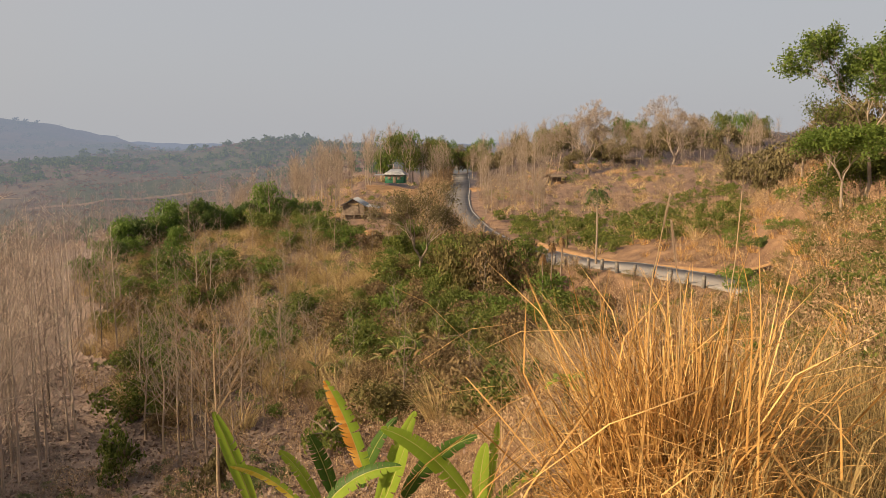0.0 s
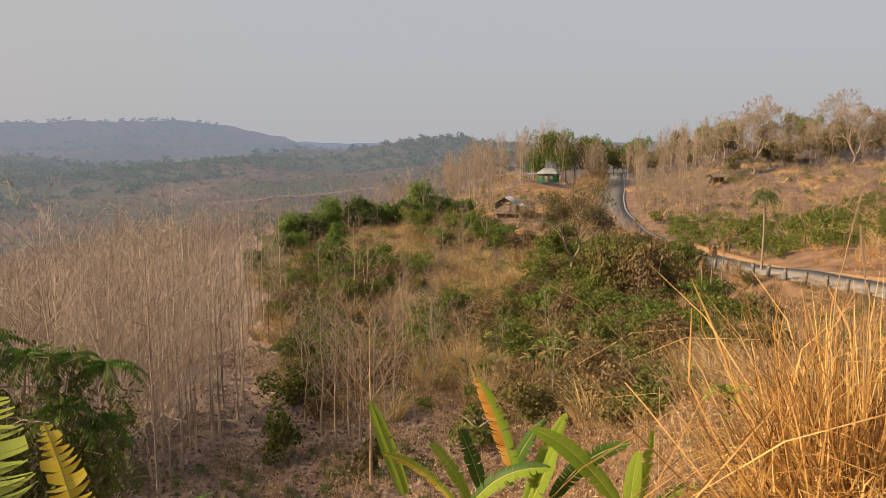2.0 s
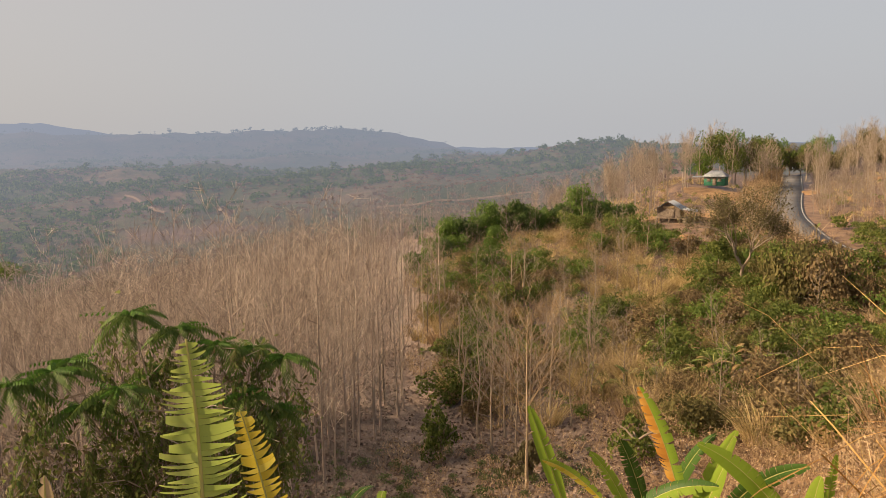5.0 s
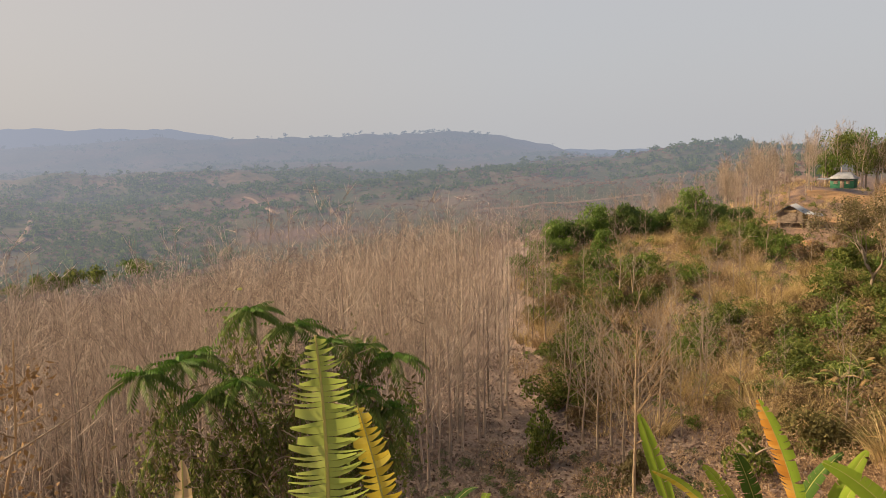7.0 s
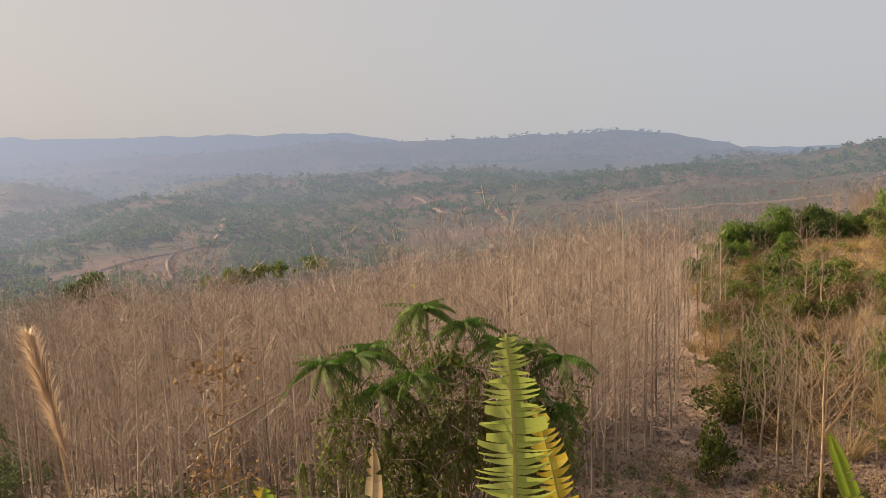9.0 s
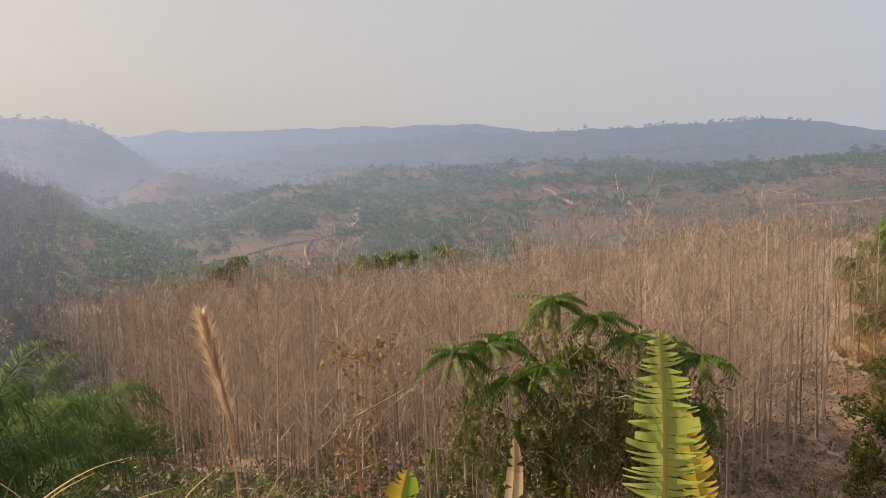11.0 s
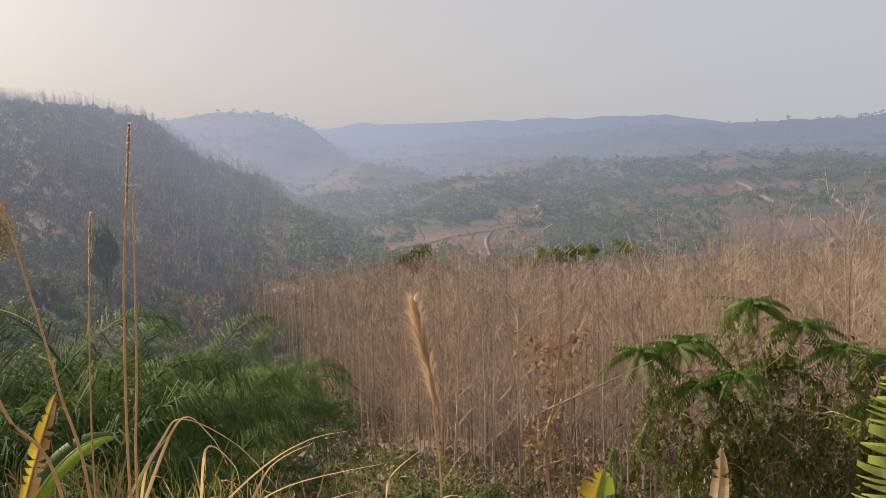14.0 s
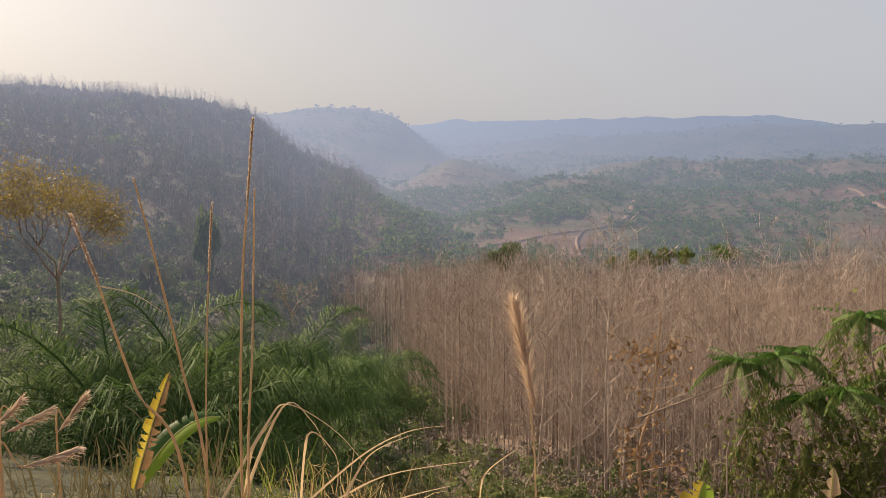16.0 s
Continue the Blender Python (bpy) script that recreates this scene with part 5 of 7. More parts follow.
def far_track(label, bearings, width):
    """A worn track that follows every fold of the far ground."""
    line = smooth_line([polar(a, d) for a, d in bearings], 1.0)
    t = np.gradient(line, axis=0)
    t /= np.linalg.norm(t, axis=1)[:, None]
    nrm = np.stack([t[:, 1], -t[:, 0]], -1)
    wide = width * (1 + 0.5 * value_noise(np.arange(len(line)) / 9.0, np.zeros(len(line)), 61))[:, None]
    cols = []
    for f in np.linspace(-0.5, 0.5, 5):
        p = line + nrm * wide * f
        cols.append(np.column_stack([p, sheet_height(p[:, 0], p[:, 1]) + 0.75 - 1.1 * abs(f)]))
    k = len(line)
    i, j = np.meshgrid(np.arange(4), np.arange(k - 1), indexing="ij")
    Q = np.stack([i * k + j, (i + 1) * k + j, (i + 1) * k + j + 1, i * k + j + 1], -1)
    return tagged(new("far_track", quad_mesh("far_track", np.concatenate(cols), Q, M_TRACK_FAR, True)), label, "track", kind="structure")


far_track("pale dirt track winding over the distant hill", ((60.6, 461), (60.7, 420), (60.9, 382), (61.5, 354), (63.7, 328), (66.3, 314), (68.1, 296), (70.7, 285), (72.4, 274)), 2.1)
far_track("pale dirt track down the distant hill", ((64.4, 325), (64.9, 293), (64.6, 267)), 1.3)
far_track("pale dirt track over the distant hill", ((46.6, 458), (45.7, 443), (44.6, 391), (44.0, 374)), 2.6)
far_track("pale dirt track down the distant slope", ((40.7, 410), (40.2, 379), (39.5, 331)), 1.8)
far_track("pale dirt track along the brown slope", ((29.5, 315), (26.0, 313), (22.4, 315), (19.6, 320), (16.9, 324)), 1.8)

# ---- single trees ----
M_OLIVE = plant_material("grey_olive_leaves", [(0.09, 0.075, 0.035), (0.16, 0.13, 0.06), (0.24, 0.20, 0.10)], 0.8, 0.25)
M_GREY_TWIG = plant_material("grey_brown_twigs", [(0.16, 0.122, 0.092), (0.32, 0.25, 0.19), (0.48, 0.385, 0.30)], 0.9, 0.0)
M_YELLOW_LEAF = plant_material("sparse_yellow_leaves", [(0.15, 0.115, 0.035), (0.26, 0.20, 0.06), (0.38, 0.30, 0.10)], 0.7, 0.35)


def put(ob, az, d, turn=None, scale=1.0, lift=-0.1):
    x, y, z = at_ground(az, d, lift)
    ob.matrix_basis = pose(x, y, z, 0, 0, RNG.uniform(0, 360) if turn is None else turn) @ Matrix.Diagonal((scale, scale, scale, 1))
    return ob


def put_copy(ob, az, d, scale=1.0, lift=-0.1):
    x, y, z = at_ground(az, d, lift)
    return copy_thing_scaled(ob, pose(x, y, z, 0, 0, RNG.uniform(0, 360)) @ Matrix.Diagonal((scale, scale, scale, 1)))


def leafy(name, label, group, seed, h, crown, leaves, leaf, mat, low=0.3, lobes=9, flat=0.85, trunk_r=0.16):
    t, c = leafy_tree(seed, h, crown, leaves, leaf, trunk_r, low, lobes, flat)
    return tree_thing(name, label, "tree", group, t, c, M_TRUNK, mat)


def spread_put(protos, spots):
    """Plants (bearing, distance, scale) with the patterns in turn."""
    for i, (a, d, s) in enumerate(spots):
        ob = protos[i % len(protos)]
        if i < len(protos):
            put(ob, a, d, scale=s)
        else:
            put_copy(ob, a, d, s)


# mango trees on the edge of the spur
mango = [leafy("mango_tree", "dense round dark green mango tree on the spur", "mango trees", 400 + i, 4.6, 2.3, 3000, 0.22, M_LEAF_DARK if i == 2 else M_MANGO, 0.10, 14, 0.95) for i in range(3)]
spread_put(mango, ((24.6, 86, 0.77), (23.2, 89, 1.12), (22.0, 90, 0.94), (20.4, 93, 1.18), (19.3, 93, 0.83), (18.4, 95, 1.12), (17.2, 97, 0.94), (16.3, 99, 0.83),
                   (15.0, 101, 0.83), (13.2, 103, 1.36), (11.8, 105, 0.94), (12.4, 101, 0.71), (19.6, 86, 0.71), (25.6, 80, 0.83), (10.8, 109, 0.71), (21.2, 91, 0.89), (22.6, 86, 0.71), (17.8, 93, 0.83), (14.2, 104, 0.83), (16.8, 95, 0.77), (23.9, 83, 0.71), (12.2, 108, 0.89), (9.9, 112, 0.71)))
# tangled bushes below the bend of the road
bend = [leafy("bend_bush", ("tall tangled olive-brown bush below the road", "tall green creeper-hung bush below the road", "tall withered brown bush below the road")[i], "bushes below the road", 405 + i, 5.0, 2.1, 2200, 0.2, (M_BANK_SCRUB, M_LEAF, M_LEAF_RED)[i], 0.02, 13, 1.1, 0.08) for i in range(3)]
BEND_RNG = np.random.default_rng(63)
bend_spots = []
for i in range(46):
    a, d = BEND_RNG.uniform(-8.2, -0.6), BEND_RNG.uniform(62, 80)
    top = 1.6 + d * math.tan(radians(np.interp(a, [-8.2, -4.7, -4.1, -0.6], [-8.3, -7.8, -6.3, -6.1]) - BEND_RNG.uniform(0, 0.7)))
    bend_spots.append((a, d, min(1.3, max(0.3, (top - height(*polar(a, d))) / 5.2))))
spread_put(bend, bend_spots)
# woods round the green house and the end of the road
green = [leafy("broadleaf_tree", "tall dense green tree behind the house", "trees behind the house", 410 + i, 11.5, 4.2, 2300, 0.36, (M_LEAF, M_MANGO, M_OLIVE)[i], 0.16, 26, 1.15, 0.2) for i in range(3)]
spread_put(green, ((3.9, 178, 1.0), (2.9, 182, 1.05), (1.7, 186, 0.95), (0.7, 195, 1.05), (-0.2, 248, 1.0), (-1.2, 252, 0.9), (-2.2, 246, 0.8), (0.7, 240, 1.0), (0.1, 214, 0.95), (2.3, 172, 0.8), (-3.1, 262, 1.0),
                   (-5.8, 225, 0.85), (-7.4, 215, 0.8), (-8.9, 222, 0.85), (-9.6, 210, 0.75), (-13.2, 225, 0.9), (-14.3, 220, 0.85), (-18.6, 228, 0.9), (-20.3, 215, 0.95), (-21.6, 205, 0.9),
                   (-16.0, 215, 0.75), (-22.8, 215, 0.8)))
put(leafy("yellow_green_tree", "bright yellow-green tree beside the green house", "", 420, 7.5, 3.2, 1700, 0.4, M_LEAF_LIGHT, 0.15), 4.6, 168)
olive = [leafy("olive_scrub_tree", "dusty olive-brown scrub tree at the edge of the field", "field edge trees", 425 + i, 6.5, 3.4, 1500, 0.36, M_OLIVE, 0.12, 8, 0.8) for i in range(3)]
spread_put(olive, ((-9.6, 160, 0.9), (-11.9, 165, 1.0), (-12.9, 168, 0.8), (-15.4, 175, 0.95), (-16.6, 182, 1.0), (-18.2, 178, 0.85), (-21.0, 120, 0.8), (-22.3, 105, 0.9),
                   (-23.6, 92, 0.85), (-24.7, 86, 0.9), (-25.6, 80, 0.8), (-22.9, 118, 1.0), (-5.0, 200, 1.0), (-6.4, 195, 0.9), (-3.9, 205, 0.9), (-20.2, 165, 0.9), (-26.6, 84, 1.0), (-2.4, 232, 1.0),
                   (-28.4, 78, 1.0), (-30.3, 76, 1.0), *[(RNG.uniform(-23, -2.5), RNG.uniform(178, 228), RNG.uniform(0.8, 1.25)) for i in range(44)], (1.6, 92, 0.35), (2.2, 88, 0.4)))
# trees crowding the crest where the road goes over
spread_put([leafy("crest_tree", "dense olive-green tree where the road goes over the crest", "crest trees", 427 + i, 9.0, 3.2, 1600, 0.36, (M_LEAF, M_OLIVE)[i], 0.03, 11, 1.0) for i in range(2)],
           ((-0.6, 231, 1.0), (-1.2, 233, 0.9), (-1.9, 231, 1.0), (-2.6, 227, 0.8), (-0.1, 226, 0.85), (0.5, 222, 0.9), (-3.3, 222, 0.8)))
pale = []
for i in range(5):
    t, c = bare_tree(430 + i, RNG.uniform(8.5, 11.5), 2.4, 0.34, 20, 5, 0.085, 0.05, 1.3, 0.026)
    pale.append(tree_thing("bare_tree", "pale leafless tree with upswept branches", "tree", "bare trees on the ridge", t, c, M_GREY_TWIG, M_GREY_TWIG))
spots = [(RNG.uniform(-0.5, 5.5), RNG.uniform(164, 205), RNG.uniform(0.8, 1.15)) for i in range(22)]
spots += [(RNG.uniform(-8.0, -2.6), RNG.uniform(108, 150), RNG.uniform(0.35, 0.65)) for i in range(45)]
spots += [(RNG.uniform(5.0, 11.5), RNG.uniform(122, 175), RNG.uniform(0.75, 1.05)) for i in range(46)]
spots += [(RNG.uniform(-8.5, -2.2), RNG.uniform(150, 240), RNG.uniform(0.6, 1.05)) for i in range(60)]
spots += [(RNG.uniform(-24, -8.5), RNG.uniform(160, 225), RNG.uniform(0.6, 0.95)) for i in range(60)]
spots += [(RNG.uniform(9, 17), RNG.uniform(112, 150), RNG.uniform(0.5, 0.85)) for i in range(20)]
spread_put(pale, spots)


def bare_spreader(label, group, seed, h, trunk, levels, spread, r0, mat, splits=3, fine=0.004):
    t, c, tips = spreading_tree(seed, h, trunk, levels, spread, r0, True, splits, 0.0, fine)
    return tree_thing("spreading_tree", label, "tree", group, t, c, mat, mat), tips


big1, _ = bare_spreader("great leafless tree with a domed net of branches", "", 440, 14.0, 0.16, 7, 0.72, 0.24, M_GREY_TWIG, 3, 0.024)
put(big1, -10.9, 160)
big2, _ = bare_spreader("broad leafless tree with a wide crown of grey branches", "", 442, 12.5, 0.14, 7, 0.86, 0.24, M_GREY_TWIG, 3, 0.024)
put(big2, -17.0, 172)
big3, tips3 = bare_spreader("half-bare tree before the road with sparse green-brown leaves", "", 444, 10.2, 0.30, 5, 0.5, 0.20, M_TRUNK)
g3 = np.random.default_rng(5)
tc = np.array([t + g3.normal(0, 0.35, 3) for t, _ in tips3 for k in range(14)])
lb = Build()
lb.leaves(tc, g3.normal(size=(len(tc), 3)) + [0, 0, 0.6], 0.2, 0.10, g3)
part("leaves", lb.mesh("leaves", M_OLIVE), big3)
gb = leafy_blob(445, 6, 1.0, 900, 0.14, 1.2)
V, Q = gb.arrays()
lb = Build()
lb.add(V * 2.3 + [-1.6, 0.4, 2.6], Q)
part("creeper", lb.mesh("creeper", M_LEAF), big3, "green creeper round the trunk")
put(big3, 1.7, 72, turn=20, scale=0.92)

# trees above the cut bank
def bank_tree(label, seed, h, mat, leaf_count, trunk=0.35, spread=0.55, r0=0.16, leaf=0.22, top_only=0.0):
    leaf, leaf_count, r0, trunk, spread = leaf * 0.72, int(leaf_count * 1.8), r0 * 0.7, trunk + 0.12, spread * 0.85
    t, c, tips = spreading_tree(seed, h, trunk, 5, spread, r0)
    ob = tree_thing("bank_tree", label, "tree", "trees above the bank", t, c, M_TRUNK, M_TRUNK)
    g = np.random.default_rng(seed)
    P = np.array([q for q, _ in tips])
    if top_only:
        P = P[P[:, 2] > np.quantile(P[:, 2], top_only)]
    P = P[g.uniform(size=len(P)) < 0.5]
    C = np.repeat(P, max(1, leaf_count // len(P)), 0)
    C = C + g.normal(0, 0.24, C.shape)
    b = Build()
    b.leaves(C, g.normal(size=C.shape) + [0, 0, 0.7], leaf, leaf * 0.5, g)
    part("leaves", b.mesh("leaves", mat), ob)
    return ob


put(bank_tree("slender half-bare tree with a leafy green top", 451, 9.3, M_LEAF, 900, 0.40, 0.5, 0.15, 0.2, 0.55), -26.9, 48, turn=40, scale=0.86)
put(bank_tree("slender tree with small sparse withered leaves", 452, 9.0, M_OLIVE, 700, 0.36, 0.5, 0.12, 0.16), -27.9, 52, turn=10, scale=0.92)
put(bank_tree("tall green tree with fresh yellow-green leaves", 453, 10.2, M_LEAF_LIGHT, 9000, 0.28, 0.6, 0.15, 0.26), -29.2, 46, turn=80, scale=0.95)
put(bank_tree("tall green tree with dense mid-green leaves", 454, 10.5, M_LEAF, 8000, 0.3, 0.6, 0.16, 0.26), -30.6, 49, turn=120, scale=0.95)
put(bank_tree("low leaning tree with yellow-green leaves", 455, 5.6, M_LEAF_LIGHT, 5000, 0.3, 0.65, 0.11, 0.24), -28.2, 44, turn=200, scale=0.90)
put(bank_tree("tall green tree with fresh yellow-green leaves", 456, 9.5, M_LEAF_LIGHT, 7000, 0.3, 0.65, 0.15, 0.26), -33.0, 45, turn=30, scale=0.95)
bank_bush = [thing("bank_bush", "yellow-green bush with small leaves on the bank", "shrub", "bank bushes", me=leafy_blob(460 + i, 8, 1.0, 1100, 0.10, 0.8).mesh("bank_bush", M_LEAF_LIGHT if i else M_LEAF_DARK)) for i in range(3)]
spread_put(bank_bush, ((-25.4, 52, 1.1), (-22.6, 58, 1.6), (-23.7, 56, 1.5), (-24.6, 54, 1.2), (-21.6, 62, 1.4), (-25.8, 50, 1.0), (-27.6, 44, 0.8), (-30.2, 42, 1.0), (-29.3, 38, 0.7), (-26.4, 40, 0.8),
                       (-31, 36, 0.9), (-28, 33, 0.7), (-23.2, 68, 1.3), (-24.4, 66, 1.2), (-25.6, 64, 1.2), (-26.8, 60, 1.1), (-22.0, 72, 1.5), (-27.8, 58, 1.2), (-29.5, 55, 1.2), (-21.2, 76, 1.3), (-24.9, 74, 1.5), (-24, 46, 0.9), (-26, 34, 0.6)))

# ---- palms, papaya and bananas of the middle distance ----
def frond(b, base, d, L, drop, leaflets, ll, lw, g, rise=0.8):
    """One feathered palm frond."""
    d = np.asarray(d, float) / np.linalg.norm(d)
    s = np.linspace(0, 1, 9)
    P = np.asarray(base) + np.outer(s * L, d) + np.outer(L * (rise * s - drop * s ** 2.2), [0, 0, 1.0])
    b.tube(P, np.linspace(0.03, 0.006, 9) * L / 2.5, 3)
    T = np.gradient(P, axis=0)
    T /= np.linalg.norm(T, axis=1)[:, None]
    for i in range(leaflets):
        u = 0.15 + 0.85 * (i + 0.5) / leaflets
        p = np.array([np.interp(u, s, P[:, j]) for j in range(3)])
        t = T[min(8, int(u * 8))]
        sd = np.cross(t, [0, 0, 1.0])
        sd /= np.linalg.norm(sd) + 1e-9
        l = ll * (math.sin(math.pi * min(0.97, 0.12 + 0.86 * u)) ** 0.5) * g.uniform(0.85, 1.15)
        for sg in (-1, 1):
            q = sd * sg * 0.8 + t * 0.55 + g.normal(0, 0.13, 3)
            e1 = p + q * l * 0.5 + np.array([0, 0, 0.10 * l])
            e2 = p + q * l + np.array([0, 0, -0.55 * l * g.uniform(0.5, 1.3)])
            w = lw * (t - t.dot(q) * q / q.dot(q))
            b.ribbon(np.array([p, e1, e2]), [0.7, 1.0, 0.12], w)


def palm(label, category, seed, h, fronds, L, mat, r=0.13, drop=0.9, leaflets=26, ll=0.5, lw=0.018, skirt=0, group="", upright=1.3):
    g = np.random.default_rng(seed)
    t = thing("palm", label, category, group)
    if h > 0.2:
        b = Build()
        b.tube(np.array([[0, 0, -0.2], [0.05, 0, h * 0.5], [0.0, 0.08, h]]), [r * 1.3, r, r * 0.85], 7)
        part("trunk", b.mesh("trunk", M_TRUNK, True), t)
    for i in range(fronds):
        a = i * 2.399 + g.uniform(-0.2, 0.2)
        ri = upright - 1.2 * (i / fronds) + g.uniform(-0.1, 0.1)
        b = Build()
        frond(b, [0, 0, h], [math.cos(a), math.sin(a), 0], L * g.uniform(0.8, 1.1), drop * g.uniform(0.8, 1.2), leaflets, ll, lw, g, ri)
        part("frond", b.mesh("frond", mat), t)
    for i in range(skirt):
        a = i * 2.399
        b = Build()
        frond(b, [0, 0, h], [math.cos(a) * 0.3, math.sin(a) * 0.3, -0.2], L * 0.6, 1.3, 10, ll * 0.5, lw * 1.5, g, -0.2)
        part("dead_frond", b.mesh("dead_frond", M_DEAD), t, "hanging withered brown leaf")
    return t


put(palm("coconut palm with a rounded green crown", "palm", 470, 5.2, 16, 3.0, M_LEAF, 0.14, 0.9, 14, 0.7, 0.06), -19.3, 178)
put(palm("short palm in the field", "palm", 471, 1.0, 10, 2.2, M_LEAF, 0.14, 0.9, 12, 0.5, 0.05), -9.9, 152)
put(palm("slim papaya-like tree with a drooping dark green top", "tree", 472, 6.6, 12, 1.3, M_LEAF_DARK, 0.09, 1.5, 10, 0.4, 0.05), -11.7, 68.5)
for i, (a, d, hh) in enumerate(((-7.7, 57, 5.0), (-8.4, 58, 5.6), (-9.1, 61, 5.4), (-4.6, 70, 3.6))):
    put(palm("slim dying tree with a skirt of brown hanging leaves", "tree", 474 + i, hh, 3, 0.7, M_OLIVE, 0.055, 1.4, 8, 0.3, 0.04, 9, "dying trees by the road"), a, d)


def banana_plant(label, seed, h, leaves, L, w, mats, group=""):
    g = np.random.default_rng(seed)
    t = thing("banana_plant", label, "banana plant", group)
    b = Build()
    b.tube(np.array([[0, 0, -0.2], [0.03, 0, h * 0.5], [0, 0.03, h]]), [0.13, 0.10, 0.06], 8)
    part("stem", b.mesh("stem", M_OLIVE, True), t)
    for i in range(leaves):
        a = i * 2.399 + g.uniform(-0.4, 0.4)
        b = Build()
        m = mats[i % len(mats)]
        P = banana_leaf(b, np.array([0, 0, h * 0.92]), [math.cos(a), math.sin(a), 0], L * g.uniform(0.8, 1.1), w, g.uniform(0.5, 1.1), g.uniform(0.5, 1.3), 0.7, g)
        leaf = part("leaf", b.mesh("leaf", m), t, "hanging dead brown leaf" if m == M_DEAD else "")
        b = Build()
        b.tube(P, np.linspace(0.022, 0.006, len(P)), 4)
        part("midrib", b.mesh("midrib", M_MIDRIB), leaf)
    return t


bp = [banana_plant("banana plant with ragged green and brown leaves", 480 + i, RNG.uniform(1.6, 2.4), 8, 1.5, 0.17, [M_LEAF, M_DEAD, M_OLIVE, M_LEAF_LIGHT, M_DEAD], "hillside bananas") for i in range(3)]
spread_put(bp, ((3.6, 46, 1.0), (2.2, 47, 1.05), (0.6, 48, 1.0), (7.2, 46, 0.8), (11.6, 45, 0.7), (5.4, 52, 0.9), (4.6, 45, 0.9), (1.4, 45, 0.95), (8.4, 47, 0.8), (-0.4, 49, 0.9), (9.8, 46, 0.75), (-9.5, 82, 1.0), (-14.4, 80, 1.0), (-15.6, 78, 0.9), (-16.8, 76, 0.9),
                (12.6, 49, 0.7), (8.6, 53, 0.8), (-0.8, 54, 0.8), (4.2, 98, 0.6), (-3.0, 96, 0.7)))

# ---- bare trees at the foot of the spur ----
foot = []
for i in range(4):
    t, c = bare_tree(490 + i, RNG.uniform(7.0, 9.0), 2.2, 0.26, 17, 4, 0.085, 0.06, 0.9, 0.015)
    foot.append(tree_thing("bare_brown_tree", "leafless brown tree with many fine upswept twigs", "tree", "bare trees below the spur", t, c, M_TRUNK, M_GREY_TWIG))
spread_put(foot, ((20.3, 39, 1.0), (19.2, 42, 0.95), (21.4, 43, 0.9), (17.3, 44, 1.0), (15.6, 43, 0.9), (18.3, 37, 0.8), (22.6, 47, 0.9), (14.0, 42, 0.7), (24.2, 60, 0.9), (16.4, 36, 0.6),
                  *[(RNG.uniform(9, 25), RNG.uniform(44, 78), RNG.uniform(0.5, 0.95)) for i in range(15)]))
t, c = bare_tree(496, 7.6, 2.6, 0.30, 24, 6, 0.085, 0.03, 0.8, 0.012)
put(tree_thing("pale_trunk_tree", "leafless tree with a straight pale orange trunk", "tree", "", t, c, M_BARK_PALE, M_BRUSH), 17.6, 30)
put(leafy("young_mango", "young bushy mango tree with straw round its foot", "", 497, 3.2, 1.45, 1100, 0.2, M_LEAF, 0.04, 9, 1.0), 24.2, 38)
put(leafy("young_tree", "small bushy grey-green tree in the gully", "", 498, 2.2, 1.2, 700, 0.2, M_OLIVE, 0.05, 7, 1.0), 17.4, 32)
put(leafy("young_tree", "small bushy grey-green tree in the gully", "", 499, 2.4, 1.6, 900, 0.2, M_LEAF, 0.05, 7, 0.9), 9.2, 33)

# ---- trees of the valley and the far side ----
put(leafy("round_dark_tree", "round dark green tree at the end of the plantation", "", 500, 9.5, 4.2, 1800, 0.5, M_LEAF_DARK, 0.2), 70.3, 174, scale=1.35)
put(leafy("round_dark_tree", "low dark green tree at the end of the plantation", "", 501, 5.5, 3.0, 1200, 0.5, M_LEAF_DARK, 0.1), 68.4, 176, scale=1.45)
vt = [leafy("valley_tree", "fresh green round tree in the far valley", "far valley trees", 503 + i, 9, 4.2, 900, 0.6, M_LEAF, 0.08) for i in range(2)]
spread_put(vt, ((60.4, 236, 0.9), (59.3, 238, 0.95), (58.2, 240, 1.0), (57.0, 244, 0.85), (62.2, 232, 0.7), (61.3, 230, 0.6)))
put(leafy("bamboo_grove", "pale yellow-green bamboo grove in the far valley", "", 506, 8, 7.5, 1500, 0.7, M_LEAF_LIGHT, 0.02, 10, 0.9), 54.7, 250)
yt, _ = bare_spreader("slender tree with sparse yellowing leaves", "", 510, 12.5, 0.42, 5, 0.5, 0.13, M_TRUNK)
t, c, tips = spreading_tree(510, 12.5, 0.42, 5, 0.5, 0.13)
P = np.repeat(np.array([q for q, _ in tips]), 14, 0)
P = P + g3.normal(0, 0.55, P.shape)
lb = Build()
lb.leaves(P, g3.normal(size=P.shape), 0.17, 0.09, g3)
part("leaves", lb.mesh("leaves", M_YELLOW_LEAF), yt)
put(yt, 103.2, 62, scale=1.12)
put(leafy("creeper_tree", "tall narrow tree hung with green creepers", "", 512, 15, 2.4, 1400, 0.5, M_THICKET, 0.0, 12, 1.4, 0.14), 92.8, 128)
bone, _ = bare_spreader("dead white tree with bare forked branches", "", 514, 8, 0.25, 5, 0.7, 0.12, M_BARK_PALE)
put(bone, 86.9, 108)
vb = []
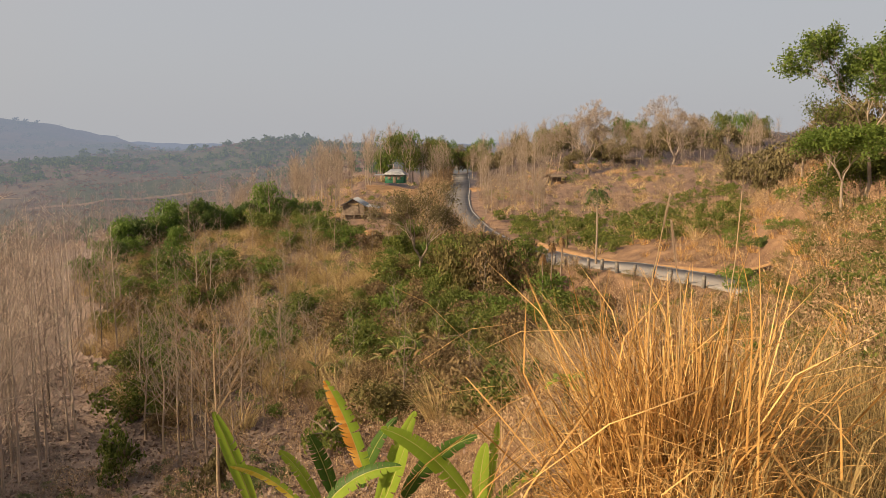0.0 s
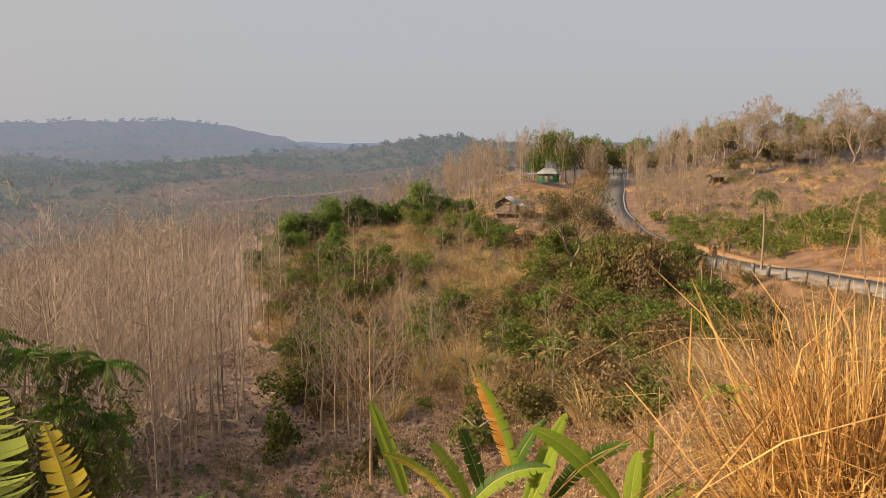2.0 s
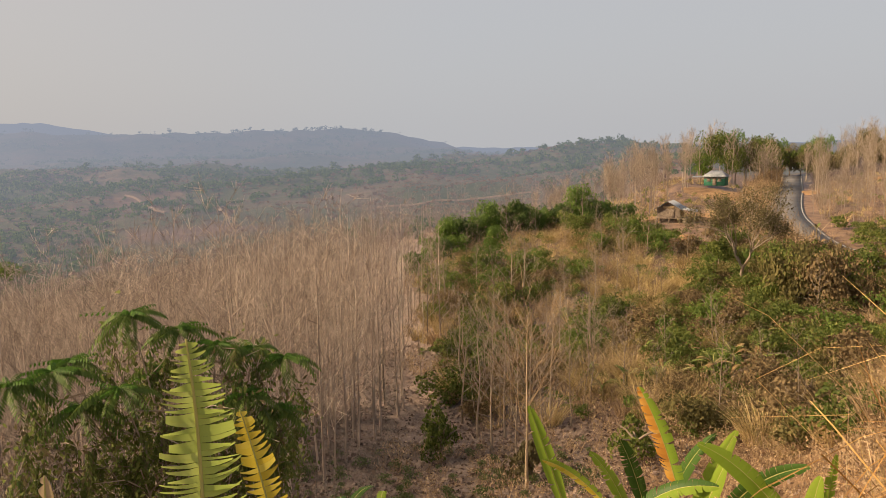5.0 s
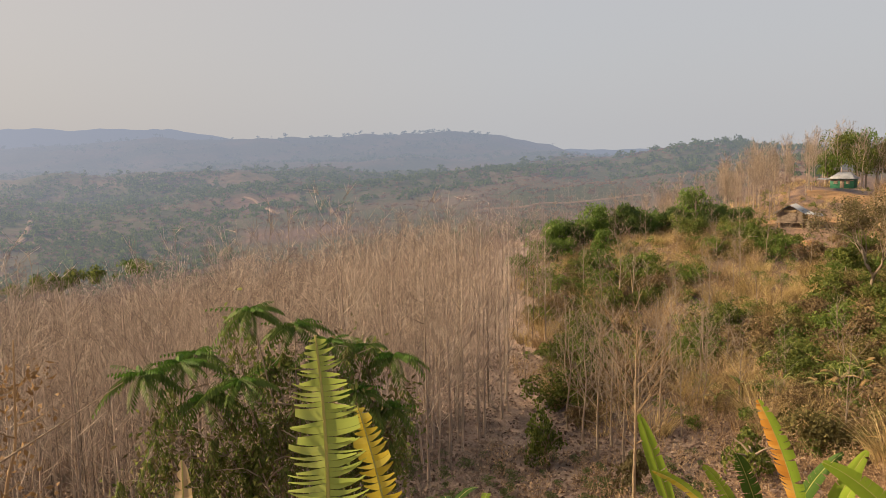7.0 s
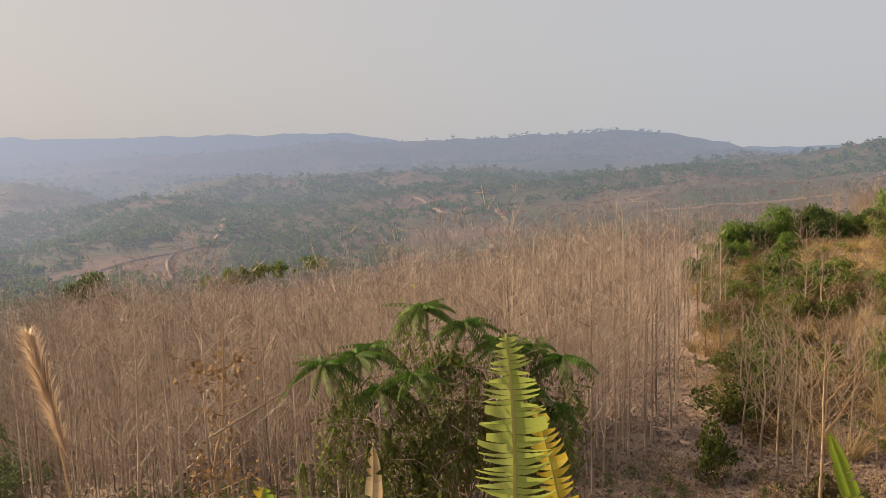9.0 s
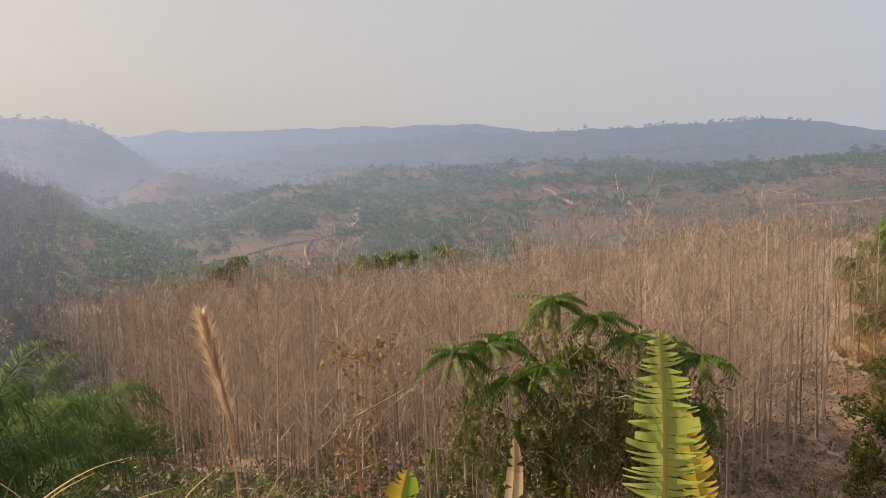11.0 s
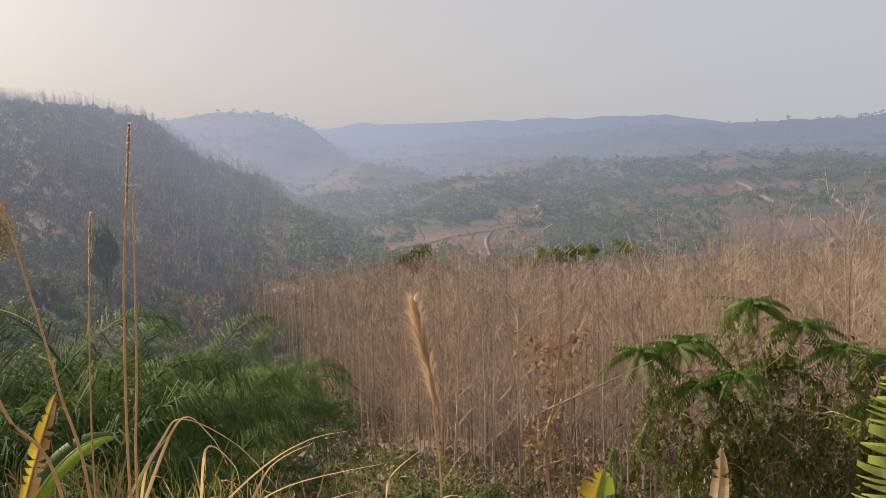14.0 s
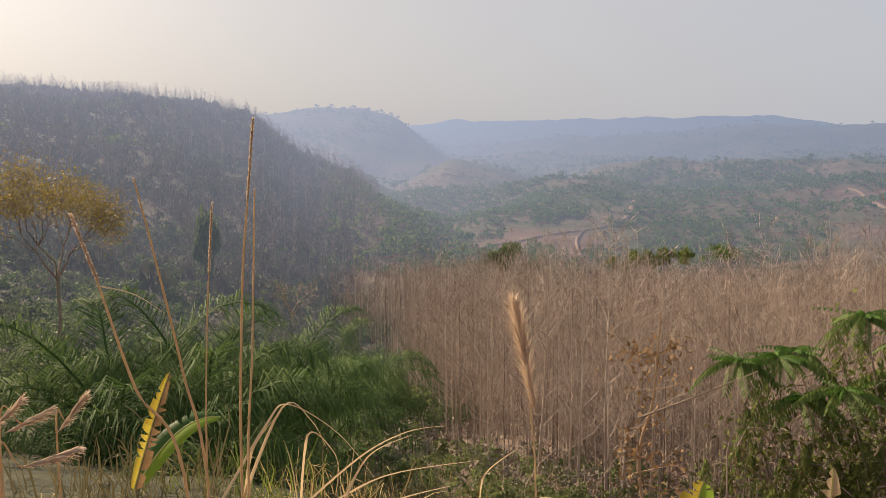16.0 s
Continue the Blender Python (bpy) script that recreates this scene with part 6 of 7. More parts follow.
for i in range(3):
    t, c = bare_tree(516 + i, RNG.uniform(9, 12), 2.0, 0.4, 16, 4, 0.09, 0.05, 1.0, 0.025)
    vb.append(tree_thing("bare_valley_tree", "thin leafless tree on the shaded valley side", "tree", "valley side trees", t, c, M_VALLEY_TWIG, M_VALLEY_TWIG))
spread_put(vb, [(RNG.uniform(82, 108), RNG.uniform(110, 185), RNG.uniform(0.7, 1.1)) for i in range(50)])


# ---- foreground ----
def eye(az):
    """Plan place of the camera when it faces that bearing."""
    a = radians(min(max(az, 0.0), 75.0))
    return -0.4 * math.sin(a), 0.4 * math.cos(a) - 0.4


def sight(az, el, d):
    """A place d metres from the camera at that bearing, el degrees above eye level."""
    (x, y), (ex, ey) = polar(az, d), eye(az)
    return np.array([x + ex, y + ey, 1.6 + d * math.tan(radians(el))])


def leaf_between(A, B, bow, w, torn, mats, parent, seed, label="", twist=(0.0, 0.0, 1.0), strips=30, droop=0.5):
    """A broad leaf from A to its tip B: torn strips either side of a midrib; bow: how far the middle stands off the straight line."""
    g = np.random.default_rng(seed)
    s = np.linspace(0, 1, 16)
    P = A + np.outer(s, B - A) + np.outer(4 * s * (1 - s), np.asarray(bow, float))
    T = np.gradient(P, axis=0)
    T /= np.linalg.norm(T, axis=1)[:, None]
    up = np.asarray(twist, float)
    side = np.cross(T, up)
    side /= np.linalg.norm(side, axis=1)[:, None] + 1e-9
    nrm = np.cross(side, T)
    leaf = None
    for sg, mat in ((-1, mats[0]), (1, mats[-1])):
        b = Build()
        edges = np.linspace(0.05, 0.99, strips + 1)
        edges[1:-1] += g.uniform(-0.3, 0.3, strips - 1) * 0.94 / strips
        cut = g.uniform(size=strips + 1) < torn
        sag, short, ahead = 0.0, 1.0, 0.25
        for i in range(strips):
            if cut[i] or i == 0:
                sag, short, ahead = droop * torn * g.uniform(0.0, 1.0), 1 - 0.35 * torn * g.uniform(0, 1) ** 2, g.uniform(0.15, 0.4)
                depth = g.uniform(0.03, 0.85 - 0.7 * torn)
            u0, u1 = edges[i], edges[i + 1]
            rows = []
            uc = (u0 + u1) / 2
            k = min(15, int(uc * 15))
            sd, n, t = side[k] * sg, nrm[k], T[k]
            for f in (0.0, 0.3, 0.6, 0.85, 1.0):
                pin = 0.78 * max(0.0, f - depth) / (1 - depth)
                for uu, torn_here in ((u0, cut[i]), (u1, cut[i + 1])):
                    if torn_here:
                        uu = uu + (uc - uu) * pin
                    p = np.array([np.interp(uu, s, P[:, j]) for j in range(3)])
                    wd = w * (math.sin(math.pi * min(1.0, uu ** 0.8 * 0.97 + 0.03)) ** 0.5) * short
                    rows.append(p + (sd * f + t * ahead * f * f) * wd + n * wd * (0.35 * f - 0.3 * f * f - sag * 0.7 * f * f) - np.array([0, 0, sag * wd * 0.6 * f * f]))
            b.add(rows, [[0, 1, 3, 2], [2, 3, 5, 4], [4, 5, 7, 6], [6, 7, 9, 8]])
        if leaf is None:
            leaf = part("leaf", b.mesh("leaf", mat), parent, label)
        else:
            part("leaf_half", b.mesh("leaf_half", mat), leaf)
    b = Build()
    b.tube(P, np.linspace(0.05, 0.012, 16) * w + 0.002, 5)
    part("midrib", b.mesh("midrib", M_MIDRIB, True), leaf)
    return leaf


def stem_part(pts, radii, parent, mat, name="stem", sides=7):
    b = Build()
    b.tube(np.array(pts), radii, sides)
    return part(name, b.mesh(name, mat, True), parent)


# banana plants on the slope below
near_banana = thing('banana_plant', 'banana plant with torn green, yellow and brown leaves', 'banana plant', 'bananas on the near slope')
other_banana = thing('banana_plant', 'banana plant with broad upright yellow-green leaves', 'banana plant', 'bananas on the near slope')
leaf_between(sight(14.5, -26.6, 15.0), sight(17.3, -19.4, 14.7), (-0.03, 0, 0.12), 0.17, 0.15, [M_BANANA, M_BANANA], near_banana, 600, twist=(0.50, -0.8, 0.30), droop=0.8)
leaf_between(sight(5.9, -25.5, 15.0), sight(9.1, -17.7, 14.7), (0.05, 0, 0.12), 0.24, 0.45, [M_BANANA_BROWN, M_BANANA], near_banana, 601, twist=(-0.40, -0.8, 0.50), droop=0.8)
leaf_between(sight(5.3, -27.2, 15.3), sight(2.1, -20.2, 15.0), (0.0, 0, 0.12), 0.18, 0.20, [M_BANANA, M_BANANA], near_banana, 602, twist=(0.20, -0.8, 0.80), droop=0.8)
leaf_between(sight(6.6, -25.8, 15.6), sight(3.5, -20.6, 15.3), (-0.1, 0, 0.1), 0.17, 0.20, [M_BANANA_DARK, M_BANANA_DARK], near_banana, 603, twist=(-0.60, -0.8, 0.40), droop=0.8)
leaf_between(sight(-2.3, -26.7, 14.7), sight(4.9, -21.4, 14.4), (0.0, 0, 0.28), 0.20, 0.12, [M_BANANA, M_BANANA], other_banana, 604, twist=(0.10, -0.8, 0.30), droop=0.8)
leaf_between(sight(3.3, -26.9, 14.8), sight(-2.8, -22.0, 14.5), (-0.15, 0, 0.22), 0.20, 0.20, [M_BANANA_DARK, M_BANANA_DARK], near_banana, 605, twist=(0.50, -0.8, 0.50), droop=0.8)
leaf_between(sight(9.5, -27.0, 14.5), sight(3.2, -24.2, 14.2), (-0.1, 0, 0.24), 0.20, 0.20, [M_BANANA_DARK, M_BANANA], near_banana, 606, twist=(-0.40, -0.8, 0.80), droop=0.8)
leaf_between(sight(9.5, -27.0, 15.2), sight(12.7, -22.6, 14.9), (0.0, 0, 0.2), 0.14, 0.20, [M_BANANA, M_BANANA], near_banana, 607, twist=(0.20, -0.8, 0.40), droop=0.8)
leaf_between(sight(10.2, -27.4, 14.8), sight(16.3, -23.3, 14.5), (0.0, 0, 0.25), 0.15, 0.30, [M_BANANA_YELLOW, M_BANANA], near_banana, 608, twist=(-0.60, -0.8, 0.30), droop=0.8)
leaf_between(sight(8.5, -26.1, 15.4), sight(10.4, -21.6, 15.1), (0.0, 0, 0.12), 0.18, 0.30, [M_BANANA_DARK, M_BANANA_DARK], near_banana, 609, twist=(0.10, -0.8, 0.50), droop=0.8)
leaf_between(sight(-3.6, -27.3, 15.0), sight(-4.4, -20.9, 14.7), (0.0, 0, 0.1), 0.15, 0.35, [M_BANANA, M_BANANA], other_banana, 610, twist=(0.50, -0.8, 0.80), droop=0.8)
leaf_between(sight(-3.0, -27.3, 14.8), sight(-3.5, -22.5, 14.5), (-0.05, 0, 0.05), 0.19, 0.03, [M_BANANA, M_BANANA], other_banana, 611, twist=(-0.40, -0.8, 0.40), droop=0.8)
leaf_between(sight(-4.0, -27.3, 14.8), sight(-7.9, -24.4, 14.5), (0.0, 0, 0.2), 0.15, 0.20, [M_BANANA_DARK, M_BANANA], other_banana, 612, twist=(0.20, -0.8, 0.30), droop=0.8)
leaf_between(sight(5.0, -27.3, 15.2), sight(2.8, -22.4, 14.9), (0.05, 0, 0.1), 0.20, 0.15, [M_BANANA, M_BANANA], near_banana, 613, twist=(-0.60, -0.8, 0.50), droop=0.8)
gx, gy, gz = at_ground(6.6, 15.2)
stem_part([(gx, gy, gz - 0.2), (gx, gy, gz + 0.9), tuple(sight(6.6, -27.0, 15.1))], [0.14, 0.11, 0.06], near_banana, M_OLIVE)
gx, gy, gz = at_ground(-3.4, 15.2)
stem_part([(gx, gy, gz - 0.2), (gx, gy, gz + 0.9), tuple(sight(-3.4, -27.1, 15.1))], [0.14, 0.11, 0.06], other_banana, M_OLIVE)
small_banana = put(banana_plant('small banana plant with yellow-green leaves', 620, 1.2, 6, 1.1, 0.16, [M_BANANA, M_LEAF_LIGHT]), -9.7, 22)
put(banana_plant('dark drooping banana plant at the edge of the plantation', 622, 1.5, 7, 1.5, 0.17, [M_BANANA_DARK, M_BANANA_DARK, M_BANANA]), 32.6, 21)
put(banana_plant('dark drooping banana plant at the edge of the plantation', 623, 1.2, 6, 1.3, 0.15, [M_BANANA_DARK, M_BANANA]), 29.6, 23)

# the banana plant just below, whose one long leaf stands up into view
tall_banana = thing('banana_plant', 'banana plant with one long torn yellow-green leaf', 'banana plant', 'bananas on the near slope')
leaf_between(sight(40.6, -33.0, 2.4), sight(40.4, -13.4, 2.35), (0.03, 0.0, 0.02), 0.135, 0.85, [M_BANANA_PALE, M_BANANA_PALE], tall_banana, 640, twist=(0.65, -0.76, 0.25), strips=46, droop=1.0)
leaf_between(sight(35.2, -33.0, 3.9), sight(38.2, -18.8, 3.9), (0.0, 0.0, 0.10), 0.115, 0.8, [M_BANANA_YELLOW, M_BANANA_YELLOW], tall_banana, 641, 'yellow leaf with burnt brown edges', twist=(0.65, -0.76, 0.25), strips=26)
gx, gy, gz = at_ground(38.5, 2.75)
stem_part([(gx, gy, gz - 0.1), tuple(sight(38.5, -40.0, 2.6)), tuple(sight(39.2, -32.0, 2.5))], [0.06, 0.05, 0.02], tall_banana, M_OLIVE)
leaf_between(sight(50.6, -28.5, 2.9), sight(49.8, -21.4, 2.9), (0.02, 0, 0.0), 0.042, 0.5, [M_HUSK, M_HUSK], tall_banana, 642, 'curled dry pale brown leaf tip', twist=(0.7, -0.7, 0.1), strips=12)
leaf_between(sight(58.8, -29.5, 3.0), sight(57.4, -23.4, 3.0), (0.0, 0, 0.03), 0.08, 0.6, [M_BANANA_YELLOW, M_BANANA], tall_banana, 643, 'yellow-green leaf tip', twist=(0.75, -0.6, 0.3), strips=14)

# ---- the feathery tree on the slope ----
def pinnate(b, base, d, L, drop, pairs, ll, lw, g):
    """A drooping feathered leaf."""
    s = np.linspace(0, 1, 7)
    P = base + np.outer(s * L, d) + np.outer(-drop * L * s ** 2, [0, 0, 1.0])
    b.tube(P, np.linspace(0.006, 0.002, 7), 3)
    T = np.gradient(P, axis=0)
    T /= np.linalg.norm(T, axis=1)[:, None]
    u = 0.1 + 0.9 * (np.arange(pairs) + 0.5) / pairs
    p = np.stack([np.interp(u, s, P[:, j]) for j in range(3)], -1)
    t = T[np.minimum(6, (u * 6).astype(int))]
    sd = np.cross(t, [0, 0, 1.0])
    sd /= np.linalg.norm(sd, axis=1)[:, None] + 1e-9
    l = (ll * np.sin(np.pi * np.clip(0.15 + 0.75 * u, 0, 1)) ** 0.6)[:, None]
    for sg in (-1, 1):
        dirn = sd * sg * 0.6 + t * 0.2 - np.array([0, 0, 0.7])
        a = t * lw
        V = np.stack([p, p + dirn * l * 0.5 - a, p + dirn * l, p + dirn * l * 0.5 + a], 1)
        b.add(V.reshape(-1, 3), np.arange(4 * pairs).reshape(-1, 4))


def feathery_tree(az, d, h, seed):
    g = np.random.default_rng(seed)
    t = thing("feathery_tree", "bushy tree with drooping dark feathery leaves and fresh green tops", "tree", at=at_ground(az, d, -0.1))
    base = np.array(t.location)
    heads = []
    trunk = Build()
    tops = ((46.1, -11.2, 11.0), (43.0, -12.5, 11.3), (37.9, -14.4, 11.2), (35.7, -15.2, 10.9), (51.2, -14.5, 10.8), (53.8, -15.0, 10.6), (47.1, -16.3, 10.3), (40.5, -13.9, 10.8), (44.5, -15.1, 11.6), (50.2, -14.0, 11.6), (38.5, -17.6, 10.5), (49.6, -17.1, 10.4), (36.3, -19.0, 10.6), (52.9, -18.3, 10.6), (42.9, -18.6, 10.2), (48.9, -20.0, 10.2), (39.6, -21.7, 10.2), (46.1, -21.9, 10.0), (34.9, -17.8, 11.4), (52.7, -21.4, 10.4), (36.0, -22.7, 11.0), (47.3, -14.0, 11.4), (41.9, -16.2, 10.6), (44.7, -19.6, 10.4))
    for i, (a, e, dd) in enumerate(tops):
        p = sight(a, e, dd) - base
        m = np.array([p[0] * 0.45, p[1] * 0.45, p[2] * 0.6])
        trunk.tube(np.array([[0, 0, 0], m * 0.5 + g.normal(0, 0.06, 3), m + g.normal(0, 0.1, 3), p]), [0.045, 0.03, 0.018, 0.008], 6)
        heads.append((p, 1.0 if i < 13 else 0.0))
        for k in range(7):
            c = m + (p - m) * g.uniform(0.1, 0.95)
            q = c + np.array([g.normal(0, 0.38), g.normal(0, 0.38), g.uniform(-0.2, 0.3)])
            q[2] = min(q[2], p[2] - 0.15)
            trunk.tube(np.array([c, (c + q) / 2 + g.normal(0, 0.05, 3), q]), [0.012, 0.009, 0.005], 4)
            heads.append((q, 0.0))
    part("trunk", trunk.mesh("trunk", M_TRUNK, True), t)
    dark, fresh, old, mid = Build(), Build(), Build(), Build()
    for p, top in heads:
        if top:
            for j in range(11):
                a = j * 2 * math.pi / 11 + g.uniform(-0.3, 0.3)
                dd = np.array([math.cos(a), math.sin(a), g.uniform(0.15, 0.5)])
                pinnate(dark, p, dd, g.uniform(0.42, 0.66), g.uniform(0.65, 1.15), 13, 0.15, 0.022, g)
            for j in range(9):
                dd = np.array([g.normal(0, 0.8), g.normal(0, 0.8), 0.6])
                pinnate(fresh, p, dd, 0.32, 0.5, 8, 0.08, 0.016, g)
        else:
            for j in range(5):
                a = g.uniform(0, 2 * math.pi)
                dd = np.array([math.cos(a) * 0.6, math.sin(a) * 0.6, g.uniform(-0.5, 0.1)])
                pinnate((mid, mid, old, mid, dark)[j], p, dd, g.uniform(0.22, 0.4), g.uniform(0.9, 1.8), 7, 0.085, 0.02, g)
            c = p + g.normal(0, 0.16, (26, 3)) * [1, 1, 1.9] - [0, 0, 0.18]
            (mid, old, mid, mid)[int(g.uniform(0, 4))].leaves(c, g.normal(size=(26, 3)) * [1, 1, 0.3], 0.10, 0.045, g)
    part("leaves", dark.mesh("leaves", M_PINNATE), t, "dark drooping feathery leaves")
    part("fresh_leaves", fresh.mesh("fresh_leaves", M_PINNATE_TOP), t, "fresh bright green leaf tops")
    part("hanging_leaves", mid.mesh("hanging_leaves", M_SPRAY), t, "limp hanging green leaves")
    part("old_leaves", old.mesh("old_leaves", M_OLIVE), t, "withered olive leaves")
    return t


feathery_tree(44.5, 11.0, 5.7, 650)

# ---- palms at the head of the valley ----
p = palm('low thorny palm with long arching feathered fronds', 'palm', 700, 0.9, 17, 2.5, M_PALM, 0.12, 1.25, 52, 0.72, 0.012, 0, 'palms of the valley head', 1.9)
put(p, 94.5, 13.0)
p.location.z = 1.6 + 13.0 * math.tan(radians(-13.2)) - 2.2
p = palm('low thorny palm with long arching feathered fronds', 'palm', 701, 0.9, 17, 2.5, M_PALM, 0.12, 1.25, 52, 0.72, 0.012, 0, 'palms of the valley head', 1.9)
put(p, 100.6, 12.5)
p.location.z = 1.6 + 12.5 * math.tan(radians(-13.3)) - 2.2
p = palm('low thorny palm with long arching feathered fronds', 'palm', 702, 0.9, 17, 2.5, M_PALM, 0.12, 1.25, 52, 0.72, 0.012, 0, 'palms of the valley head', 1.9)
put(p, 90.1, 14.0)
p.location.z = 1.6 + 14.0 * math.tan(radians(-15.2)) - 2.2
p = palm('low thorny palm with long arching feathered fronds', 'palm', 703, 0.9, 17, 2.5, M_PALM, 0.12, 1.25, 52, 0.72, 0.012, 0, 'palms of the valley head', 1.9)
put(p, 105.4, 12.0)
p.location.z = 1.6 + 12.0 * math.tan(radians(-16.8)) - 2.2
p = palm('low thorny palm with long arching feathered fronds', 'palm', 704, 0.9, 17, 2.5, M_PALM, 0.12, 1.25, 52, 0.72, 0.012, 0, 'palms of the valley head', 1.9)
put(p, 98.0, 11.0)
p.location.z = 1.6 + 11.0 * math.tan(radians(-18.4)) - 2.2
p = palm('low thorny palm with long arching feathered fronds', 'palm', 705, 0.9, 17, 2.5, M_PALM, 0.12, 1.25, 52, 0.72, 0.012, 0, 'palms of the valley head', 1.9)
put(p, 87.8, 15.0)
p.location.z = 1.6 + 15.0 * math.tan(radians(-19.5)) - 2.2
p = palm('low thorny palm with long arching feathered fronds', 'palm', 706, 0.9, 17, 2.5, M_PALM, 0.12, 1.25, 52, 0.72, 0.012, 0, 'palms of the valley head', 1.9)
put(p, 103.3, 10.5)
p.location.z = 1.6 + 10.5 * math.tan(radians(-20.9)) - 2.2
p = palm('low thorny palm with long arching feathered fronds', 'palm', 707, 0.9, 17, 2.5, M_PALM, 0.12, 1.25, 52, 0.72, 0.012, 0, 'palms of the valley head', 1.9)
put(p, 93.0, 11.5)
p.location.z = 1.6 + 11.5 * math.tan(radians(-21.4)) - 2.2

for a, d, k in ((83.2, 25, 1.2), (85.4, 30, 1.3), (87.4, 22, 1.0), (82.4, 36, 1.4)):
    put_copy(p, a, d, k, -0.1)

# ---- reeds and dry grass at the near edge ----
def reed_stalk(pts, r, label, mat=M_HUSK, head=0.0, seed=0, plume=0.0, fluff=0.15):
    """A dry reed with its node rings and sheath blades; head: length of a tight seed spike; plume: of a fluffy plume."""
    g = np.random.default_rng(seed)
    P = smooth3([np.asarray(p, float) for p in pts])
    t = thing("reed_stalk", label, "reed", "dry reeds")
    k = len(P)
    b = Build()
    b.tube(P, np.linspace(r, r * 0.45, k), 6)
    for u in (0.25, 0.5, 0.72):
        i = int(u * (k - 1))
        b.tube(np.array([P[i] - (P[i + 1] - P[i]) * 0.06, P[i], P[i] + (P[i + 1] - P[i]) * 0.06]), [r * 0.7, r * 1.25, r * 0.7], 6)
    part("stalk", b.mesh("stalk", mat, True), t)
    L = np.linalg.norm(P[-1] - P[0])
    ax = (P[-1] - P[-3]) / np.linalg.norm(P[-1] - P[-3])
    if head or plume:
        b = Build()
        ln = head or plume
        m = 260 if head else int((2000 if plume > 0.25 else 1700) * plume)
        u = g.uniform(0, 1, m)
        base = P[-1] - np.outer(u * ln, ax)
        spread = 0.008 if head else fluff * (0.3 + 0.7 * np.sin(np.pi * np.clip(0.1 + 0.8 * u, 0, 1)))
        a = g.uniform(0, 2 * math.pi, m)
        s1 = np.cross(ax, [0.3, 0.9, 0.1])
        s1 /= np.linalg.norm(s1)
        s2 = np.cross(ax, s1)
        rad = np.cos(a)[:, None] * s1 + np.sin(a)[:, None] * s2
        for j in range(m):
            w = spread if head else spread[j]
            ll = w * g.uniform(0.5, 1.2)
            tip = base[j] + rad[j] * ll * (0.6 if head else 0.42) + ax * (ll * 1.2) - np.array([0, 0, 0.0 if head else ll * 0.3])
            mid = (base[j] + tip) / 2 + ax * ll * 0.25
            b.ribbon(np.array([base[j], mid, tip]), [0.0010, 0.0015 if plume else 0.003, 0.0004], np.cross(rad[j], ax))
        part("plume" if plume else "seed_head", b.mesh("plume", M_PLUME), t, "fluffy pale brown plume" if plume else "narrow brown seed spike")
    return t


def smooth3(pts, n=9):
    P = np.array([pts[0], *pts, pts[-1]])
    out = []
    for i in range(1, len(P) - 2):
        t = np.linspace(0, 1, n, endpoint=False)[:, None]
        a, b, c, d = P[i - 1], P[i], P[i + 1], P[i + 2]
        out.append(0.5 * (2 * b + (c - a) * t + (2 * a - 5 * b + 4 * c - d) * t ** 2 + (3 * b - a - 3 * c + d) * t ** 3))
    return np.concatenate([*out, P[-1:]])


def down(p, az, d):
    """Where a stalk meets the ground below."""
    x, y, z = sight(az, 0, d)
    return np.array([x, y, height(x, y) - 0.05])


reed_stalk([down(0, 91.1, 1.9), sight(91.1, -24.7, 1.9), sight(90.4, -10.2, 1.9), sight(89.6, -2.3, 1.9), sight(89.0, 3.2, 1.9)], 0.0040, 'tall upright dry reed with a narrow seed spike', head=0.2, seed=1)
reed_stalk([down(0, 90.6, 1.85), sight(90.6, -24.7, 1.85), sight(89.8, -13.6, 1.85), sight(89.1, -1.8, 1.85)], 0.0040, 'tall upright broken dry reed')
reed_stalk([down(0, 93.5, 1.75), sight(93.5, -24.4, 1.75), sight(94.9, -14.8, 1.75), sight(96.4, -6.1, 1.75), sight(97.4, -0.8, 1.75)], 0.0040, 'leaning dry reed with a bare dark tip', seed=2)
reed_stalk([down(0, 93.6, 2.2), sight(93.6, -24.3, 2.2), sight(93.1, -13.3, 2.2), sight(92.2, -3.1, 2.2)], 0.0034, 'thin dry reed out among the palms', head=0.2, seed=3)
reed_stalk([down(0, 95.0, 1.6), sight(95.0, -24.1, 1.6), sight(98.2, -15.6, 1.6), sight(100.2, -7.9, 1.6), sight(101.5, -3.3, 1.6)], 0.0040, 'leaning dry reed with a narrow seed spike', head=0.14, seed=4)
reed_stalk([down(0, 68.6, 2.6), sight(68.8, -25.3, 2.6), sight(69.1, -20.1, 2.6), sight(69.5, -15.9, 2.6), sight(70.2, -11.4, 2.6)], 0.0042, 'dry reed with a tall fluffy pale plume', plume=0.40, fluff=0.13, seed=5)
reed_stalk([down(0, 103.5, 2.6), sight(103.5, -18.4, 2.6), sight(102.8, -17.4, 2.6), sight(101.6, -16.0, 2.6)], 0.0038, 'bent reed with a fluffy plume', plume=0.13, fluff=0.05, seed=6)
reed_stalk([down(0, 107.9, 2.5), sight(107.9, -18.1, 2.5), sight(106.8, -16.7, 2.5), sight(105.6, -15.6, 2.5)], 0.0038, 'bent reed with a fluffy plume', plume=0.13, fluff=0.05, seed=7)
reed_stalk([down(0, 106.9, 2.55), sight(106.9, -17.6, 2.55), sight(105.5, -17.1, 2.55), sight(103.9, -16.5, 2.55)], 0.0038, 'bent reed with a fluffy plume', plume=0.13, fluff=0.05, seed=8)
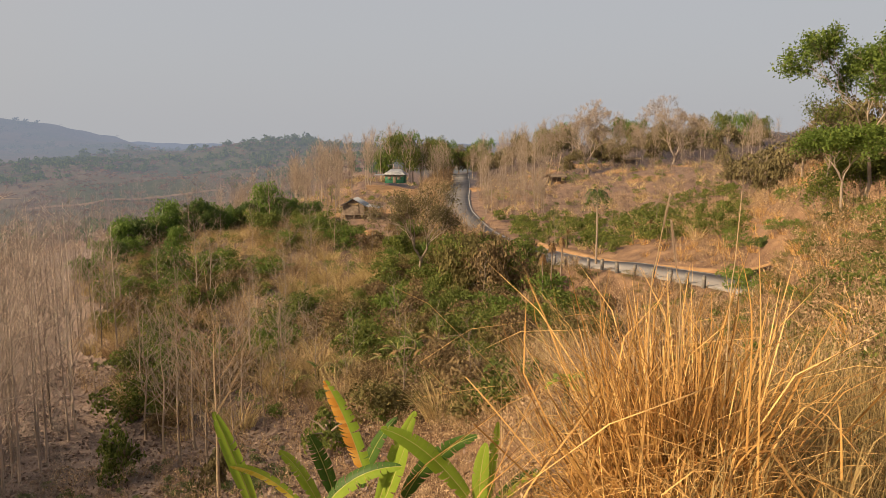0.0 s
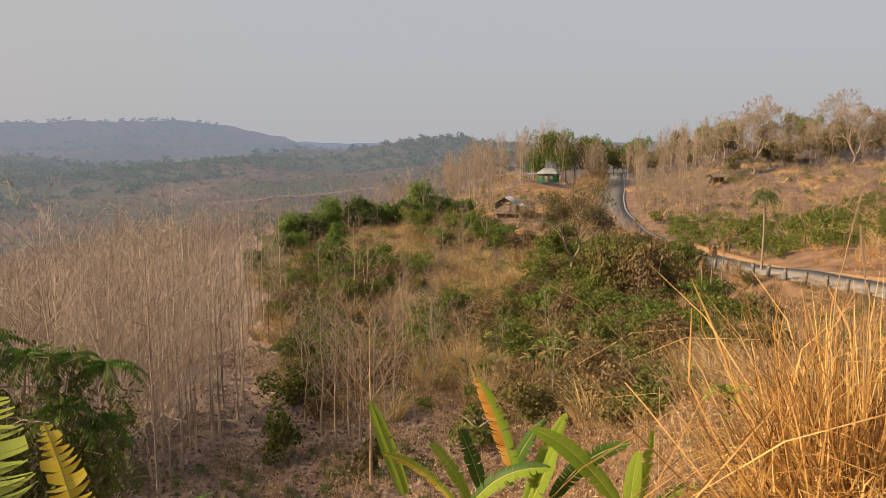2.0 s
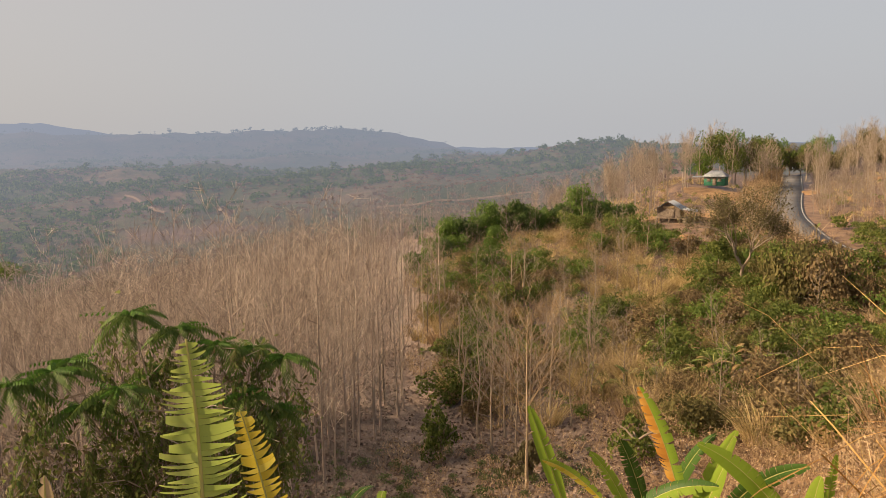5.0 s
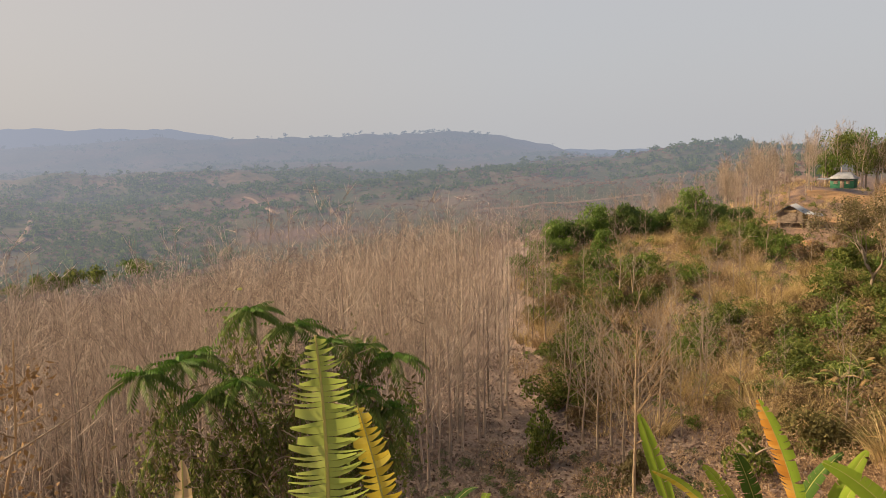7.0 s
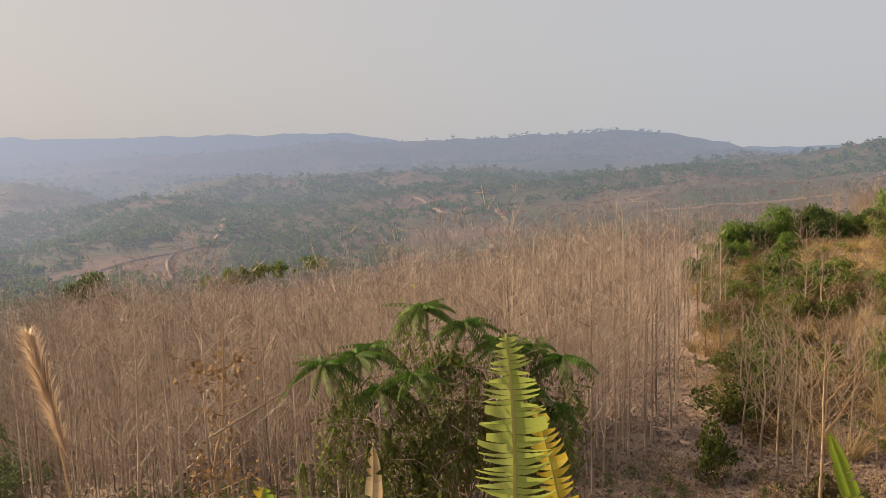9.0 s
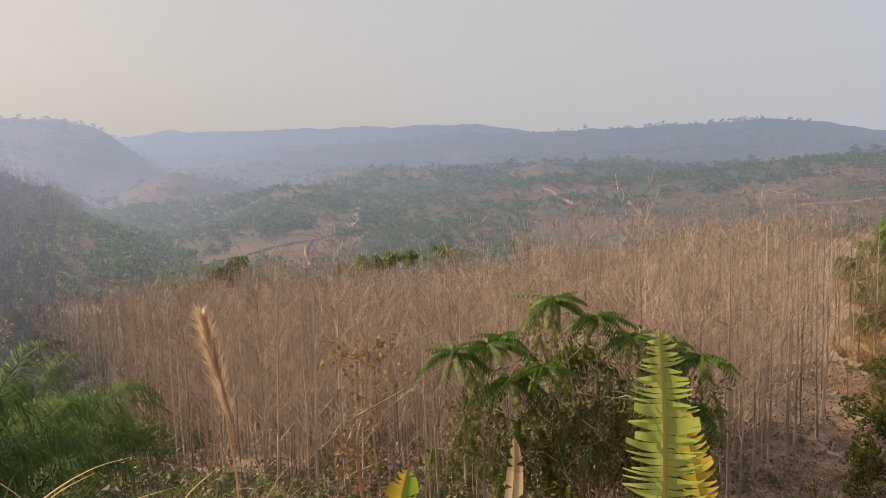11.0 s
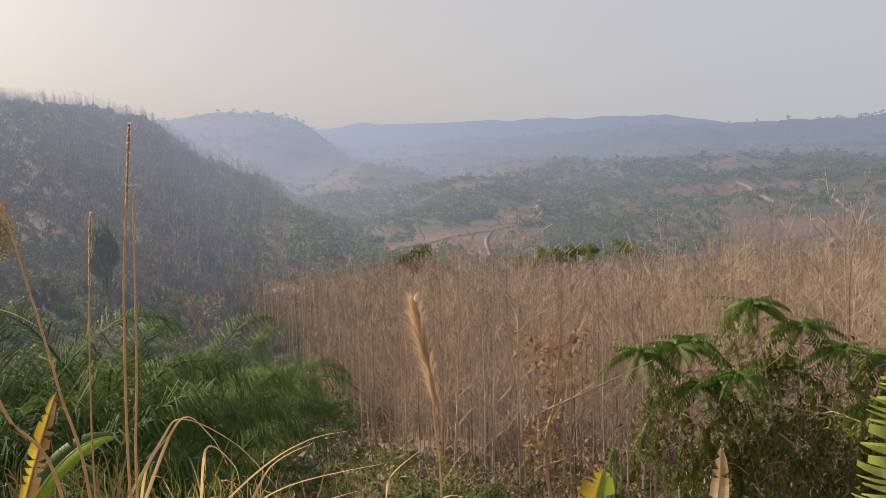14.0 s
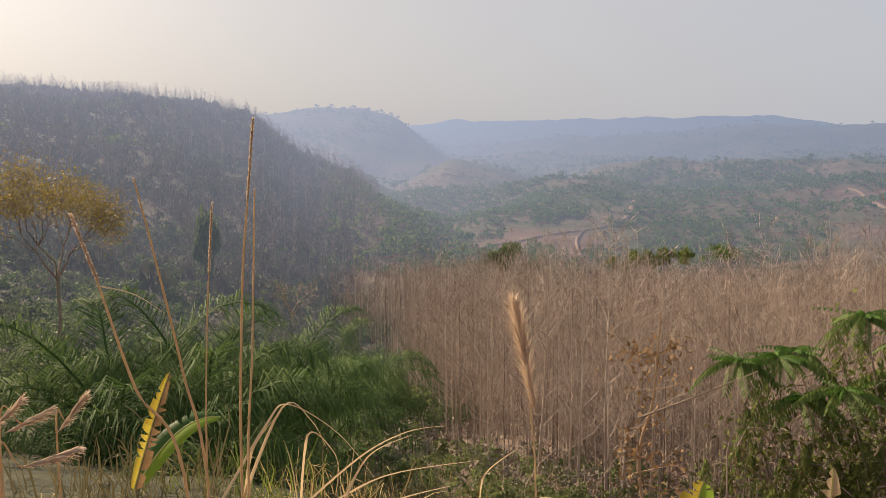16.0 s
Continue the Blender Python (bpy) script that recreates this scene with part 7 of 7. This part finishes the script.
reed_stalk([down(0, 107.1, 2.2), sight(107.1, -19.9, 2.2), sight(105.7, -19.8, 2.2), sight(102.5, -19.3, 2.2)], 0.0038, 'fallen reed with a fluffy plume', plume=0.13, fluff=0.05, seed=9)
reed_stalk([down(0, -18.0, 6.2), sight(-18.0, -12.5, 6.2), sight(-17.6, -9.2, 6.2), sight(-17.1, -5.7, 6.2)], 0.0060, 'tall dry reed with a soft plume in the grass', plume=0.4, fluff=0.05, seed=10)
reed_stalk([down(0, -15.8, 5.8), sight(-15.8, -12.7, 5.8), sight(-16.2, -8.1, 5.8), sight(-16.9, -3.7, 5.8)], 0.0055, 'tall leaning dry reed with a narrow plume', plume=0.3, fluff=0.035, seed=11)
reed_stalk([down(0, -21.4, 6.0), sight(-21.4, -12.3, 6.0), sight(-21.6, -8.2, 6.0), sight(-21.8, -3.4, 6.0)], 0.0055, 'tall dry reed with a narrow plume', head=0.5, seed=12)
reed_stalk([down(0, -4.8, 9.0), sight(-4.8, -25.9, 9.0), sight(-4.7, -22.3, 9.0), sight(-4.6, -17.9, 9.0)], 0.0060, 'single thin dry reed on the slope', head=0.2, seed=13)


def blades(name, label, specs, mat, seed, group="dry grass"):
    """A tuft given blade by blade: foot, knee and tip of each."""
    t = thing(name, label, "grass", group)
    for i, (pts, wd) in enumerate(specs):
        P = smooth3([np.asarray(p, float) for p in pts], 6)
        b = Build()
        tg = np.gradient(P, axis=0)
        sd = np.cross(tg, [0.2, 0.3, 1.0])
        sd /= np.linalg.norm(sd, axis=1)[:, None] + 1e-9
        b.ribbon(P, wd * np.linspace(1.0, 0.12, len(P)), sd, 0.35)
        part("blade", b.mesh("blade", mat), t)
    return t


blades('arching_grass', 'long arching dry straw blades at the near edge', [([sight(93.2, -25.2, 2.6), sight(89.1, -19.6, 2.6), sight(87.3, -18.2, 2.6), sight(83.5, -20.6, 2.6), sight(80.7, -24.0, 2.6)], 0.0075), ([sight(91.5, -25.4, 2.6), sight(87.8, -18.4, 2.6), sight(85.6, -19.5, 2.6), sight(84.4, -21.8, 2.6)], 0.0075), ([sight(91.1, -25.4, 2.6), sight(90.2, -21.3, 2.6), sight(87.8, -18.5, 2.6)], 0.0075), ([sight(87.2, -25.9, 2.6), sight(81.8, -22.3, 2.6), sight(78.1, -20.7, 2.6), sight(75.0, -20.3, 2.6)], 0.0075), ([sight(85.5, -26.0, 2.6), sight(80.0, -23.8, 2.6), sight(72.7, -22.8, 2.6)], 0.0075), ([sight(86.8, -25.9, 2.6), sight(85.9, -20.5, 2.6), sight(84.0, -21.8, 2.6), sight(83.6, -23.4, 2.6)], 0.0075), ([sight(81.9, -26.3, 2.6), sight(78.2, -25.3, 2.6), sight(74.6, -24.6, 2.6)], 0.0075), ([sight(83.7, -26.2, 2.6), sight(81.3, -22.4, 2.6), sight(77.7, -20.9, 2.6)], 0.0075), ([sight(72.8, -26.1, 2.6), sight(72.3, -23.8, 2.6), sight(70.0, -21.9, 2.6)], 0.0075), ([sight(70.0, -26.5, 2.6), sight(68.5, -25.4, 2.6), sight(67.3, -25.4, 2.6)], 0.0075), ([sight(100.3, -8.5, 2.6), sight(97.9, -9.3, 2.6), sight(95.9, -10.8, 2.6)], 0.0075), ], M_HUSK, 1)


def grass_mass(name, label, az, d, blades_n, h, r, width, broken, mat, seed, lift=-0.1):
    b = messy_grass(seed, blades_n, h, r, width, broken)
    t = thing(name, label, "grass", "tall dry grass", me=b.mesh(name, mat), at=at_ground(az, d, lift))
    return t


# the great tuft of tall orange grass beside the camera, and the grass bank behind it
grass_mass('tall_grass', 'great tuft of tall orange dry grass', -18.3, 6.2, 2300, 2.6, 0.4, 0.0075, 0.50, M_STRAW_NEAR, 800)
grass_mass('tall_grass', 'great tuft of tall orange dry grass', -20.4, 6.4, 1500, 1.9, 0.5, 0.0070, 0.60, M_STRAW_NEAR, 801)
grass_mass('tall_grass', 'great tuft of tall orange dry grass', -16.0, 6.1, 1300, 1.5, 0.5, 0.0070, 0.80, M_STRAW_NEAR, 802)
grass_mass('tall_grass', 'great tuft of tall orange dry grass', -23.2, 6.4, 800, 1.2, 0.7, 0.0060, 0.70, M_STRAW_NEAR, 803)
grass_mass('tall_grass', 'great tuft of tall orange dry grass', -14.3, 6.3, 450, 0.8, 0.4, 0.0070, 0.85, M_STRAW_NEAR, 804)
grass_mass('tall_grass', 'great tuft of tall orange dry grass', -19.2, 5.0, 1500, 1.4, 0.5, 0.0070, 0.90, M_STRAW_NEAR, 805)
grass_mass('tall_grass', 'great tuft of tall orange dry grass', -15.5, 5.0, 700, 0.9, 0.5, 0.0070, 0.90, M_STRAW_NEAR, 806)
grass_mass('tall_grass', 'fine dry yellow-brown grass on the bank', -26.0, 6.6, 800, 1.5, 0.9, 0.0045, 0.50, M_STRAW_DULL, 807)
grass_mass('tall_grass', 'fine dry yellow-brown grass on the bank', -29.5, 6.8, 800, 1.5, 0.9, 0.0045, 0.50, M_STRAW_DULL, 808)
grass_mass('tall_grass', 'fine dry yellow-brown grass on the bank', -33.0, 6.8, 700, 1.5, 0.9, 0.0045, 0.50, M_STRAW_DULL, 809)
grass_mass('tall_grass', 'fine dry yellow-brown grass on the bank', -24.0, 5.4, 700, 1.2, 0.9, 0.0050, 0.70, M_STRAW_DULL, 810)
grass_mass('tall_grass', 'fine dry yellow-brown grass on the bank', -29.0, 5.0, 700, 1.1, 0.9, 0.0050, 0.70, M_STRAW_DULL, 811)
grass_mass('tall_grass', 'fine dry yellow-brown grass on the bank', -23.0, 9.5, 600, 1.8, 1.2, 0.0050, 0.40, M_STRAW_DULL, 812)
grass_mass('tall_grass', 'fine dry yellow-brown grass on the bank', -28.0, 9.8, 600, 1.8, 1.2, 0.0050, 0.40, M_STRAW_DULL, 813)
grass_mass('tall_grass', 'fine dry yellow-brown grass on the bank', -32.5, 9.5, 600, 1.7, 1.2, 0.0050, 0.40, M_STRAW_DULL, 814)
grass_mass('tall_grass', 'fine dry yellow-brown grass on the bank', -25.5, 13.0, 500, 1.6, 1.5, 0.0060, 0.40, M_STRAW_DULL, 815)
grass_mass('tall_grass', 'fine dry yellow-brown grass on the bank', -30.5, 13.5, 500, 1.6, 1.5, 0.0060, 0.40, M_STRAW_DULL, 816)
grass_mass('tall_grass', 'fine dry yellow-brown grass on the bank', -20.5, 12.0, 450, 1.7, 1.3, 0.0060, 0.45, M_STRAW_DULL, 817)
grass_mass('tall_grass', 'fine dry yellow-brown grass on the bank', -17.0, 10.0, 450, 1.6, 1.2, 0.0060, 0.45, M_STRAW_DULL, 818)
grass_mass('tall_grass', 'fine dry yellow-brown grass on the bank', -14.2, 11.0, 300, 1.2, 1.1, 0.0060, 0.50, M_STRAW_DULL, 819)
grass_mass('tall_grass', 'fine dry yellow-brown grass on the bank', -10.5, 10.0, 160, 0.6, 0.9, 0.0060, 0.70, M_STRAW_DULL, 820)
grass_mass('tall_grass', 'fine dry yellow-brown grass on the bank', -8.0, 14.0, 160, 0.8, 1.1, 0.0080, 0.70, M_STRAW_DULL, 821)
grass_mass('tall_grass', 'fine dry yellow-brown grass on the bank', -11.0, 17.0, 250, 1.3, 1.3, 0.0080, 0.50, M_STRAW_DULL, 822)
grass_mass('tall_grass', 'fine dry yellow-brown grass on the bank', -15.0, 18.0, 250, 1.5, 1.4, 0.0080, 0.40, M_STRAW_DULL, 823)
grass_mass('tall_grass', 'green-brown weeds among the dry grass', -27.5, 8.0, 250, 1.0, 0.9, 0.0060, 0.50, M_LEAF_LIGHT, 824)
grass_mass('tall_grass', 'green-brown weeds among the dry grass', -31.0, 8.0, 250, 1.0, 0.9, 0.0060, 0.50, M_OLIVE, 825)
grass_mass('tall_grass', 'green-brown weeds among the dry grass', -24.5, 8.0, 200, 0.9, 0.9, 0.0060, 0.50, M_OLIVE, 826)
blades('broken_grass', 'broken arching blades of dry orange grass', [([sight(-9.8, -26.8, 5.0), sight(-12.3, -21.1, 5.0), sight(-14.6, -14.4, 5.0), sight(-14.9, -10.2, 5.0)], 0.0080), ([sight(-10.1, -21.3, 5.0), sight(-12.2, -17.9, 5.0), sight(-9.1, -15.7, 5.0), sight(-5.4, -15.4, 5.0)], 0.0080), ([sight(-9.5, -13.0, 5.0), sight(-11.6, -12.9, 5.0), sight(-13.8, -14.9, 5.0), sight(-15.1, -16.4, 5.0)], 0.0080), ([sight(-24.0, -24.4, 5.0), sight(-23.6, -13.7, 5.0), sight(-23.1, -6.9, 5.0)], 0.0080), ([sight(-23.1, -21.5, 5.0), sight(-22.9, -12.1, 5.0), sight(-21.5, -6.6, 5.0)], 0.0080), ([sight(-29.4, -22.3, 5.0), sight(-28.7, -17.3, 5.0), sight(-26.7, -19.8, 5.0)], 0.0080), ([sight(-18.4, -25.2, 5.0), sight(-19.7, -18.0, 5.0), sight(-22.6, -7.0, 5.0)], 0.0080), ([sight(-14.2, -25.7, 5.0), sight(-11.5, -22.8, 5.0), sight(-6.6, -20.4, 5.0)], 0.0080), ([sight(-13.8, -25.3, 5.0), sight(-10.2, -24.3, 5.0), sight(-6.0, -23.9, 5.0)], 0.0080), ([sight(-15.0, -24.4, 5.0), sight(-13.5, -18.6, 5.0), sight(-10.8, -12.9, 5.0)], 0.0080), ([sight(-24.3, -23.6, 5.0), sight(-28.0, -22.6, 5.0), sight(-31.9, -20.0, 5.0)], 0.0080), ([sight(-27.7, -23.8, 5.0), sight(-28.7, -21.7, 5.0), sight(-31.0, -20.2, 5.0)], 0.0080), ([sight(-25.8, -17.3, 5.0), sight(-28.5, -14.6, 5.0), sight(-31.4, -13.1, 5.0)], 0.0080), ([sight(-13.3, -25.8, 5.0), sight(-15.9, -16.0, 5.0), sight(-18.9, -8.4, 5.0)], 0.0080), ([sight(-11.2, -26.0, 5.0), sight(-14.3, -16.1, 5.0), sight(-17.3, -10.1, 5.0)], 0.0080), ], M_STRAW_NEAR, 2)

# rough growth at the foot of the reeds
grass_mass('rough_grass', 'rough tuft of half-dry grass and weeds', 104.0, 3.4, 200, 0.50, 0.6, 0.006, 0.5, M_STRAW, 860)
grass_mass('rough_grass', 'rough tuft of half-dry grass and weeds', 98.0, 4.2, 200, 0.50, 0.6, 0.006, 0.5, M_OLIVE, 861)
grass_mass('rough_grass', 'rough tuft of half-dry grass and weeds', 92.0, 4.6, 200, 0.50, 0.6, 0.006, 0.5, M_STRAW, 862)
grass_mass('rough_grass', 'rough tuft of half-dry grass and weeds', 86.0, 4.6, 200, 0.50, 0.6, 0.006, 0.5, M_STRAW, 863)
grass_mass('rough_grass', 'rough tuft of half-dry grass and weeds', 80.0, 5.0, 240, 0.54, 0.7, 0.006, 0.5, M_OLIVE, 864)
grass_mass('rough_grass', 'rough tuft of half-dry grass and weeds', 74.0, 5.5, 220, 0.48, 0.7, 0.006, 0.5, M_STRAW_DULL, 865)
grass_mass('rough_grass', 'rough tuft of half-dry grass and weeds', 107.0, 5.0, 240, 0.60, 0.7, 0.006, 0.5, M_OLIVE, 866)
grass_mass('rough_grass', 'rough tuft of half-dry grass and weeds', 101.0, 6.0, 240, 0.60, 0.8, 0.006, 0.5, M_OLIVE, 867)
grass_mass('rough_grass', 'rough tuft of half-dry grass and weeds', 95.0, 6.5, 240, 0.60, 0.8, 0.006, 0.5, M_LEAF, 868)
grass_mass('rough_grass', 'rough tuft of half-dry grass and weeds', 89.0, 6.5, 240, 0.60, 0.8, 0.006, 0.5, M_STRAW, 869)
grass_mass('rough_grass', 'rough tuft of half-dry grass and weeds', 84.0, 7.5, 240, 0.60, 0.8, 0.006, 0.5, M_OLIVE, 870)
grass_mass('rough_grass', 'rough tuft of half-dry grass and weeds', 78.0, 8.0, 240, 0.60, 0.8, 0.006, 0.5, M_OLIVE, 871)
grass_mass('rough_grass', 'rough tuft of half-dry grass and weeds', 66.0, 7.0, 220, 0.60, 0.8, 0.006, 0.5, M_STRAW_DULL, 872)
grass_mass('rough_grass', 'rough tuft of half-dry grass and weeds', 71.0, 9.0, 220, 0.72, 0.9, 0.006, 0.5, M_OLIVE, 873)
grass_mass('rough_grass', 'rough tuft of half-dry grass and weeds', 83.0, 11.0, 240, 0.78, 1.0, 0.006, 0.5, M_OLIVE, 874)
grass_mass('rough_grass', 'rough tuft of half-dry grass and weeds', 77.0, 12.0, 240, 0.78, 1.0, 0.006, 0.5, M_STRAW_DULL, 875)
grass_mass('rough_grass', 'rough tuft of half-dry grass and weeds', 58.0, 9.0, 260, 0.60, 0.9, 0.006, 0.5, M_STRAW_DULL, 876)
grass_mass('rough_grass', 'rough tuft of half-dry grass and weeds', 62.0, 11.0, 260, 0.66, 1.0, 0.006, 0.5, M_OLIVE, 877)
grass_mass('rough_grass', 'rough tuft of half-dry grass and weeds', 54.0, 12.0, 260, 0.66, 1.0, 0.006, 0.5, M_STRAW_DULL, 878)
grass_mass('rough_grass', 'rough tuft of half-dry grass and weeds', 67.0, 13.0, 260, 0.72, 1.0, 0.006, 0.5, M_STRAW_DULL, 879)
grass_mass('rough_grass', 'rough tuft of half-dry grass and weeds', 72.0, 14.0, 260, 0.72, 1.0, 0.006, 0.5, M_OLIVE, 880)
grass_mass('rough_grass', 'rough tuft of half-dry grass and weeds', 60.0, 15.0, 260, 0.78, 1.1, 0.006, 0.5, M_VALLEY, 881)
grass_mass('rough_grass', 'rough tuft of half-dry grass and weeds', 50.0, 14.0, 260, 0.72, 1.0, 0.006, 0.5, M_OLIVE, 882)
grass_mass('rough_grass', 'rough tuft of half-dry grass and weeds', 80.0, 15.0, 260, 0.78, 1.1, 0.006, 0.5, M_VALLEY, 883)
grass_mass('rough_grass', 'rough tuft of half-dry grass and weeds', 48.0, 10.0, 240, 0.54, 0.8, 0.006, 0.5, M_STRAW_DULL, 884)
grass_mass('rough_grass', 'rough tuft of half-dry grass and weeds', 40.0, 13.0, 240, 1.00, 0.9, 0.006, 0.5, M_OLIVE, 885)
grass_mass('rough_grass', 'rough tuft of half-dry grass and weeds', 35.0, 15.0, 240, 1.00, 0.9, 0.006, 0.5, M_STRAW_DULL, 886)
grass_mass('rough_grass', 'rough tuft of half-dry grass and weeds', 30.0, 17.0, 240, 1.00, 1.0, 0.006, 0.5, M_STRAW_DULL, 887)
grass_mass('rough_grass', 'rough tuft of half-dry grass and weeds', 24.0, 19.0, 240, 1.00, 1.0, 0.006, 0.5, M_OLIVE, 888)
grass_mass('rough_grass', 'rough tuft of half-dry grass and weeds', 64.0, 18.0, 260, 0.78, 1.2, 0.006, 0.5, M_STRAW_DULL, 889)
grass_mass('rough_grass', 'rough tuft of half-dry grass and weeds', 70.0, 19.0, 260, 0.78, 1.2, 0.006, 0.5, M_OLIVE, 890)
grass_mass('rough_grass', 'rough tuft of half-dry grass and weeds', 56.0, 19.0, 260, 0.78, 1.2, 0.006, 0.5, M_STRAW_DULL, 891)
grass_mass('rough_grass', 'rough tuft of half-dry grass and weeds', 75.0, 21.0, 260, 0.78, 1.2, 0.006, 0.5, M_VALLEY, 892)

# ---- the dying shrub with brown leaves, its bare stem and the fallen branch ----
def brown_shrub():
    g = np.random.default_rng(77)
    t = thing("dying_shrub", "dying shrub with a bare dark stem and clinging brown leaves", "shrub")
    foot = np.array(at_ground(61.2, 4.3, -0.1))
    P = smooth3([foot, sight(61.0, -24.5, 4.3), sight(60.3, -18.1, 4.3), sight(59.9, -11.7, 4.3)])
    b = Build()
    b.tube(P, np.linspace(0.015, 0.004, len(P)), 6)
    C = []
    for i in range(20):
        p = P[int(g.uniform(0.3, 0.85) * (len(P) - 1))]
        q = p + np.array([g.normal(0, 0.08), g.normal(0, 0.08), g.uniform(-0.05, 0.13)])
        b.tube(np.array([p, (p + q) / 2 + g.normal(0, 0.02, 3), q]), [0.005, 0.0035, 0.0015], 4)
        C.append(q + g.normal(0, 0.05, (16, 3)))
    part("stem", b.mesh("stem", M_BRUSH), t)
    C = np.concatenate(C)
    b = Build()
    b.leaves(C, g.normal(size=C.shape), 0.042, 0.02, g)
    part("leaves", b.mesh("leaves", M_DEAD), t, "clinging withered brown leaves")
    return t


brown_shrub()
br = thing("fallen_branch", "long bare pale branch leaning over the slope", "branch")
stem_part([tuple(sight(61.3, -19.5, 4.25)), tuple(sight(57.6, -17.7, 4.1)), tuple(sight(53.7, -15.5, 4.0))], [0.006, 0.0045, 0.0025], br, M_TRUNK, "branch")
br2 = thing("fallen_branch", "long bare pale branch leaning over the slope", "branch")
stem_part([tuple(np.array(at_ground(59.5, 4.2, -0.1))), tuple(sight(55.4, -21.2, 4.05)), tuple(sight(54.7, -17.2, 4.0))], [0.006, 0.0045, 0.0025], br2, M_TRUNK, "branch")
rotten = thing("banana_plant", "rotting banana plant with a yellow-brown hanging leaf", "banana plant", "bananas on the near slope")
leaf_between(sight(98.9, -23.2, 3.4), sight(95.8, -15.1, 3.4), (0.0, 0, 0.02), 0.042, 0.6, [M_BANANA_YELLOW, M_DEAD], rotten, 660, "rotting yellow and black leaf", twist=(0.8, -0.3, 0.2), strips=16)
leaf_between(sight(98.7, -22.8, 3.6), sight(92.4, -18.7, 3.8), (0.0, 0, 0.1), 0.07, 0.2, [M_BANANA_DARK, M_BANANA], rotten, 661, "broad green leaf", twist=(0.5, -0.2, 0.8), strips=20)
